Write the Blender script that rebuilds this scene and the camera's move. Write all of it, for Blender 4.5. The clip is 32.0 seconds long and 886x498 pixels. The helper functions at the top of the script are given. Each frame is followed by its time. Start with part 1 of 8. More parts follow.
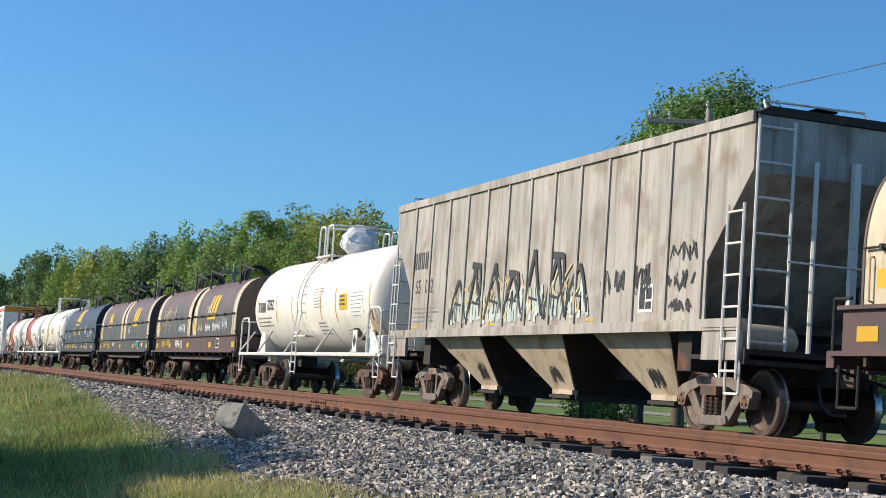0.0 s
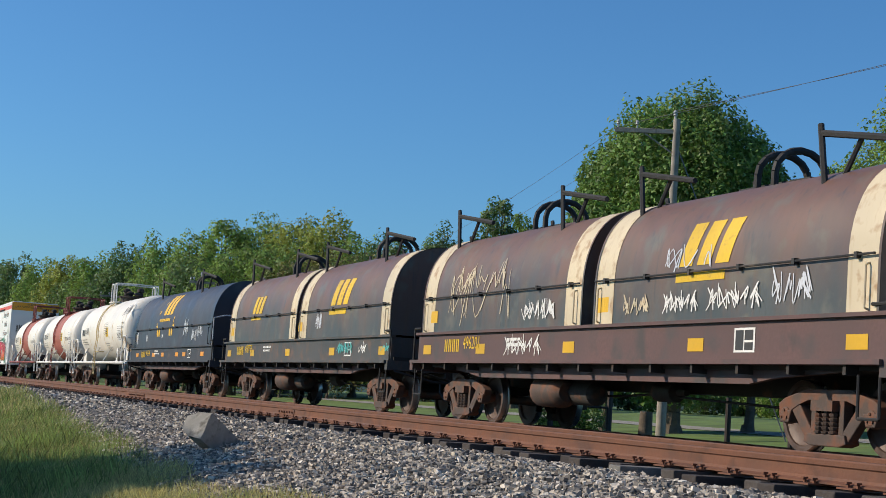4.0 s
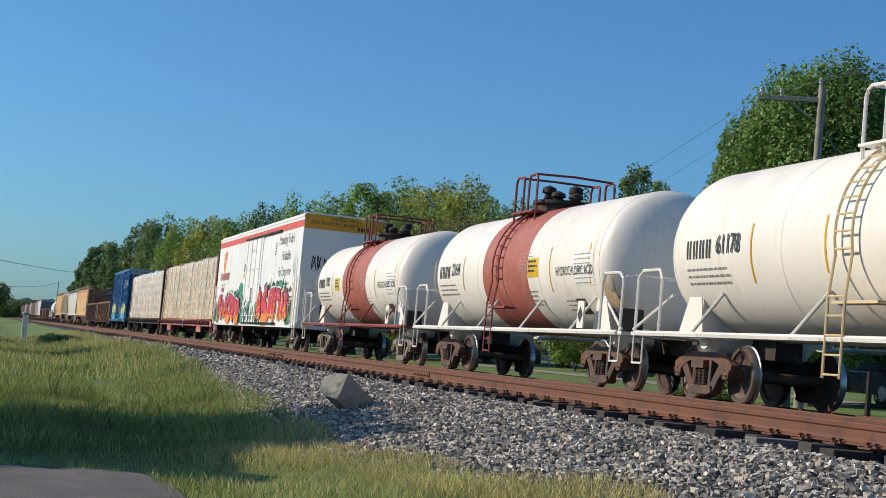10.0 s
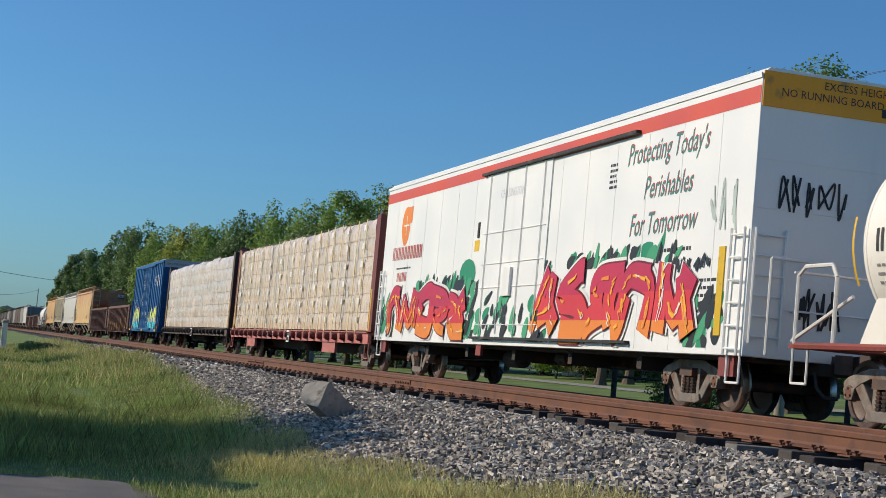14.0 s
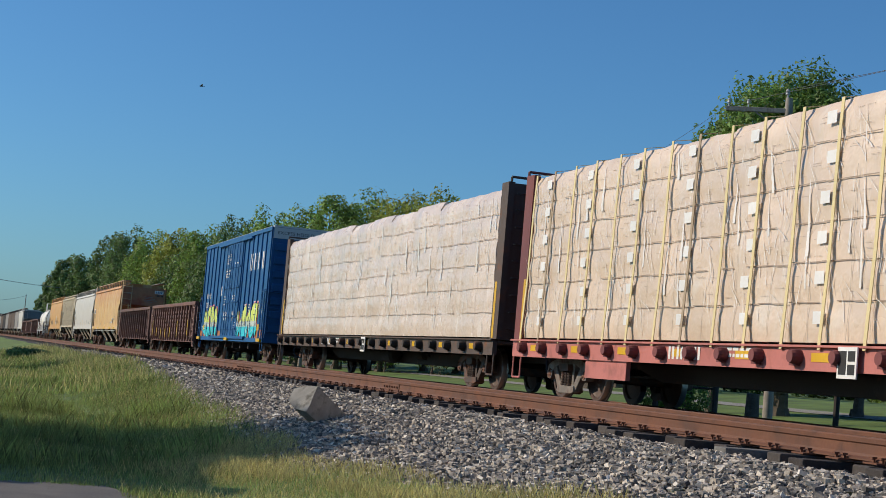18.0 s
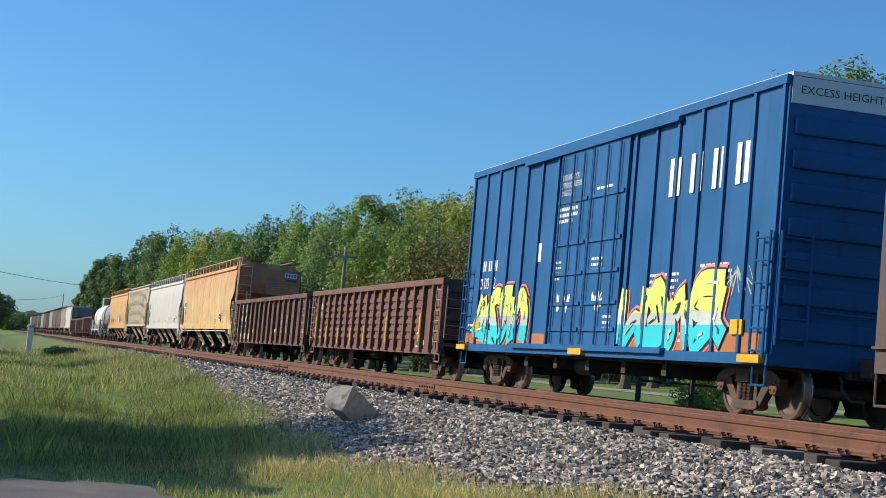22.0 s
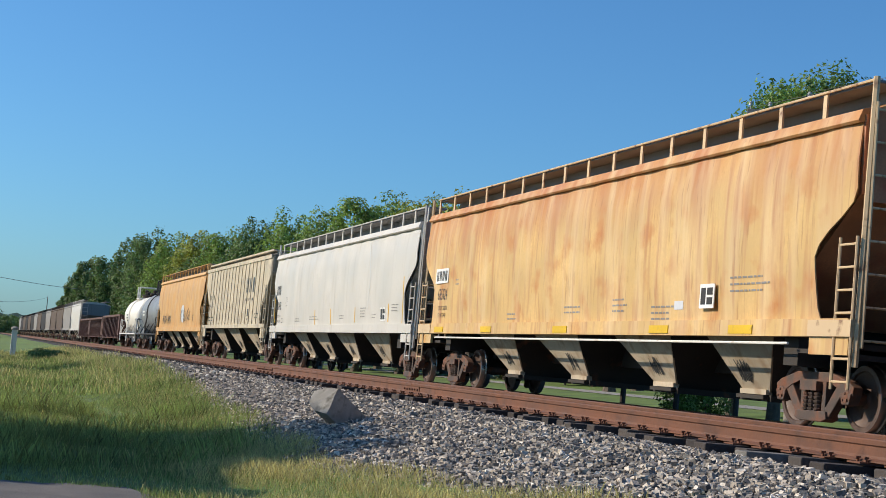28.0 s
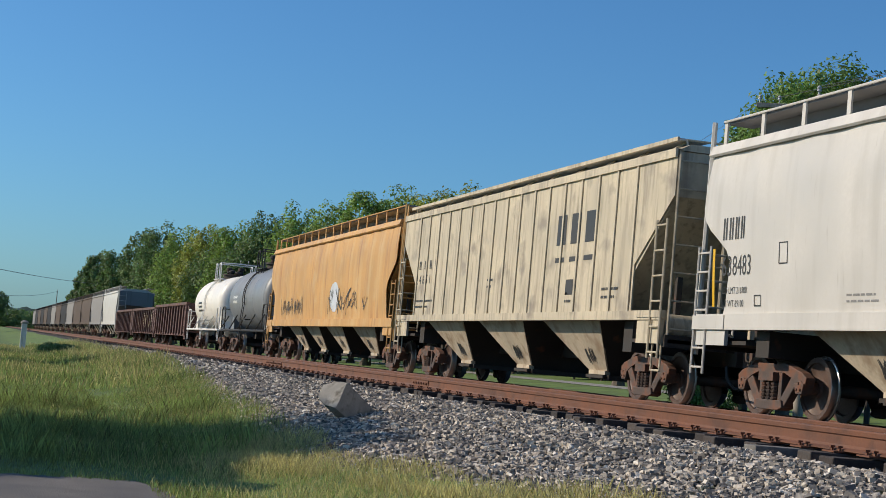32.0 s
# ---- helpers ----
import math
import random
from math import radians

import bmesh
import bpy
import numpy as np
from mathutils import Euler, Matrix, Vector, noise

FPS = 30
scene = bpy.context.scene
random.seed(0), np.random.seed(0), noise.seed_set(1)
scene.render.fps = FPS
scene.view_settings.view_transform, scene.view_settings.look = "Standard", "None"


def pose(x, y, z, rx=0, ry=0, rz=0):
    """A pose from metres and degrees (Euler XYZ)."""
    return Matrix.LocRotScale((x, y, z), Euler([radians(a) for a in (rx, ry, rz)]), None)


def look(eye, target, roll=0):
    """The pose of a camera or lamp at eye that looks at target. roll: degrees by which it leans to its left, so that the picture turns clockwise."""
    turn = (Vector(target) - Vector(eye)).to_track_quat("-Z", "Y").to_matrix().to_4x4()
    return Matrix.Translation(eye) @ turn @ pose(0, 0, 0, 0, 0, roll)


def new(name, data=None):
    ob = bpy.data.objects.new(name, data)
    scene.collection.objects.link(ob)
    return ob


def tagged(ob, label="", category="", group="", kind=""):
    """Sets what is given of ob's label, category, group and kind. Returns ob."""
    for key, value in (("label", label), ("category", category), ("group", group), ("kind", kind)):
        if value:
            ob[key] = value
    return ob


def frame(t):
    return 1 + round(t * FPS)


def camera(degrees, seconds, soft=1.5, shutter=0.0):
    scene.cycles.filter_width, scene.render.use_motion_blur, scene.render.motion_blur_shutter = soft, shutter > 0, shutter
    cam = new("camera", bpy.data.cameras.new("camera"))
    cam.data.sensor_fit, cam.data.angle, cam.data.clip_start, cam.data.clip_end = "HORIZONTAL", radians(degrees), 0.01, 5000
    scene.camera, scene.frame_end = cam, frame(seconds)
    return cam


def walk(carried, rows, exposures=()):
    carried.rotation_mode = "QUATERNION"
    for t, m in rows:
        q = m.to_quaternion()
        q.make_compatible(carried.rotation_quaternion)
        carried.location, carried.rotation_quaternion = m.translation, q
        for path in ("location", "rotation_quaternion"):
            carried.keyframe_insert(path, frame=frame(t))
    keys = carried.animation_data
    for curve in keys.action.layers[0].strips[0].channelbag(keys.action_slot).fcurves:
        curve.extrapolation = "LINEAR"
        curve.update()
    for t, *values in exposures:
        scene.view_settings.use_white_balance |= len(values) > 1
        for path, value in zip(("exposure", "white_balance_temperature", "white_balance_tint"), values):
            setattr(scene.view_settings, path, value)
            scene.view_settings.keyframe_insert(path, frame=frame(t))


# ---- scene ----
# The viewer stands still beside the track and turns; x runs along the track (the train runs towards +x), rail head of the near track at z = 0.
EYE = (0.0, 0.0, 0.229)
cam = camera(31.35, 32.0, soft=0.6)
VIEW = [  # seconds, turn to the right from the -x direction, tilt up, roll (degrees)
    (0.0, 19.608, 5.102, 3.990), (0.5, 19.821, 5.144, 3.966), (1.0, 20.063, 5.244, 3.785), (1.5, 20.376, 5.323, 3.715),
    (2.0, 20.581, 5.374, 3.633), (2.5, 20.608, 5.436, 3.604), (3.0, 20.749, 5.483, 3.579), (3.5, 20.681, 5.501, 3.809),
    (5.5, 21.342, 5.472, 3.765), (6.0, 21.819, 5.357, 3.670), (6.5, 21.640, 5.279, 3.705), (7.0, 19.784, 5.017, 3.993),
    (7.5, 16.702, 4.621, 4.467), (8.0, 15.767, 4.317, 4.896), (8.5, 15.535, 4.091, 5.263), (9.0, 15.597, 3.976, 5.152),
    (9.5, 15.686, 3.906, 5.195), (10.0, 15.855, 3.867, 5.223), (10.5, 15.948, 3.919, 5.248), (11.0, 16.028, 3.950, 5.308),
    (11.5, 16.222, 3.981, 5.284), (12.0, 16.161, 4.005, 5.277), (12.5, 16.309, 4.048, 5.284), (13.0, 16.400, 4.121, 5.166),
    (13.5, 16.458, 4.152, 5.241), (14.0, 16.521, 4.205, 5.182), (14.5, 16.616, 4.253, 5.167), (15.0, 16.669, 4.315, 5.138),
    (15.5, 16.765, 4.347, 5.080), (17.5, 16.856, 4.387, 4.903), (18.0, 16.929, 4.386, 4.939), (18.5, 16.971, 4.379, 4.899),
    (19.0, 16.778, 4.360, 4.887), (19.5, 16.819, 4.368, 4.975), (20.0, 16.537, 4.339, 5.033), (20.5, 16.172, 4.305, 5.060),
    (21.0, 15.868, 4.282, 5.130), (21.5, 15.723, 4.291, 5.183), (22.0, 15.649, 4.273, 5.099), (22.5, 15.642, 4.296, 5.185),
    (23.0, 15.617, 4.320, 5.139), (23.5, 15.650, 4.307, 4.998), (24.0, 15.699, 4.343, 5.059), (24.5, 15.729, 4.359, 5.046),
    (26.5, 15.969, 4.440, 5.084), (27.0, 16.083, 4.444, 5.082), (27.5, 16.180, 4.427, 5.042), (28.0, 16.179, 4.415, 5.111),
    (28.5, 16.072, 4.376, 5.089), (29.0, 15.922, 4.338, 5.078), (29.5, 15.760, 4.322, 5.093), (30.0, 15.663, 4.270, 5.156),
    (30.5, 15.589, 4.221, 5.219), (31.0, 15.477, 4.182, 5.253), (31.5, 15.635, 4.175, 5.190), (32.0, 15.873, 4.169, 5.128)]


def view_pose(turn, tilt, roll):
    a, b = radians(turn), radians(tilt)
    way = Vector((-math.cos(a) * math.cos(b), math.sin(a) * math.cos(b), math.sin(b)))
    return look(EYE, Vector(EYE) + way, roll)


EXPOSURES = [(0.0, 0.36), (1.5, 0.12), (3.0, -0.02), (4.5, 0.17), (6.0, 0.4), (7.2, 0.33), (8.5, 0.11), (12.0, 0.02), (13.5, -0.02), (15.0, -0.25), (17.0, -0.2), (19.0, -0.05), (21.0, 0.13), (23.0, 0.41), (25.5, 0.42), (27.0, 0.33), (29.0, 0.1), (32.0, 0.0)]
walk(cam, [(t, view_pose(a, b, c)) for t, a, b, c in VIEW], EXPOSURES)
RUN = [  # seconds, metres that the train has run (0 at 13 s)
    (0.0, -114.70), (0.5, -110.24), (1.0, -105.83), (1.5, -101.45), (2.0, -97.08), (2.5, -92.73), (3.0, -88.41), (3.5, -84.11),
    (5.5, -66.80), (6.0, -62.45), (6.5, -58.11), (7.0, -53.77), (7.5, -49.39), (8.0, -44.98), (8.5, -40.53), (9.0, -36.07),
    (9.5, -31.58), (10.0, -27.08), (10.5, -22.57), (11.0, -17.98), (11.5, -13.44), (12.0, -8.95), (12.5, -4.47), (13.0, 0.00),
    (13.5, 4.49), (14.0, 9.03), (14.5, 13.59), (15.0, 18.21), (15.5, 22.83), (17.5, 41.17), (18.0, 45.71), (18.5, 50.24),
    (19.0, 54.77), (19.5, 59.30), (20.0, 63.82), (20.5, 68.36), (21.0, 72.91), (21.5, 77.50), (22.0, 82.14), (22.5, 86.87),
    (23.0, 91.50), (23.5, 96.06), (24.0, 100.63), (24.5, 105.21), (26.5, 124.11), (27.0, 128.72), (27.5, 133.35), (28.0, 138.03),
    (28.5, 142.64), (29.0, 147.25), (29.5, 151.84), (30.0, 156.44), (30.5, 161.00), (31.0, 165.59), (31.5, 170.20), (32.0, 174.81)]
NEAR_RAIL, TRAIN_RAIL, TRAIN_Y, TRAIN_Z = 6.855, 11.608, 12.361, -0.101

# ---- light ----
SUN_AZ, SUN_EL = radians(245), radians(29)  # direction towards the sun: angle from +x, height
sun_way = Vector((math.cos(SUN_AZ) * math.cos(SUN_EL), math.sin(SUN_AZ) * math.cos(SUN_EL), math.sin(SUN_EL)))
world = bpy.data.worlds.new("sky")
scene.world = world
world.use_nodes = True
wn = world.node_tree.nodes
sky = wn.new("ShaderNodeTexSky")
sky.sky_type, sky.sun_disc = "NISHITA", False
sky.sun_elevation, sky.sun_rotation = SUN_EL, math.atan2(sun_way.x, sun_way.y)
sky.air_density, sky.dust_density, sky.ozone_density = 1.0, 0.8, 6.0
wn["Background"].inputs["Strength"].default_value = 0.101
tint = wn.new("ShaderNodeMix")
tint.data_type, tint.blend_type = "RGBA", "MULTIPLY"
tint.inputs[0].default_value = 1.0
tint.inputs[7].default_value = (0.665, 1.03, 1.22, 1)
world.node_tree.links.new(sky.outputs["Color"], tint.inputs[6])
world.node_tree.links.new(tint.outputs[2], wn["Background"].inputs["Color"])
sun = new("sun", bpy.data.lights.new("sun", "SUN"))
sun.data.energy, sun.data.angle, sun.data.color = 4.45, radians(0.55), (1.0, 0.855, 0.675)
sun.matrix_world = look(sun_way * 50, (0, 0, 0))


# ---- materials ----
def mat(name, base, rough=0.6, metal=0.0, vary=0.18, scale=1.5, grain=30.0, bump=0.15, streak=None, stain=None, rand=0.0, island=0.0, spec=0.5, trans=0.0, grade=None, pieces=None):
    """A weathered surface. streak, stain: (colour, amount, size) of run-off streaks and of blotches; rand, island: lightness change by object or by piece.
    pieces: stops of the colours that the separate pieces take by chance. grade: (colour, z0, z1), weathering that grows with the height on the thing."""
    m = bpy.data.materials.new(name)
    m.use_nodes = True
    nt = m.node_tree
    N, L = nt.nodes, nt.links
    bs = N["Principled BSDF"]
    tc = N.new("ShaderNodeTexCoord")

    def noise_at(sx, sy, sz, detail=4.0):
        mp = N.new("ShaderNodeMapping")
        mp.inputs["Scale"].default_value = (sx, sy, sz)
        L.new(tc.outputs["Object"], mp.inputs["Vector"])
        nz = N.new("ShaderNodeTexNoise")
        nz.inputs["Scale"].default_value, nz.inputs["Detail"].default_value = 1.0, detail
        L.new(mp.outputs["Vector"], nz.inputs["Vector"])
        return nz.outputs["Fac"]

    def ramp(fac, a, b, va=0.0, vb=1.0):
        r = N.new("ShaderNodeMapRange")
        r.inputs["From Min"].default_value, r.inputs["From Max"].default_value = a, b
        r.inputs["To Min"].default_value, r.inputs["To Max"].default_value = va, vb
        L.new(fac, r.inputs["Value"])
        return r.outputs["Result"]

    def mix(fac, a, b, blend="MIX"):
        x = N.new("ShaderNodeMix")
        x.data_type, x.blend_type = "RGBA", blend
        for v, k in ((fac, 0), (a, 6), (b, 7)):
            if isinstance(v, (tuple, list)):
                x.inputs[k].default_value = (*v[:3], 1)
            elif isinstance(v, (int, float)):
                x.inputs[k].default_value = v
            else:
                L.new(v, x.inputs[k])
        return x.outputs[2]

    big, fine = noise_at(scale, scale, scale, 3.0), noise_at(grain, grain, grain, 2.0)
    lo, hi = [c * (1 - vary) for c in base], [min(1, c * (1 + vary)) for c in base]
    col = mix(ramp(big, 0.3, 0.7), lo, hi)
    col = mix(ramp(fine, 0.3, 0.7, 0.0, 0.5), col, [c * (1 - vary * 0.8) for c in base])
    if pieces:
        nd, cr = N.new("ShaderNodeNewGeometry"), N.new("ShaderNodeValToRGB")
        for k, (at, c) in enumerate(pieces):
            el = cr.color_ramp.elements[k] if k < 2 else cr.color_ramp.elements.new(at)
            el.position, el.color = at, (*c, 1)
        L.new(nd.outputs["Random Per Island"], cr.inputs[0])
        col = mix(ramp(big, 0.3, 0.7, 0.0, 0.35), cr.outputs[0], col)
    if grade:
        sep, ad = N.new("ShaderNodeSeparateXYZ"), N.new("ShaderNodeMath")
        L.new(tc.outputs["Object"], sep.inputs[0])
        L.new(sep.outputs["Z"], ad.inputs[0])
        L.new(ramp(noise_at(1.2, 1.2, 0.35, 5.0), 0.25, 0.75, -0.7, 0.7), ad.inputs[1])
        col = mix(ramp(ad.outputs[0], grade[1], grade[2]), col, grade[0])
    if stain:
        sc, amount, size = stain
        col = mix(ramp(noise_at(1 / size, 1 / size, 1 / size, 6.0), 0.72 - amount * 0.4, 0.85 - amount * 0.3), col, sc)
    if streak:
        for sc, amount, size in streak if isinstance(streak, list) else [streak]:
            col = mix(ramp(noise_at(1 / size, 1 / size, 0.09 / size, 5.0), 0.75 - amount * 0.45, 0.95 - amount * 0.3, 0.0, 0.9), col, sc)
    for on, node in ((rand, "ShaderNodeObjectInfo"), (island, "ShaderNodeNewGeometry")):
        if on:
            nd = N.new(node)
            out = nd.outputs["Random"] if rand and node == "ShaderNodeObjectInfo" else nd.outputs["Random Per Island"]
            hv = N.new("ShaderNodeHueSaturation")
            L.new(ramp(out, 0, 1, 1 - on, 1 + on), hv.inputs["Value"])
            L.new(ramp(out, 0, 1, 0.5 - on * 0.03, 0.5 + on * 0.03), hv.inputs["Hue"])
            L.new(col, hv.inputs["Color"])
            col = hv.outputs["Color"]
    L.new(col, bs.inputs["Base Color"])
    L.new(ramp(big, 0.3, 0.7, max(0.04, rough - 0.12), min(1, rough + 0.12)), bs.inputs["Roughness"])
    bs.inputs["Metallic"].default_value = metal
    bs.inputs["Specular IOR Level"].default_value = spec
    if bump:
        bp = N.new("ShaderNodeBump")
        bp.inputs["Strength"].default_value, bp.inputs["Distance"].default_value = bump, 0.02
        L.new(fine, bp.inputs["Height"])
        L.new(bp.outputs["Normal"], bs.inputs["Normal"])
    if trans:
        tr, ms = N.new("ShaderNodeBsdfTranslucent"), N.new("ShaderNodeMixShader")
        L.new(col, tr.inputs["Color"])
        ms.inputs[0].default_value = trans
        L.new(bs.outputs[0], ms.inputs[1])
        L.new(tr.outputs[0], ms.inputs[2])
        L.new(ms.outputs[0], N["Material Output"].inputs["Surface"])
    return m


RUST, DIRT, SOOT = (0.16, 0.06, 0.03), (0.13, 0.10, 0.075), (0.035, 0.032, 0.03)
M = dict(
    rail=mat("rail_rust", (0.150, 0.060, 0.032), 0.8, vary=0.3, scale=2, stain=((0.08, 0.035, 0.022), 0.5, 0.3)),
    rail_top=mat("rail_head", (0.17, 0.095, 0.068), 0.75, 0.0),
    tie=mat("tie_wood", (0.055, 0.045, 0.04), 0.9, vary=0.4, scale=8, rand=0.35, bump=0.5),
    tie_new=mat("tie_wood_grey", (0.17, 0.16, 0.145), 0.9, vary=0.3, scale=8, bump=0.5),
    ballast=mat("ballast_bed_gap_shade", (0.045, 0.040, 0.036), 0.95, vary=0.5, scale=9, grain=26, bump=1.0),
    stone=mat("ballast_stone", (0.48, 0.425, 0.36), 0.9, vary=0.25, scale=7, bump=0.5, pieces=((0.0, (0.035, 0.035, 0.038)), (0.26, (0.085, 0.082, 0.082)), (0.46, (0.22, 0.20, 0.18)), (0.68, (0.43, 0.365, 0.29)), (0.88, (0.58, 0.51, 0.42)), (1.0, (0.76, 0.71, 0.64)))),
    grass=mat("grass_ground", (0.12, 0.185, 0.04), 0.95, vary=0.4, scale=0.7, grain=14, bump=0.8, stain=((0.14, 0.16, 0.045), 0.35, 3.0)),
    blade=mat("grass_blade", (0.235, 0.290, 0.085), 0.7, vary=0.35, scale=0.6, island=0.65, trans=0.4, bump=0),
    blade_dry=mat("grass_blade_dry", (0.52, 0.46, 0.20), 0.8, vary=0.25, scale=0.8, island=0.4, trans=0.3, bump=0),
    asphalt=mat("old_asphalt", (0.135, 0.125, 0.115), 0.9, vary=0.3, scale=2, grain=60, bump=0.5, stain=((0.09, 0.085, 0.08), 0.5, 0.6)),
    concrete=mat("concrete", (0.31, 0.295, 0.265), 0.9, vary=0.25, scale=5, grain=50, bump=0.4, stain=((0.14, 0.13, 0.11), 0.5, 0.12)),
    bark=mat("bark", (0.12, 0.095, 0.07), 0.95, vary=0.4, scale=6, grain=25, bump=0.8),
    pole=mat("pole_wood", (0.30, 0.27, 0.23), 0.9, vary=0.25, scale=4, streak=((0.16, 0.14, 0.12), 0.5, 0.05)),
    leaf_a=mat("leaf_mid_green", (0.215, 0.315, 0.07), 0.6, vary=0.35, scale=0.5, island=0.45, trans=0.4, bump=0),
    leaf_e=mat("leaf_deep_green", (0.165, 0.27, 0.06), 0.6, vary=0.35, scale=0.5, island=0.45, trans=0.35, bump=0),
    leaf_b=mat("leaf_yellow_green", (0.31, 0.345, 0.07), 0.6, vary=0.35, scale=0.5, island=0.45, trans=0.4, bump=0),
    leaf_c=mat("leaf_dark_green", (0.14, 0.22, 0.07), 0.6, vary=0.35, scale=0.5, island=0.45, trans=0.35, bump=0),
    leaf_d=mat("leaf_rusty_green", (0.20, 0.19, 0.065), 0.7, vary=0.45, scale=0.4, island=0.5, trans=0.3, bump=0),
    hill=mat("far_hill", (0.060, 0.095, 0.085), 1.0, vary=0.45, scale=0.05, grain=0.25, bump=0, spec=0.0),
    wire=mat("wire", (0.16, 0.16, 0.17), 0.5, 0.3),
    white_post=mat("white_post", (0.72, 0.70, 0.66), 0.7, streak=(DIRT, 0.3, 0.1)),
    house=mat("white_siding", (0.75, 0.75, 0.72), 0.7, vary=0.06),
    roof=mat("shingle", (0.12, 0.11, 0.10), 0.9, vary=0.3, scale=6),
    glass=mat("window_glass", (0.03, 0.04, 0.05), 0.08, bump=0),
    insulator=mat("insulator", (0.42, 0.43, 0.42), 0.25, bump=0),
    steel=mat("cast_steel", (0.085, 0.056, 0.044), 0.75, vary=0.4, scale=4, stain=(RUST, 0.6, 0.25)),
    steel_grey=mat("cast_steel_grey", (0.20, 0.17, 0.145), 0.75, vary=0.35, scale=4, stain=((0.13, 0.07, 0.045), 0.6, 0.2)),
    wheel=mat("wheel_steel", (0.10, 0.062, 0.048), 0.6, 0.2, vary=0.35, scale=5),
    rim=mat("wheel_rim", (0.42, 0.40, 0.38), 0.32, 0.9, vary=0.15),
    black=mat("black_paint", (0.022, 0.021, 0.021), 0.7, vary=0.3, stain=(DIRT, 0.3, 0.5)),
    under=mat("underframe_grime_shade", (0.040, 0.033, 0.028), 0.85, vary=0.4, stain=(RUST, 0.3, 0.4)),
    hose=mat("rubber_hose", (0.02, 0.02, 0.02), 0.6),
)


# ---- mesh helpers ----
def add(bm, verts, faces):
    vs = [bm.verts.new(v) for v in verts]
    for f in faces:
        try:
            bm.faces.new([vs[i] for i in f])
        except ValueError:
            pass


def box(bm, x0, x1, y0, y1, z0, z1):
    add(bm, [(x, y, z) for x in (x0, x1) for y in (y0, y1) for z in (z0, z1)],
        [(0, 1, 3, 2), (4, 6, 7, 5), (0, 4, 5, 1), (2, 3, 7, 6), (0, 2, 6, 4), (1, 5, 7, 3)])


def prism(bm, pts, a, b, axis="y"):
    """A flat outline in the plane across axis, from a to b. Outline points are (x, z), (y, z) or (x, y)."""
    def place(p, d):
        return {"y": (p[0], d, p[1]), "x": (d, p[0], p[1]), "z": (p[0], p[1], d)}[axis]
    n = len(pts)
    add(bm, [place(p, a) for p in pts] + [place(p, b) for p in pts],
        [tuple(range(n))[::-1], tuple(range(n, 2 * n))] + [(i, (i + 1) % n, n + (i + 1) % n, n + i) for i in range(n)])


def rod(bm, p, q, r, n=6, r2=None):
    p, q = Vector(p), Vector(q)
    d = (q - p).normalized()
    u = d.orthogonal().normalized()
    v = d.cross(u)
    ring = [(math.cos(2 * math.pi * i / n), math.sin(2 * math.pi * i / n)) for i in range(n)]
    vs = [p + (u * c + v * s) * r for c, s in ring] + [q + (u * c + v * s) * (r if r2 is None else r2) for c, s in ring]
    add(bm, vs, [tuple(range(n))[::-1], tuple(range(n, 2 * n))] + [(i, (i + 1) % n, n + (i + 1) % n, n + i) for i in range(n)])


def pipe(bm, pts, r, n=6):
    for a, b in zip(pts, pts[1:]):
        rod(bm, a, b, r, n)


def lathe(bm, prof, axis="y", n=24, c=(0, 0, 0)):
    """prof: (along, radius) pairs, turned round the axis through c."""
    vs = []
    for d, r in prof:
        for i in range(n):
            a = 2 * math.pi * i / n
            u, w = math.cos(a) * r, math.sin(a) * r
            p = {"y": (u, d, w), "x": (d, u, w), "z": (u, w, d)}[axis]
            vs.append((p[0] + c[0], p[1] + c[1], p[2] + c[2]))
    k = len(prof)
    fs = [(j * n + i, j * n + (i + 1) % n, (j + 1) * n + (i + 1) % n, (j + 1) * n + i) for j in range(k - 1) for i in range(n)]
    fs += [tuple(range(n))[::-1], tuple(range((k - 1) * n, k * n))]
    add(bm, vs, fs)


def mesh_of(name, bm, material, smooth=False, bevel=0.0):
    if bevel:
        bmesh.ops.bevel(bm, geom=bm.edges[:], offset=bevel, segments=2, affect="EDGES", profile=0.5, clamp_overlap=True)
    bmesh.ops.recalc_face_normals(bm, faces=bm.faces[:])
    me = bpy.data.meshes.new(name)
    bm.to_mesh(me)
    bm.free()
    for m in material if isinstance(material, (list, tuple)) else [material]:
        me.materials.append(m)
    if smooth:
        me.polygons.foreach_set("use_smooth", [True] * len(me.polygons))
        me.set_sharp_from_angle(angle=radians(38))
    return me


def part(name, bm, material, parent=None, label="", smooth=False, bevel=0.0, at=None):
    ob = new(name, bm if isinstance(bm, bpy.types.Mesh) else mesh_of(name, bm, material, smooth, bevel))
    ob.parent = parent
    if at is not None:
        ob.matrix_basis = at
    if label:
        ob["label"] = label
    return ob


def raw_mesh(name, verts, faces, material):
    """A large mesh from arrays; all faces have the same number of corners."""
    me = bpy.data.meshes.new(name)
    verts, faces = np.asarray(verts, np.float32), np.asarray(faces, np.int32)
    me.vertices.add(len(verts))
    me.vertices.foreach_set("co", verts.ravel())
    me.loops.add(faces.size)
    me.loops.foreach_set("vertex_index", faces.ravel())
    me.polygons.add(len(faces))
    me.polygons.foreach_set("loop_start", np.arange(0, faces.size, faces.shape[1], dtype=np.int32))
    me.polygons.foreach_set("loop_total", np.full(len(faces), faces.shape[1], np.int32))
    me.polygons.foreach_set("use_smooth", [False] * len(faces))
    me.update(calc_edges=True)
    me.materials.append(material)
    return me


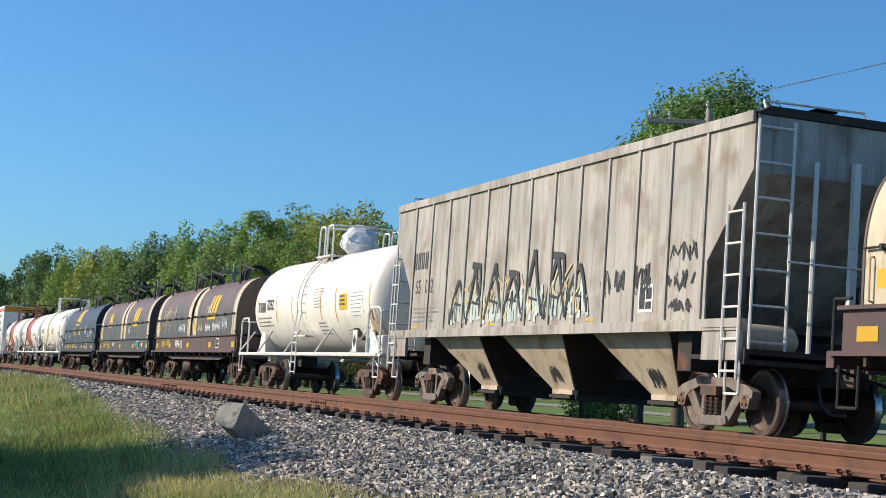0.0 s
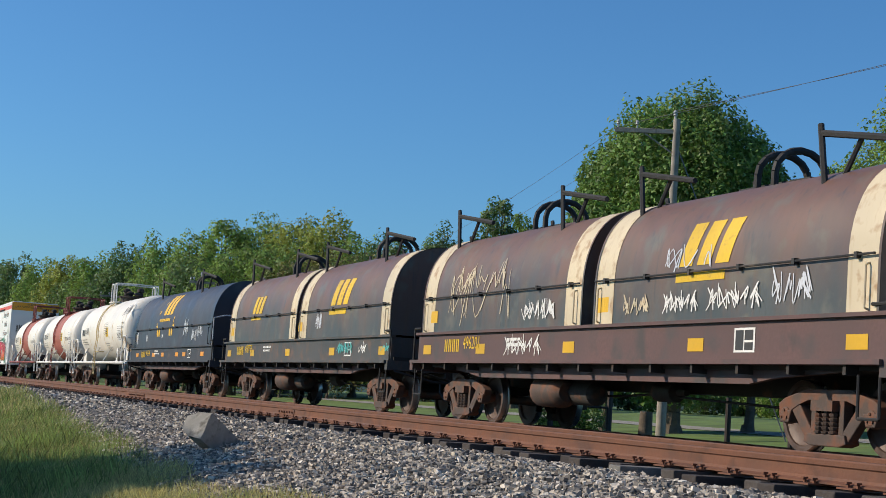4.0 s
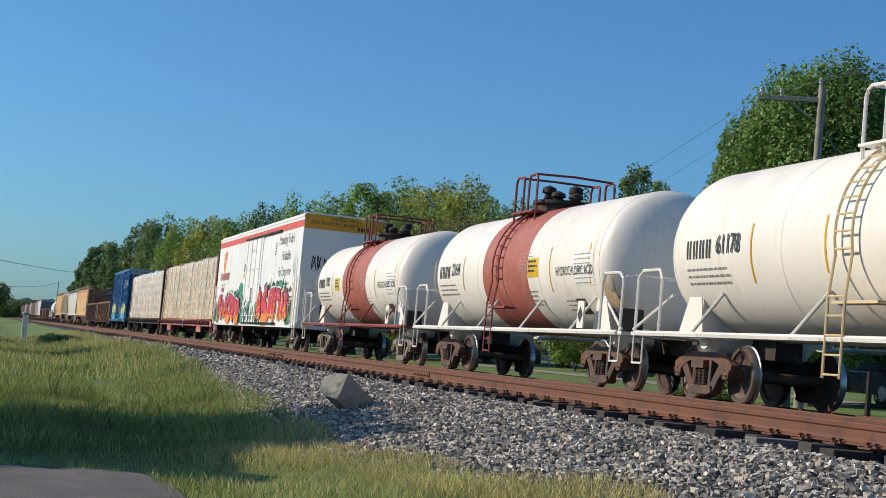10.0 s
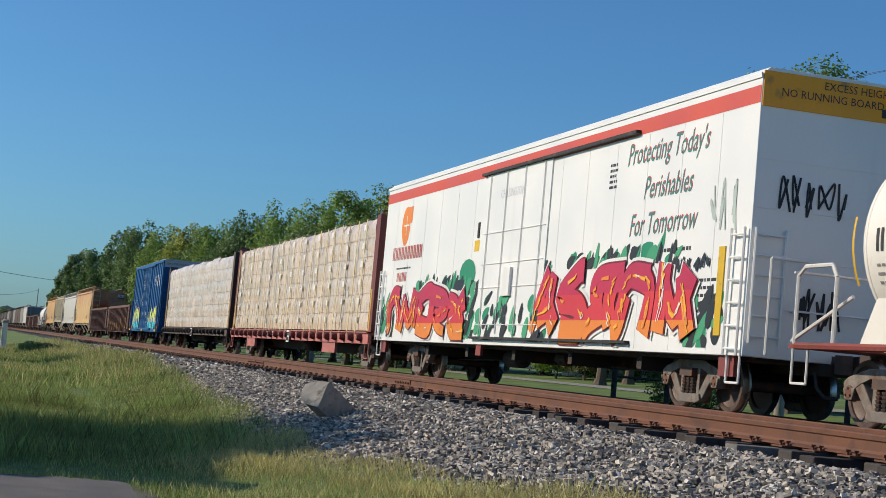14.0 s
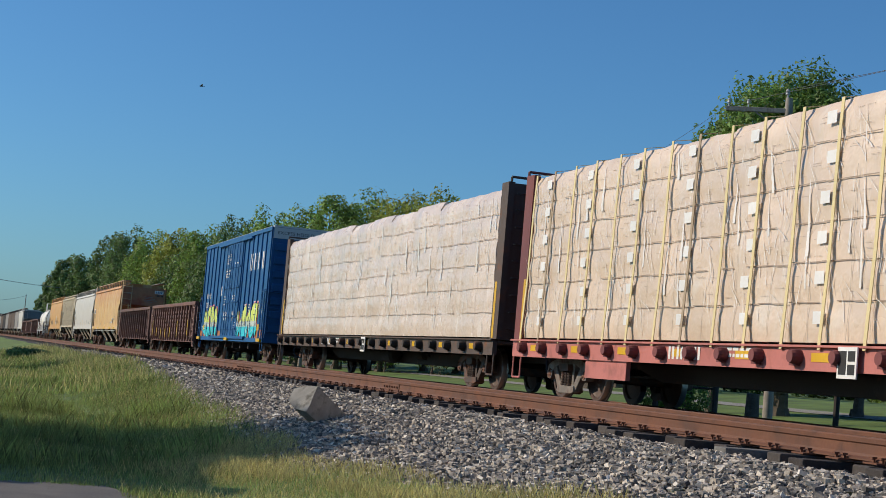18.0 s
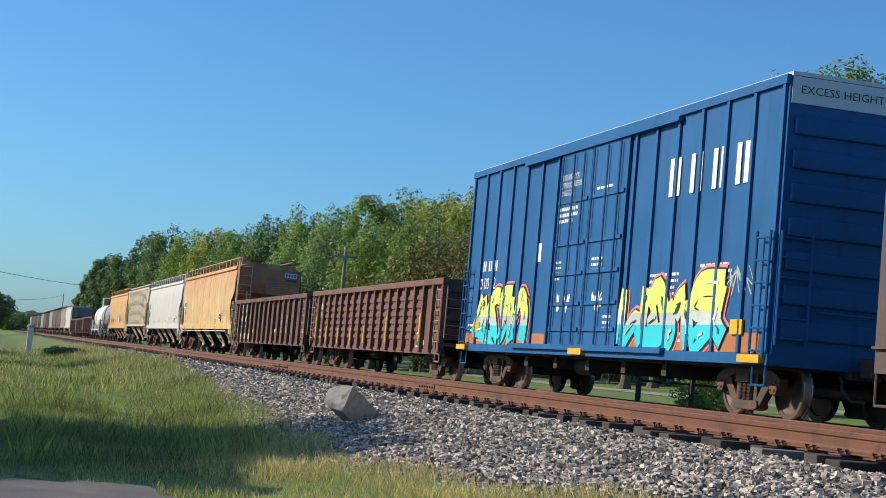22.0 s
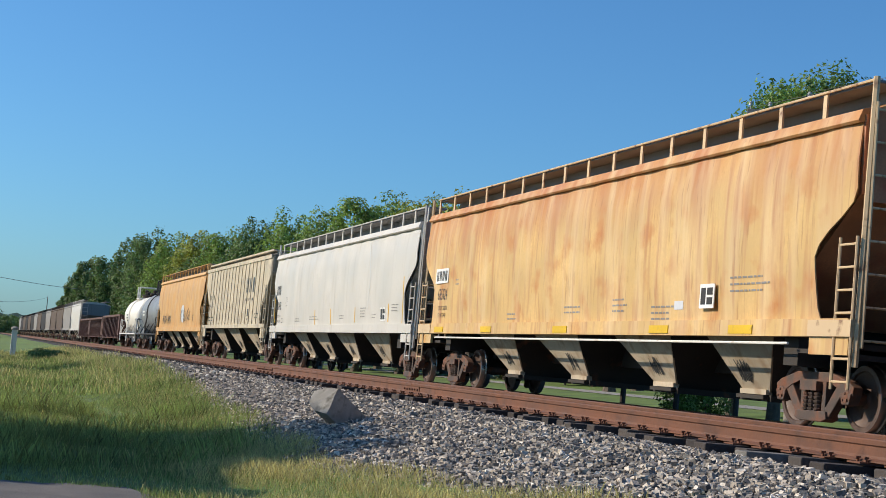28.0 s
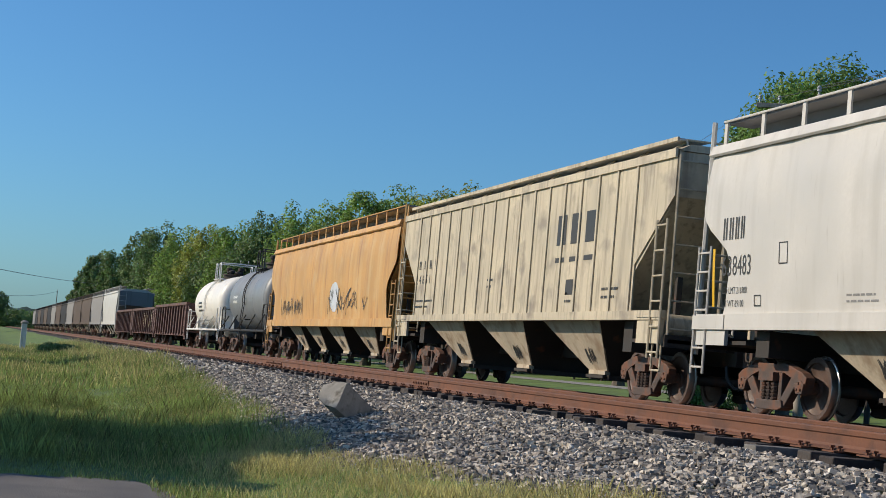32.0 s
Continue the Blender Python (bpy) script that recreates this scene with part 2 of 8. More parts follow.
def text_mesh(words, size, material, shear=0.0, bold=0.0):
    cu = bpy.data.curves.new("writing", "FONT")
    cu.body, cu.size, cu.align_x, cu.align_y, cu.shear, cu.offset, cu.resolution_u = words, size, "LEFT", "BOTTOM", shear, bold, 2
    ob = bpy.data.objects.new("writing", cu)
    me = bpy.data.meshes.new_from_object(ob)
    bpy.data.objects.remove(ob)
    me.materials.clear()
    me.materials.append(material)
    return me


# ---- ground, ballast, tracks ----
rng = np.random.default_rng(7)


def wob(x, y, s, k=0.0):
    return noise.noise(Vector((x * s + k, y * s, k)))


def ground_z(x, y):
    """Height of the ground: level on the viewer's side, up the shoulder of the roadbed, and down to the lawn behind it."""
    pts = ((-1e4, -1.02), (2.3, -1.0), (5.75, -0.30), (6.3, -0.315), (6.6, -0.35), (14.6, -0.36), (16.5, -0.75), (19.0, -0.62), (34, 0.33), (60, 0.7), (400, 3.5), (1e4, 60))
    for (ya, za), (yb, zb) in zip(pts, pts[1:]):
        if y <= yb:
            k = (y - ya) / (yb - ya)
            break
    return za + (zb - za) * k + 0.05 * wob(x, y, 0.25) * min(1.0, max(0.1, (5.5 - y) / 3))


def stone_edge(x):
    """Where grass gives way to ballast on the viewer's side."""
    pts = ((-4000, 5.2), (-200, 5.1), (-73, 4.9), (-51, 5.1), (-36, 4.3), (-30, 3.85), (-24, 3.65), (-20.8, 3.4), (-17.8, 3.25), (-15, 3.0), (-13.1, 3.4), (-11.7, 3.6), (-10, 3.85), (4000, 4.5))
    return float(np.interp(x, [p[0] for p in pts], [p[1] for p in pts])) + 0.14 * wob(x, 0, 0.9, 3.0) + 0.12 * wob(x, 0, 3.1, 8.0)


def sheet(name, xs, ys, height, material):
    vs = [(x, y, height(x, y)) for x in xs for y in ys]
    n = len(ys)
    fs = [(i * n + j, (i + 1) * n + j, (i + 1) * n + j + 1, i * n + j + 1) for i in range(len(xs) - 1) for j in range(n - 1)]
    me = raw_mesh(name, vs, fs, material)
    me.polygons.foreach_set("use_smooth", [True] * len(me.polygons))
    return new(name, me)


gx = sorted({*np.linspace(-70, 10, 110).round(3), *(-70 - np.geomspace(2, 3900, 40)).round(2), *(10 + np.geomspace(2, 3900, 25)).round(2)})
gy = sorted({*np.linspace(-8, 18, 60).round(3), *(-8 - np.geomspace(1, 3900, 25)).round(2), *(18 + np.geomspace(1, 3900, 40)).round(2)})
tagged(sheet("ground", gx, gy, ground_z, M["grass"]), "rough grass verge and mown lawn on both sides of the line", "grass", kind="structure")


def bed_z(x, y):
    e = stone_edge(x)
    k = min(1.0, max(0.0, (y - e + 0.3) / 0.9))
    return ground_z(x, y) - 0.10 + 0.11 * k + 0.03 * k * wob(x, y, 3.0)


by = np.concatenate([np.linspace(2.6, 6.2, 44), np.linspace(6.5, 15.6, 24)])
bx = np.concatenate([-70 - np.geomspace(2, 1500, 40)[::-1], np.linspace(-70, -6, 300), np.linspace(-5, 300, 30)])
# nearly black bed: the shade in the gaps between stones is in its colour
tagged(sheet("ballast", bx, by, bed_z, M["ballast"]), "crushed-stone ballast bed under the two tracks, darkened as shade between stones", "ballast", kind="structure")


def rocks(name, n, xr, yr, size, label, seed, sink=0.25, top=None):
    """Loose broken stones strewn over the bed, in one mesh."""
    r = np.random.default_rng(seed)
    cube = np.array([(i, j, k) for i in (-1, 1) for j in (-1, 1) for k in (-1, 1)]) * 0.70
    quad = np.array([(0, 1, 3, 2), (4, 6, 7, 5), (0, 4, 5, 1), (2, 3, 7, 6), (0, 2, 6, 4), (1, 5, 7, 3)])
    x, y = r.uniform(*xr, n), r.uniform(*yr, n)
    keep = np.array([b > stone_edge(a) - 0.15 + 0.55 * r.random() ** 2 for a, b in zip(x, y)])
    x, y = x[keep], y[keep]
    n = len(x)
    z = np.array([top if top is not None else bed_z(a, b) for a, b in zip(x, y)])
    s = size[0] + (size[1] - size[0]) * r.random((n, 1, 1)) ** 1.4
    s = s * np.stack([r.uniform(0.9, 1.5, n), r.uniform(0.65, 1.05, n), r.uniform(0.45, 0.85, n)], -1)[:, None]
    v = (cube[None] * (1 + r.uniform(-0.22, 0.18, (n, 8, 1))) + r.uniform(-0.17, 0.17, (n, 8, 3))) * s
    yaw, tip, way = r.uniform(0, 2 * np.pi, n), np.abs(r.normal(0, 0.38, n)), r.uniform(0, 2 * np.pi, n)
    ca, sa, cb, sb = np.cos(yaw / 2), np.sin(yaw / 2), np.cos(tip / 2), np.sin(tip / 2)
    q = np.stack([cb * ca, sb * (np.cos(way) * ca + np.sin(way) * sa), sb * (np.sin(way) * ca - np.cos(way) * sa), cb * sa], -1)
    w, a, b, c = q.T
    R = np.stack([1 - 2 * (b * b + c * c), 2 * (a * b - c * w), 2 * (a * c + b * w), 2 * (a * b + c * w), 1 - 2 * (a * a + c * c), 2 * (b * c - a * w), 2 * (a * c - b * w), 2 * (b * c + a * w), 1 - 2 * (a * a + b * b)], 1).reshape(n, 3, 3)
    v = np.einsum("nij,nkj->nki", R, v) + np.stack([x, y, z + s[:, 0, 2] * (0.5 - sink) + r.uniform(-0.015, 0.03, n)], -1)[:, None]
    f = quad[None] + (np.arange(n) * 8)[:, None, None]
    return tagged(new(name, raw_mesh(name, v.reshape(-1, 3), f.reshape(-1, 4), M["stone"])), label, "gravel", kind="stuff")


rocks("ballast_stones", 112000, (-34, -7.6), (2.8, 6.5), (0.014, 0.036), "loose grey and buff broken ballast stones on the shoulder", 11)
rocks("ballast_stones", 12000, (-75, -34), (3.8, 6.4), (0.03, 0.065), "loose grey and buff broken ballast stones on the shoulder", 12)
rocks("ballast_stones", 5000, (-60, -6.5), (6.5, 10.8), (0.03, 0.06), "loose ballast stones between the rails", 13, top=-0.33)

RAIL = [(-0.076, -0.181), (0.076, -0.181), (0.076, -0.168), (0.030, -0.152), (0.019, -0.130), (0.019, -0.058), (0.034, -0.046), (0.037, -0.012), (0.028, 0.0), (-0.028, 0.0), (-0.037, -0.012), (-0.034, -0.046), (-0.019, -0.058), (-0.019, -0.130), (-0.030, -0.152), (-0.076, -0.168)]


def rail_mesh(x0, x1):
    bm = bmesh.new()
    prism(bm, RAIL, x0, x1, "x")
    me = mesh_of("rail", bm, [M["rail"], M["rail_top"]])
    for p in me.polygons:
        if p.center.z > -0.006:
            p.material_index = 1
    return me


def track(name, label, y0, z0, ties, worn):
    tr = tagged(new(name), label, "railway track", kind="structure")
    tr.location = (0, y0, z0)
    for k in (0.0, 1.505):
        for a, b in ((-1400, -24.62), (-24.61, 300)) if worn else ((-1400, 300),):
            part("rail", rail_mesh(a, b), None, tr, "rusty brown steel rail", at=pose(0, k, 0))
    return tr


near = track("near_track", "rusty near track with wooden ties, tie plates and spikes", NEAR_RAIL, 0.0, True, True)
far_track = track("train_track", "rusty track on which the freight train runs", TRAIN_RAIL, TRAIN_Z, False, False)
tie_meshes = []
for k in range(4):
    bm = bmesh.new()
    box(bm, -0.115, 0.115, (-0.44, -0.50, -0.36, -0.56)[k], 2.03, -0.375, -0.196)
    tie_meshes.append(mesh_of("tie", bm, M["tie_new"] if k == 3 else M["tie"], bevel=0.012))
bm = bmesh.new()
box(bm, -0.095, 0.095, -0.17, 0.17, -0.196, -0.183)
for sx, sy in ((-0.06, -0.095), (0.06, -0.095), (-0.05, 0.095), (0.05, 0.095)):
    box(bm, sx - 0.009, sx + 0.009, sy - 0.009, sy + 0.009, -0.185, -0.150)
    box(bm, sx - 0.016, sx + 0.016, sy - 0.024, sy + 0.018, -0.156, -0.142)
plate = mesh_of("tie_plate", bm, M["rail"])
x = -6.2
tie_no = 0
tie_rng = random.Random(4)
while x > -95:
    kind = 3 if abs(x + 11.97) < 0.27 else tie_rng.choice((0, 0, 1, 2))
    at = pose(x + tie_rng.uniform(-0.05, 0.05), tie_rng.choice((-0.04, 0.0, 0.05, 0.12, 0.2)), tie_rng.uniform(-0.02, 0.0), 0, 0, tie_rng.uniform(-2, 2))
    part("tie", tie_meshes[kind], None, near, at=at)
    part("tie_plate", plate, None, near, at=pose(x, 0, 0))
    part("tie_plate", plate, None, near, at=pose(x, 1.505, 0))
    x -= 0.535
bm = bmesh.new()
for i in range(240):
    box(bm, -95 - 0.54 * i - 0.115, -95 - 0.54 * i + 0.115, -0.5, 2.0, -0.375, -0.196)
for i in range(300):
    box(bm, 20 - 0.54 * i - 0.115, 20 - 0.54 * i + 0.115, 4.24, 6.8, -0.475, -0.296)
tagged(part("ties", bm, M["tie"], near), kind="stuff")
# joint gap straps and insulated joint of the near track
for jx in (-24.62, -37.5, -38.6):
    bm = bmesh.new()
    for sy in (-1, 1):
        box(bm, -0.45, 0.45, min(sy * 0.012, sy * 0.032), max(sy * 0.012, sy * 0.032), -0.150, -0.052)
        for i in range(6):
            rod(bm, (-0.38 + i * 0.152, sy * 0.03, -0.10), (-0.38 + i * 0.152, sy * 0.055, -0.10), 0.017)
    part("joint_bar", bm, M["rail"], near, "bolted rusty joint bar", at=pose(jx, 0, 0))

# tilted concrete block on the shoulder
bm = bmesh.new()
prism(bm, [(0.0, 0.0), (0.20, 0.0), (0.36, -0.06), (0.36, -0.24), (0.22, -0.33), (0.0, -0.36)], 0.0, 0.72, "x")
bmesh.ops.subdivide_edges(bm, edges=bm.edges[:], cuts=5, use_grid_fill=True)
for v in bm.verts:
    v.co += Vector((noise.noise(v.co * 6), noise.noise(v.co * 6 + Vector((9, 0, 0))), noise.noise(v.co * 6 + Vector((0, 9, 0))))) * 0.012
blk = part("concrete_block", bm, M["concrete"])
along, out = Vector((-0.525, 0.70, -0.485)), Vector((-0.8, -0.6, 0.0))
blk.matrix_basis = Matrix.Translation((-19.10, 4.36, -0.10)) @ Matrix((along, out, along.cross(out))).transposed().to_4x4()
tagged(blk, "weathered grey concrete block sunk at a tilt in the ballast", "concrete block")

# worn asphalt drive by the viewer
bm = bmesh.new()
ring = [(-13.4 + 0.3 * wob(k, 0, 1.7), 1.35 * k / 14) for k in range(15)] + [(-12.6, 1.55), (-9, 1.5), (-3, 1.2), (3, 0.8), (3, -8), (-13.2, -8)]
prism(bm, ring, -1.2, -0.965, "z")
tagged(part("drive", bm, M["asphalt"]), "patch of worn grey asphalt drive beside the grass", "pavement", kind="structure")


# ---- grass ----
def blades(name, n, xr, yr, tall, wide, material, label, seed, keep):
    r = np.random.default_rng(seed)
    x, y = r.uniform(*xr, n), r.uniform(*yr, n)
    ok = np.array([keep(a, b, c) for a, b, c in zip(x, y, r.random(n))])
    x, y = x[ok], y[ok]
    n = len(x)
    z = np.array([ground_z(a, b) for a, b in zip(x, y)]) - 0.02
    hgt = r.uniform(*tall, n) * np.array([0.65 + 0.7 * max(0.0, 0.5 + wob(a, b, 0.6, 9.0)) for a, b in zip(x, y)])
    a = r.uniform(0, 2 * np.pi, n)
    lean = r.uniform(0.05, 0.6, n) * hgt
    d = r.uniform(0, 2 * np.pi, n)
    w = r.uniform(*wide, n)
    u = np.stack([np.cos(a) * w, np.sin(a) * w, 0 * a], -1)
    l = np.stack([np.cos(d) * lean, np.sin(d) * lean, 0 * d], -1)
    p = np.stack([x, y, z], -1)
    up = np.stack([0 * hgt, 0 * hgt, hgt], -1)
    v = np.stack([p - u, p + u, p + u * 0.1 + l + up, p - u * 0.8 + l * 0.5 + up * 0.6], 1)
    f = np.arange(n * 4).reshape(n, 4)
    return tagged(new(name, raw_mesh(name, v.reshape(-1, 3), f, material)), label, "grass", kind="stuff")


def on_verge(x, y, r):
    e = stone_edge(x)
    on_drive = x > -13.3 and y < 1.4
    return not on_drive and (y < e - 0.1 or (y < e + 0.5 and r < 0.3))


def long_grass(x, y, r):
    e = stone_edge(x)
    return on_verge(x, y, r) and (y > e - 1.6 or wob(x, y, 0.35, 5.0) > 0.15) and r < 0.8


def dry_grass(x, y, r):
    """Dry stalks: thick by the ballast and over the patch in front, thin elsewhere."""
    e = stone_edge(x)
    near = max(0.0, 1 - (e - y) / (1.4 if x < -18 else 1.9))
    return on_verge(x, y, r) and r < 0.10 + 1.2 * near * (0.65 + 0.8 * wob(x, y, 0.7, 6.0))


def edge_grass(x, y, r):
    """Seed grass leaning over the foot of the ballast."""
    d = stone_edge(x) - y
    return -0.45 < d < 1.7 and r < (0.9 if d > 0 else 0.4) * (0.55 + 0.8 * wob(x, y, 0.6, 6.0)) * (1 - max(0.0, d) / 1.9) + 0.12


blades("grass_blades", 185000, (-34, -10), (-1.0, 5.2), (0.03, 0.095), (0.0018, 0.0042), M["blade"], "short green verge grass", 21, on_verge)
blades("grass_blades", 70000, (-95, -34), (-3.5, 5.4), (0.07, 0.20), (0.006, 0.014), M["blade"], "uncut green verge grass further along", 22, on_verge)
blades("dry_grass_blades", 90000, (-34, -9), (0.8, 5.3), (0.05, 0.13), (0.0012, 0.0025), M["blade_dry"], "yellowing seed grass at the edge of the ballast", 23, dry_grass)
blades("dry_grass_blades", 26000, (-95, -34), (-1.0, 5.6), (0.12, 0.34), (0.005, 0.010), M["blade_dry"], "yellowing seed grass along the ballast", 24, long_grass)
blades("dry_grass_blades", 60000, (-17.5, -9), (1.7, 4.7), (0.05, 0.15), (0.0014, 0.0028), M["blade_dry"], "sunlit yellow stalks in front of the ballast", 26, lambda x, y, r: on_verge(x, y, r) and y > 2.9 + (x + 14) * 0.15 and wob(x, y, 0.8, 12.0) > -0.25)
blades("seed_grass", 42000, (-60, -19), (2.2, 5.6), (0.10, 0.24), (0.0016, 0.0034), M["blade"], "tall green seed grass leaning over the ballast", 27, edge_grass)
blades("seed_grass", 26000, (-19, -9.5), (2.0, 4.7), (0.06, 0.15), (0.0010, 0.0022), M["blade_dry"], "thin dry seed grass before the ballast", 28, edge_grass)
blades("tall_weeds", 12000, (-27, -15.5), (0.3, 3.6), (0.10, 0.28), (0.002, 0.005), M["blade"], "dark tufts of taller green weeds", 25, lambda x, y, r: on_verge(x, y, 1) and wob(x, y, 0.5, 2.0) > 0.02)

# ---- trees ----
def tree(dist, az, top, radius, low, material, leaf, count, seed, label, trunk=0.3, xy=None, base=None, kind_name="tree", squash=1.0):
    """dist, az: metres from the viewer and degrees to the right of the -x direction. low: height at which the crown begins."""
    r = np.random.default_rng(seed)
    x, y = xy if xy else (-dist * math.cos(radians(az)), dist * math.sin(radians(az)))
    g = (ground_z(x, y) if base is None else base) - 0.1
    tr = tagged(new(kind_name), label, "bush" if kind_name == "bush" else "tree")
    tr.location = (x, y, g)
    H = top - g
    lo = low - g
    mid, half = (H + lo) / 2, (H - lo) / 2
    bm = bmesh.new()
    rod(bm, (0, 0, -0.2), (0.1, 0, lo), trunk, 9, trunk * 0.72)
    rod(bm, (0.1, 0, lo), (0.15, 0.1, lo + half * 1.5), trunk * 0.72, 8, trunk * 0.15)
    rod(bm, (0, 0, -0.2), (0, 0, 0.35), trunk * 1.5, 9, trunk)
    part("trunk", bm, M["bark"], tr, smooth=True)
    lobes = []
    n_lobe = max(36, int(count / 130))
    for i in range(n_lobe):
        h = 1 - 2 * (i + 0.5) / n_lobe
        a = i * 2.39996 + r.uniform(-0.5, 0.5)
        k = r.uniform(0.60, 0.84) if i % 4 else r.uniform(0.2, 0.5)
        s = r.uniform(0.20, 0.33) * (1.7 if i % 4 == 0 else 1.0) * (60 / max(60, n_lobe)) ** 0.2
        q = math.sqrt(1 - h * h)
        wide = 1.0 if h > -0.2 else 0.9
        lobes.append((math.cos(a) * q * k * radius * wide, math.sin(a) * q * k * radius * wide, mid + h * half * (k + 0.07), s * radius, s * min(half, radius * 1.3)))
    for i in range(min(9, n_lobe)):
        bm = bmesh.new()
        lx, ly, lz = lobes[i][:3]
        rod(bm, (0.1, 0, lo + half * 0.15 * (i % 4)), (lx * 0.8, ly * 0.8, lz), trunk * 0.35, 6, trunk * 0.06)
        part("limb", bm, M["bark"], tr)
    per = count // n_lobe
    pts, nor = [], []
    for lx, ly, lz, sx, sz in lobes:
        d = r.normal(size=(per, 3))
        d /= np.linalg.norm(d, axis=1, keepdims=True)
        k = r.uniform(0.30, 1.0, (per, 1)) ** 0.5 * (1 + 0.18 * (r.random((per, 1)) < 0.07))
        pts.append(np.array([lx, ly, lz]) + d * k * np.array([sx, sx, sz]))
        nor.append(d)
    p, nr = np.concatenate(pts), np.concatenate(nor)
    n = len(p)
    nr = nr + r.normal(size=(n, 3)) * 0.55 + np.array([0, 0, 0.35])
    nr /= np.linalg.norm(nr, axis=1, keepdims=True)
    u = np.cross(nr, r.normal(size=(n, 3)))
    u /= np.linalg.norm(u, axis=1, keepdims=True)
    w = np.cross(nr, u)
    s = leaf * r.uniform(0.55, 1.3, (n, 1))
    v = np.stack([p - u * s, p + w * s * 0.6 + u * 0.35 * s, p - w * s * 0.6 + u * s * 0.75 + nr * s * 0.15], 1)
    part("crown", raw_mesh("crown", v.reshape(-1, 3), np.arange(n * 3).reshape(n, 3), material), None, tr)
    return tr


A, B, C, D = M["leaf_a"], M["leaf_b"], M["leaf_c"], M["leaf_d"]


def by_el(dist, az, el, rad, low, m, leaf, count, seed, label, trunk=0.28, kind_name="tree"):
    tree(dist, az, EYE[2] + dist * math.tan(radians(el + 0.32)), rad * 1.14, low, m, leaf, count, seed, label, trunk, kind_name=kind_name)


by_el(50, 29.3, 11.75, 3.3, 0.4, M["leaf_e"], 0.085, 120000, 1, "tall full-leaved green shade tree behind the utility pole", 0.33)
by_el(50.5, 26.9, 10.1, 1.7, 0.4, M["leaf_e"], 0.085, 40000, 7, "young green tree at the foot of the shade tree", 0.14)
by_el(51, 26.1, 8.2, 1.1, 0.3, M["leaf_e"], 0.085, 16000, 11, "small green tree beside the shade tree", 0.1)
by_el(51, 32.0, 10.0, 1.9, 0.6, M["leaf_e"], 0.085, 40000, 8, "leafy green tree beside the shade tree", 0.2)
by_el(52, 33.4, 8.7, 1.2, 0.6, M["leaf_e"], 0.085, 16000, 12, "small leafy green tree beside the shade tree", 0.12)
by_el(58, 37.9, 12.2, 3.4, 0.8, A, 0.09, 40000, 2, "large leafy green tree by the lawn")
by_el(60, 35.0, 10.1, 1.5, 0.8, A, 0.09, 16000, 3, "smaller leafy green tree by the lawn")
by_el(74, 22.6, 7.55, 1.15, 1.0, C, 0.10, 12000, 4, "slim dark green tree in the row behind the line")
by_el(77, 23.6, 6.9, 1.3, 1.0, A, 0.10, 12000, 9, "green tree in the row behind the line")
by_el(72, 24.9, 6.75, 1.3, 1.0, A, 0.10, 12000, 5, "green tree in the row behind the line")
by_el(95, 20.6, 6.25, 2.0, 1.0, C, 0.12, 15000, 6, "round dark green tree in the row behind the line")
by_el(98, 18.8, 5.75, 2.2, 1.0, C, 0.12, 12000, 10, "dark green tree in the row behind the line")
for i, (dist, az, el, rad, m) in enumerate([
        (105, 16.6, 6.45, 2.6, B), (112, 15.4, 6.25, 2.8, B), (116, 14.2, 6.15, 2.9, A), (113, 12.9, 6.0, 2.5, A), (120, 11.8, 5.2, 2.8, A),
        (135, 10.6, 5.05, 3.0, A), (150, 9.5, 4.65, 3.2, C), (168, 8.4, 4.2, 3.4, A), (185, 7.4, 4.0, 3.6, B), (205, 6.5, 3.9, 3.6, A),
        (225, 5.75, 4.0, 3.4, C), (245, 5.15, 3.65, 3.2, C), (275, 4.3, 2.8, 3.4, C), (310, 3.65, 2.7, 3.0, C), (350, 3.25, 2.0, 2.6, C), (400, 2.95, 1.2, 2.2, C),
        (100, 15.0, 5.0, 3.4, A), (104, 13.4, 4.8, 3.4, A), (112, 12.0, 4.4, 3.6, C), (130, 10.9, 3.9, 3.8, A), (150, 9.2, 3.6, 4.0, C), (182, 7.9, 3.2, 4.2, C), (215, 6.6, 3.0, 4.6, A), (240, 5.7, 2.9, 4.2, C), (290, 4.6, 2.2, 4.0, C), (100, 17.8, 5.6, 2.6, A)]):
    by_el(dist, az, el, rad, 0.2, m, 0.055 + dist * 0.00075, 17000 if dist < 190 else 10000, 30 + i, {id(A): "green woodland tree in the row along the line", id(B): "yellow-green woodland tree in the row along the line", id(C): "dark green woodland tree in the row along the line"}[id(m)])
for i, (dist, az, el, rad) in enumerate([(560, -3.2, 0.35, 9), (620, -1.6, 0.30, 9), (540, 0.7, 0.28, 7), (640, 1.5, 0.34, 8), (590, 2.3, 0.30, 6), (520, 3.2, 0.5, 6)]):
    by_el(dist, az, el, rad, -0.8, C, 0.5, 2500, 60 + i, "far dark green tree below the hills")
tree(260, -0.35, 6.8, 5.6, -0.6, C, 0.25, 8000, 70, "dark bushy tree at the far end of the verge")
for i, (dist, az, el, rad) in enumerate([(104, 13.6, 3.3, 3.2), (98, 15.2, 4.4, 3.2), (95, 16.9, 4.9, 3.4), (92, 18.8, 5.0, 3.4), (90, 20.4, 4.7, 3.2), (82, 22.0, 4.4, 2.4), (84, 23.8, 4.1, 2.4)]):
    by_el(dist, az, el, rad, 0.3, D if i < 6 else A, 0.10, 15000, 80 + i, "tangled brown-green brush behind the tracks", 0.08, "bush")
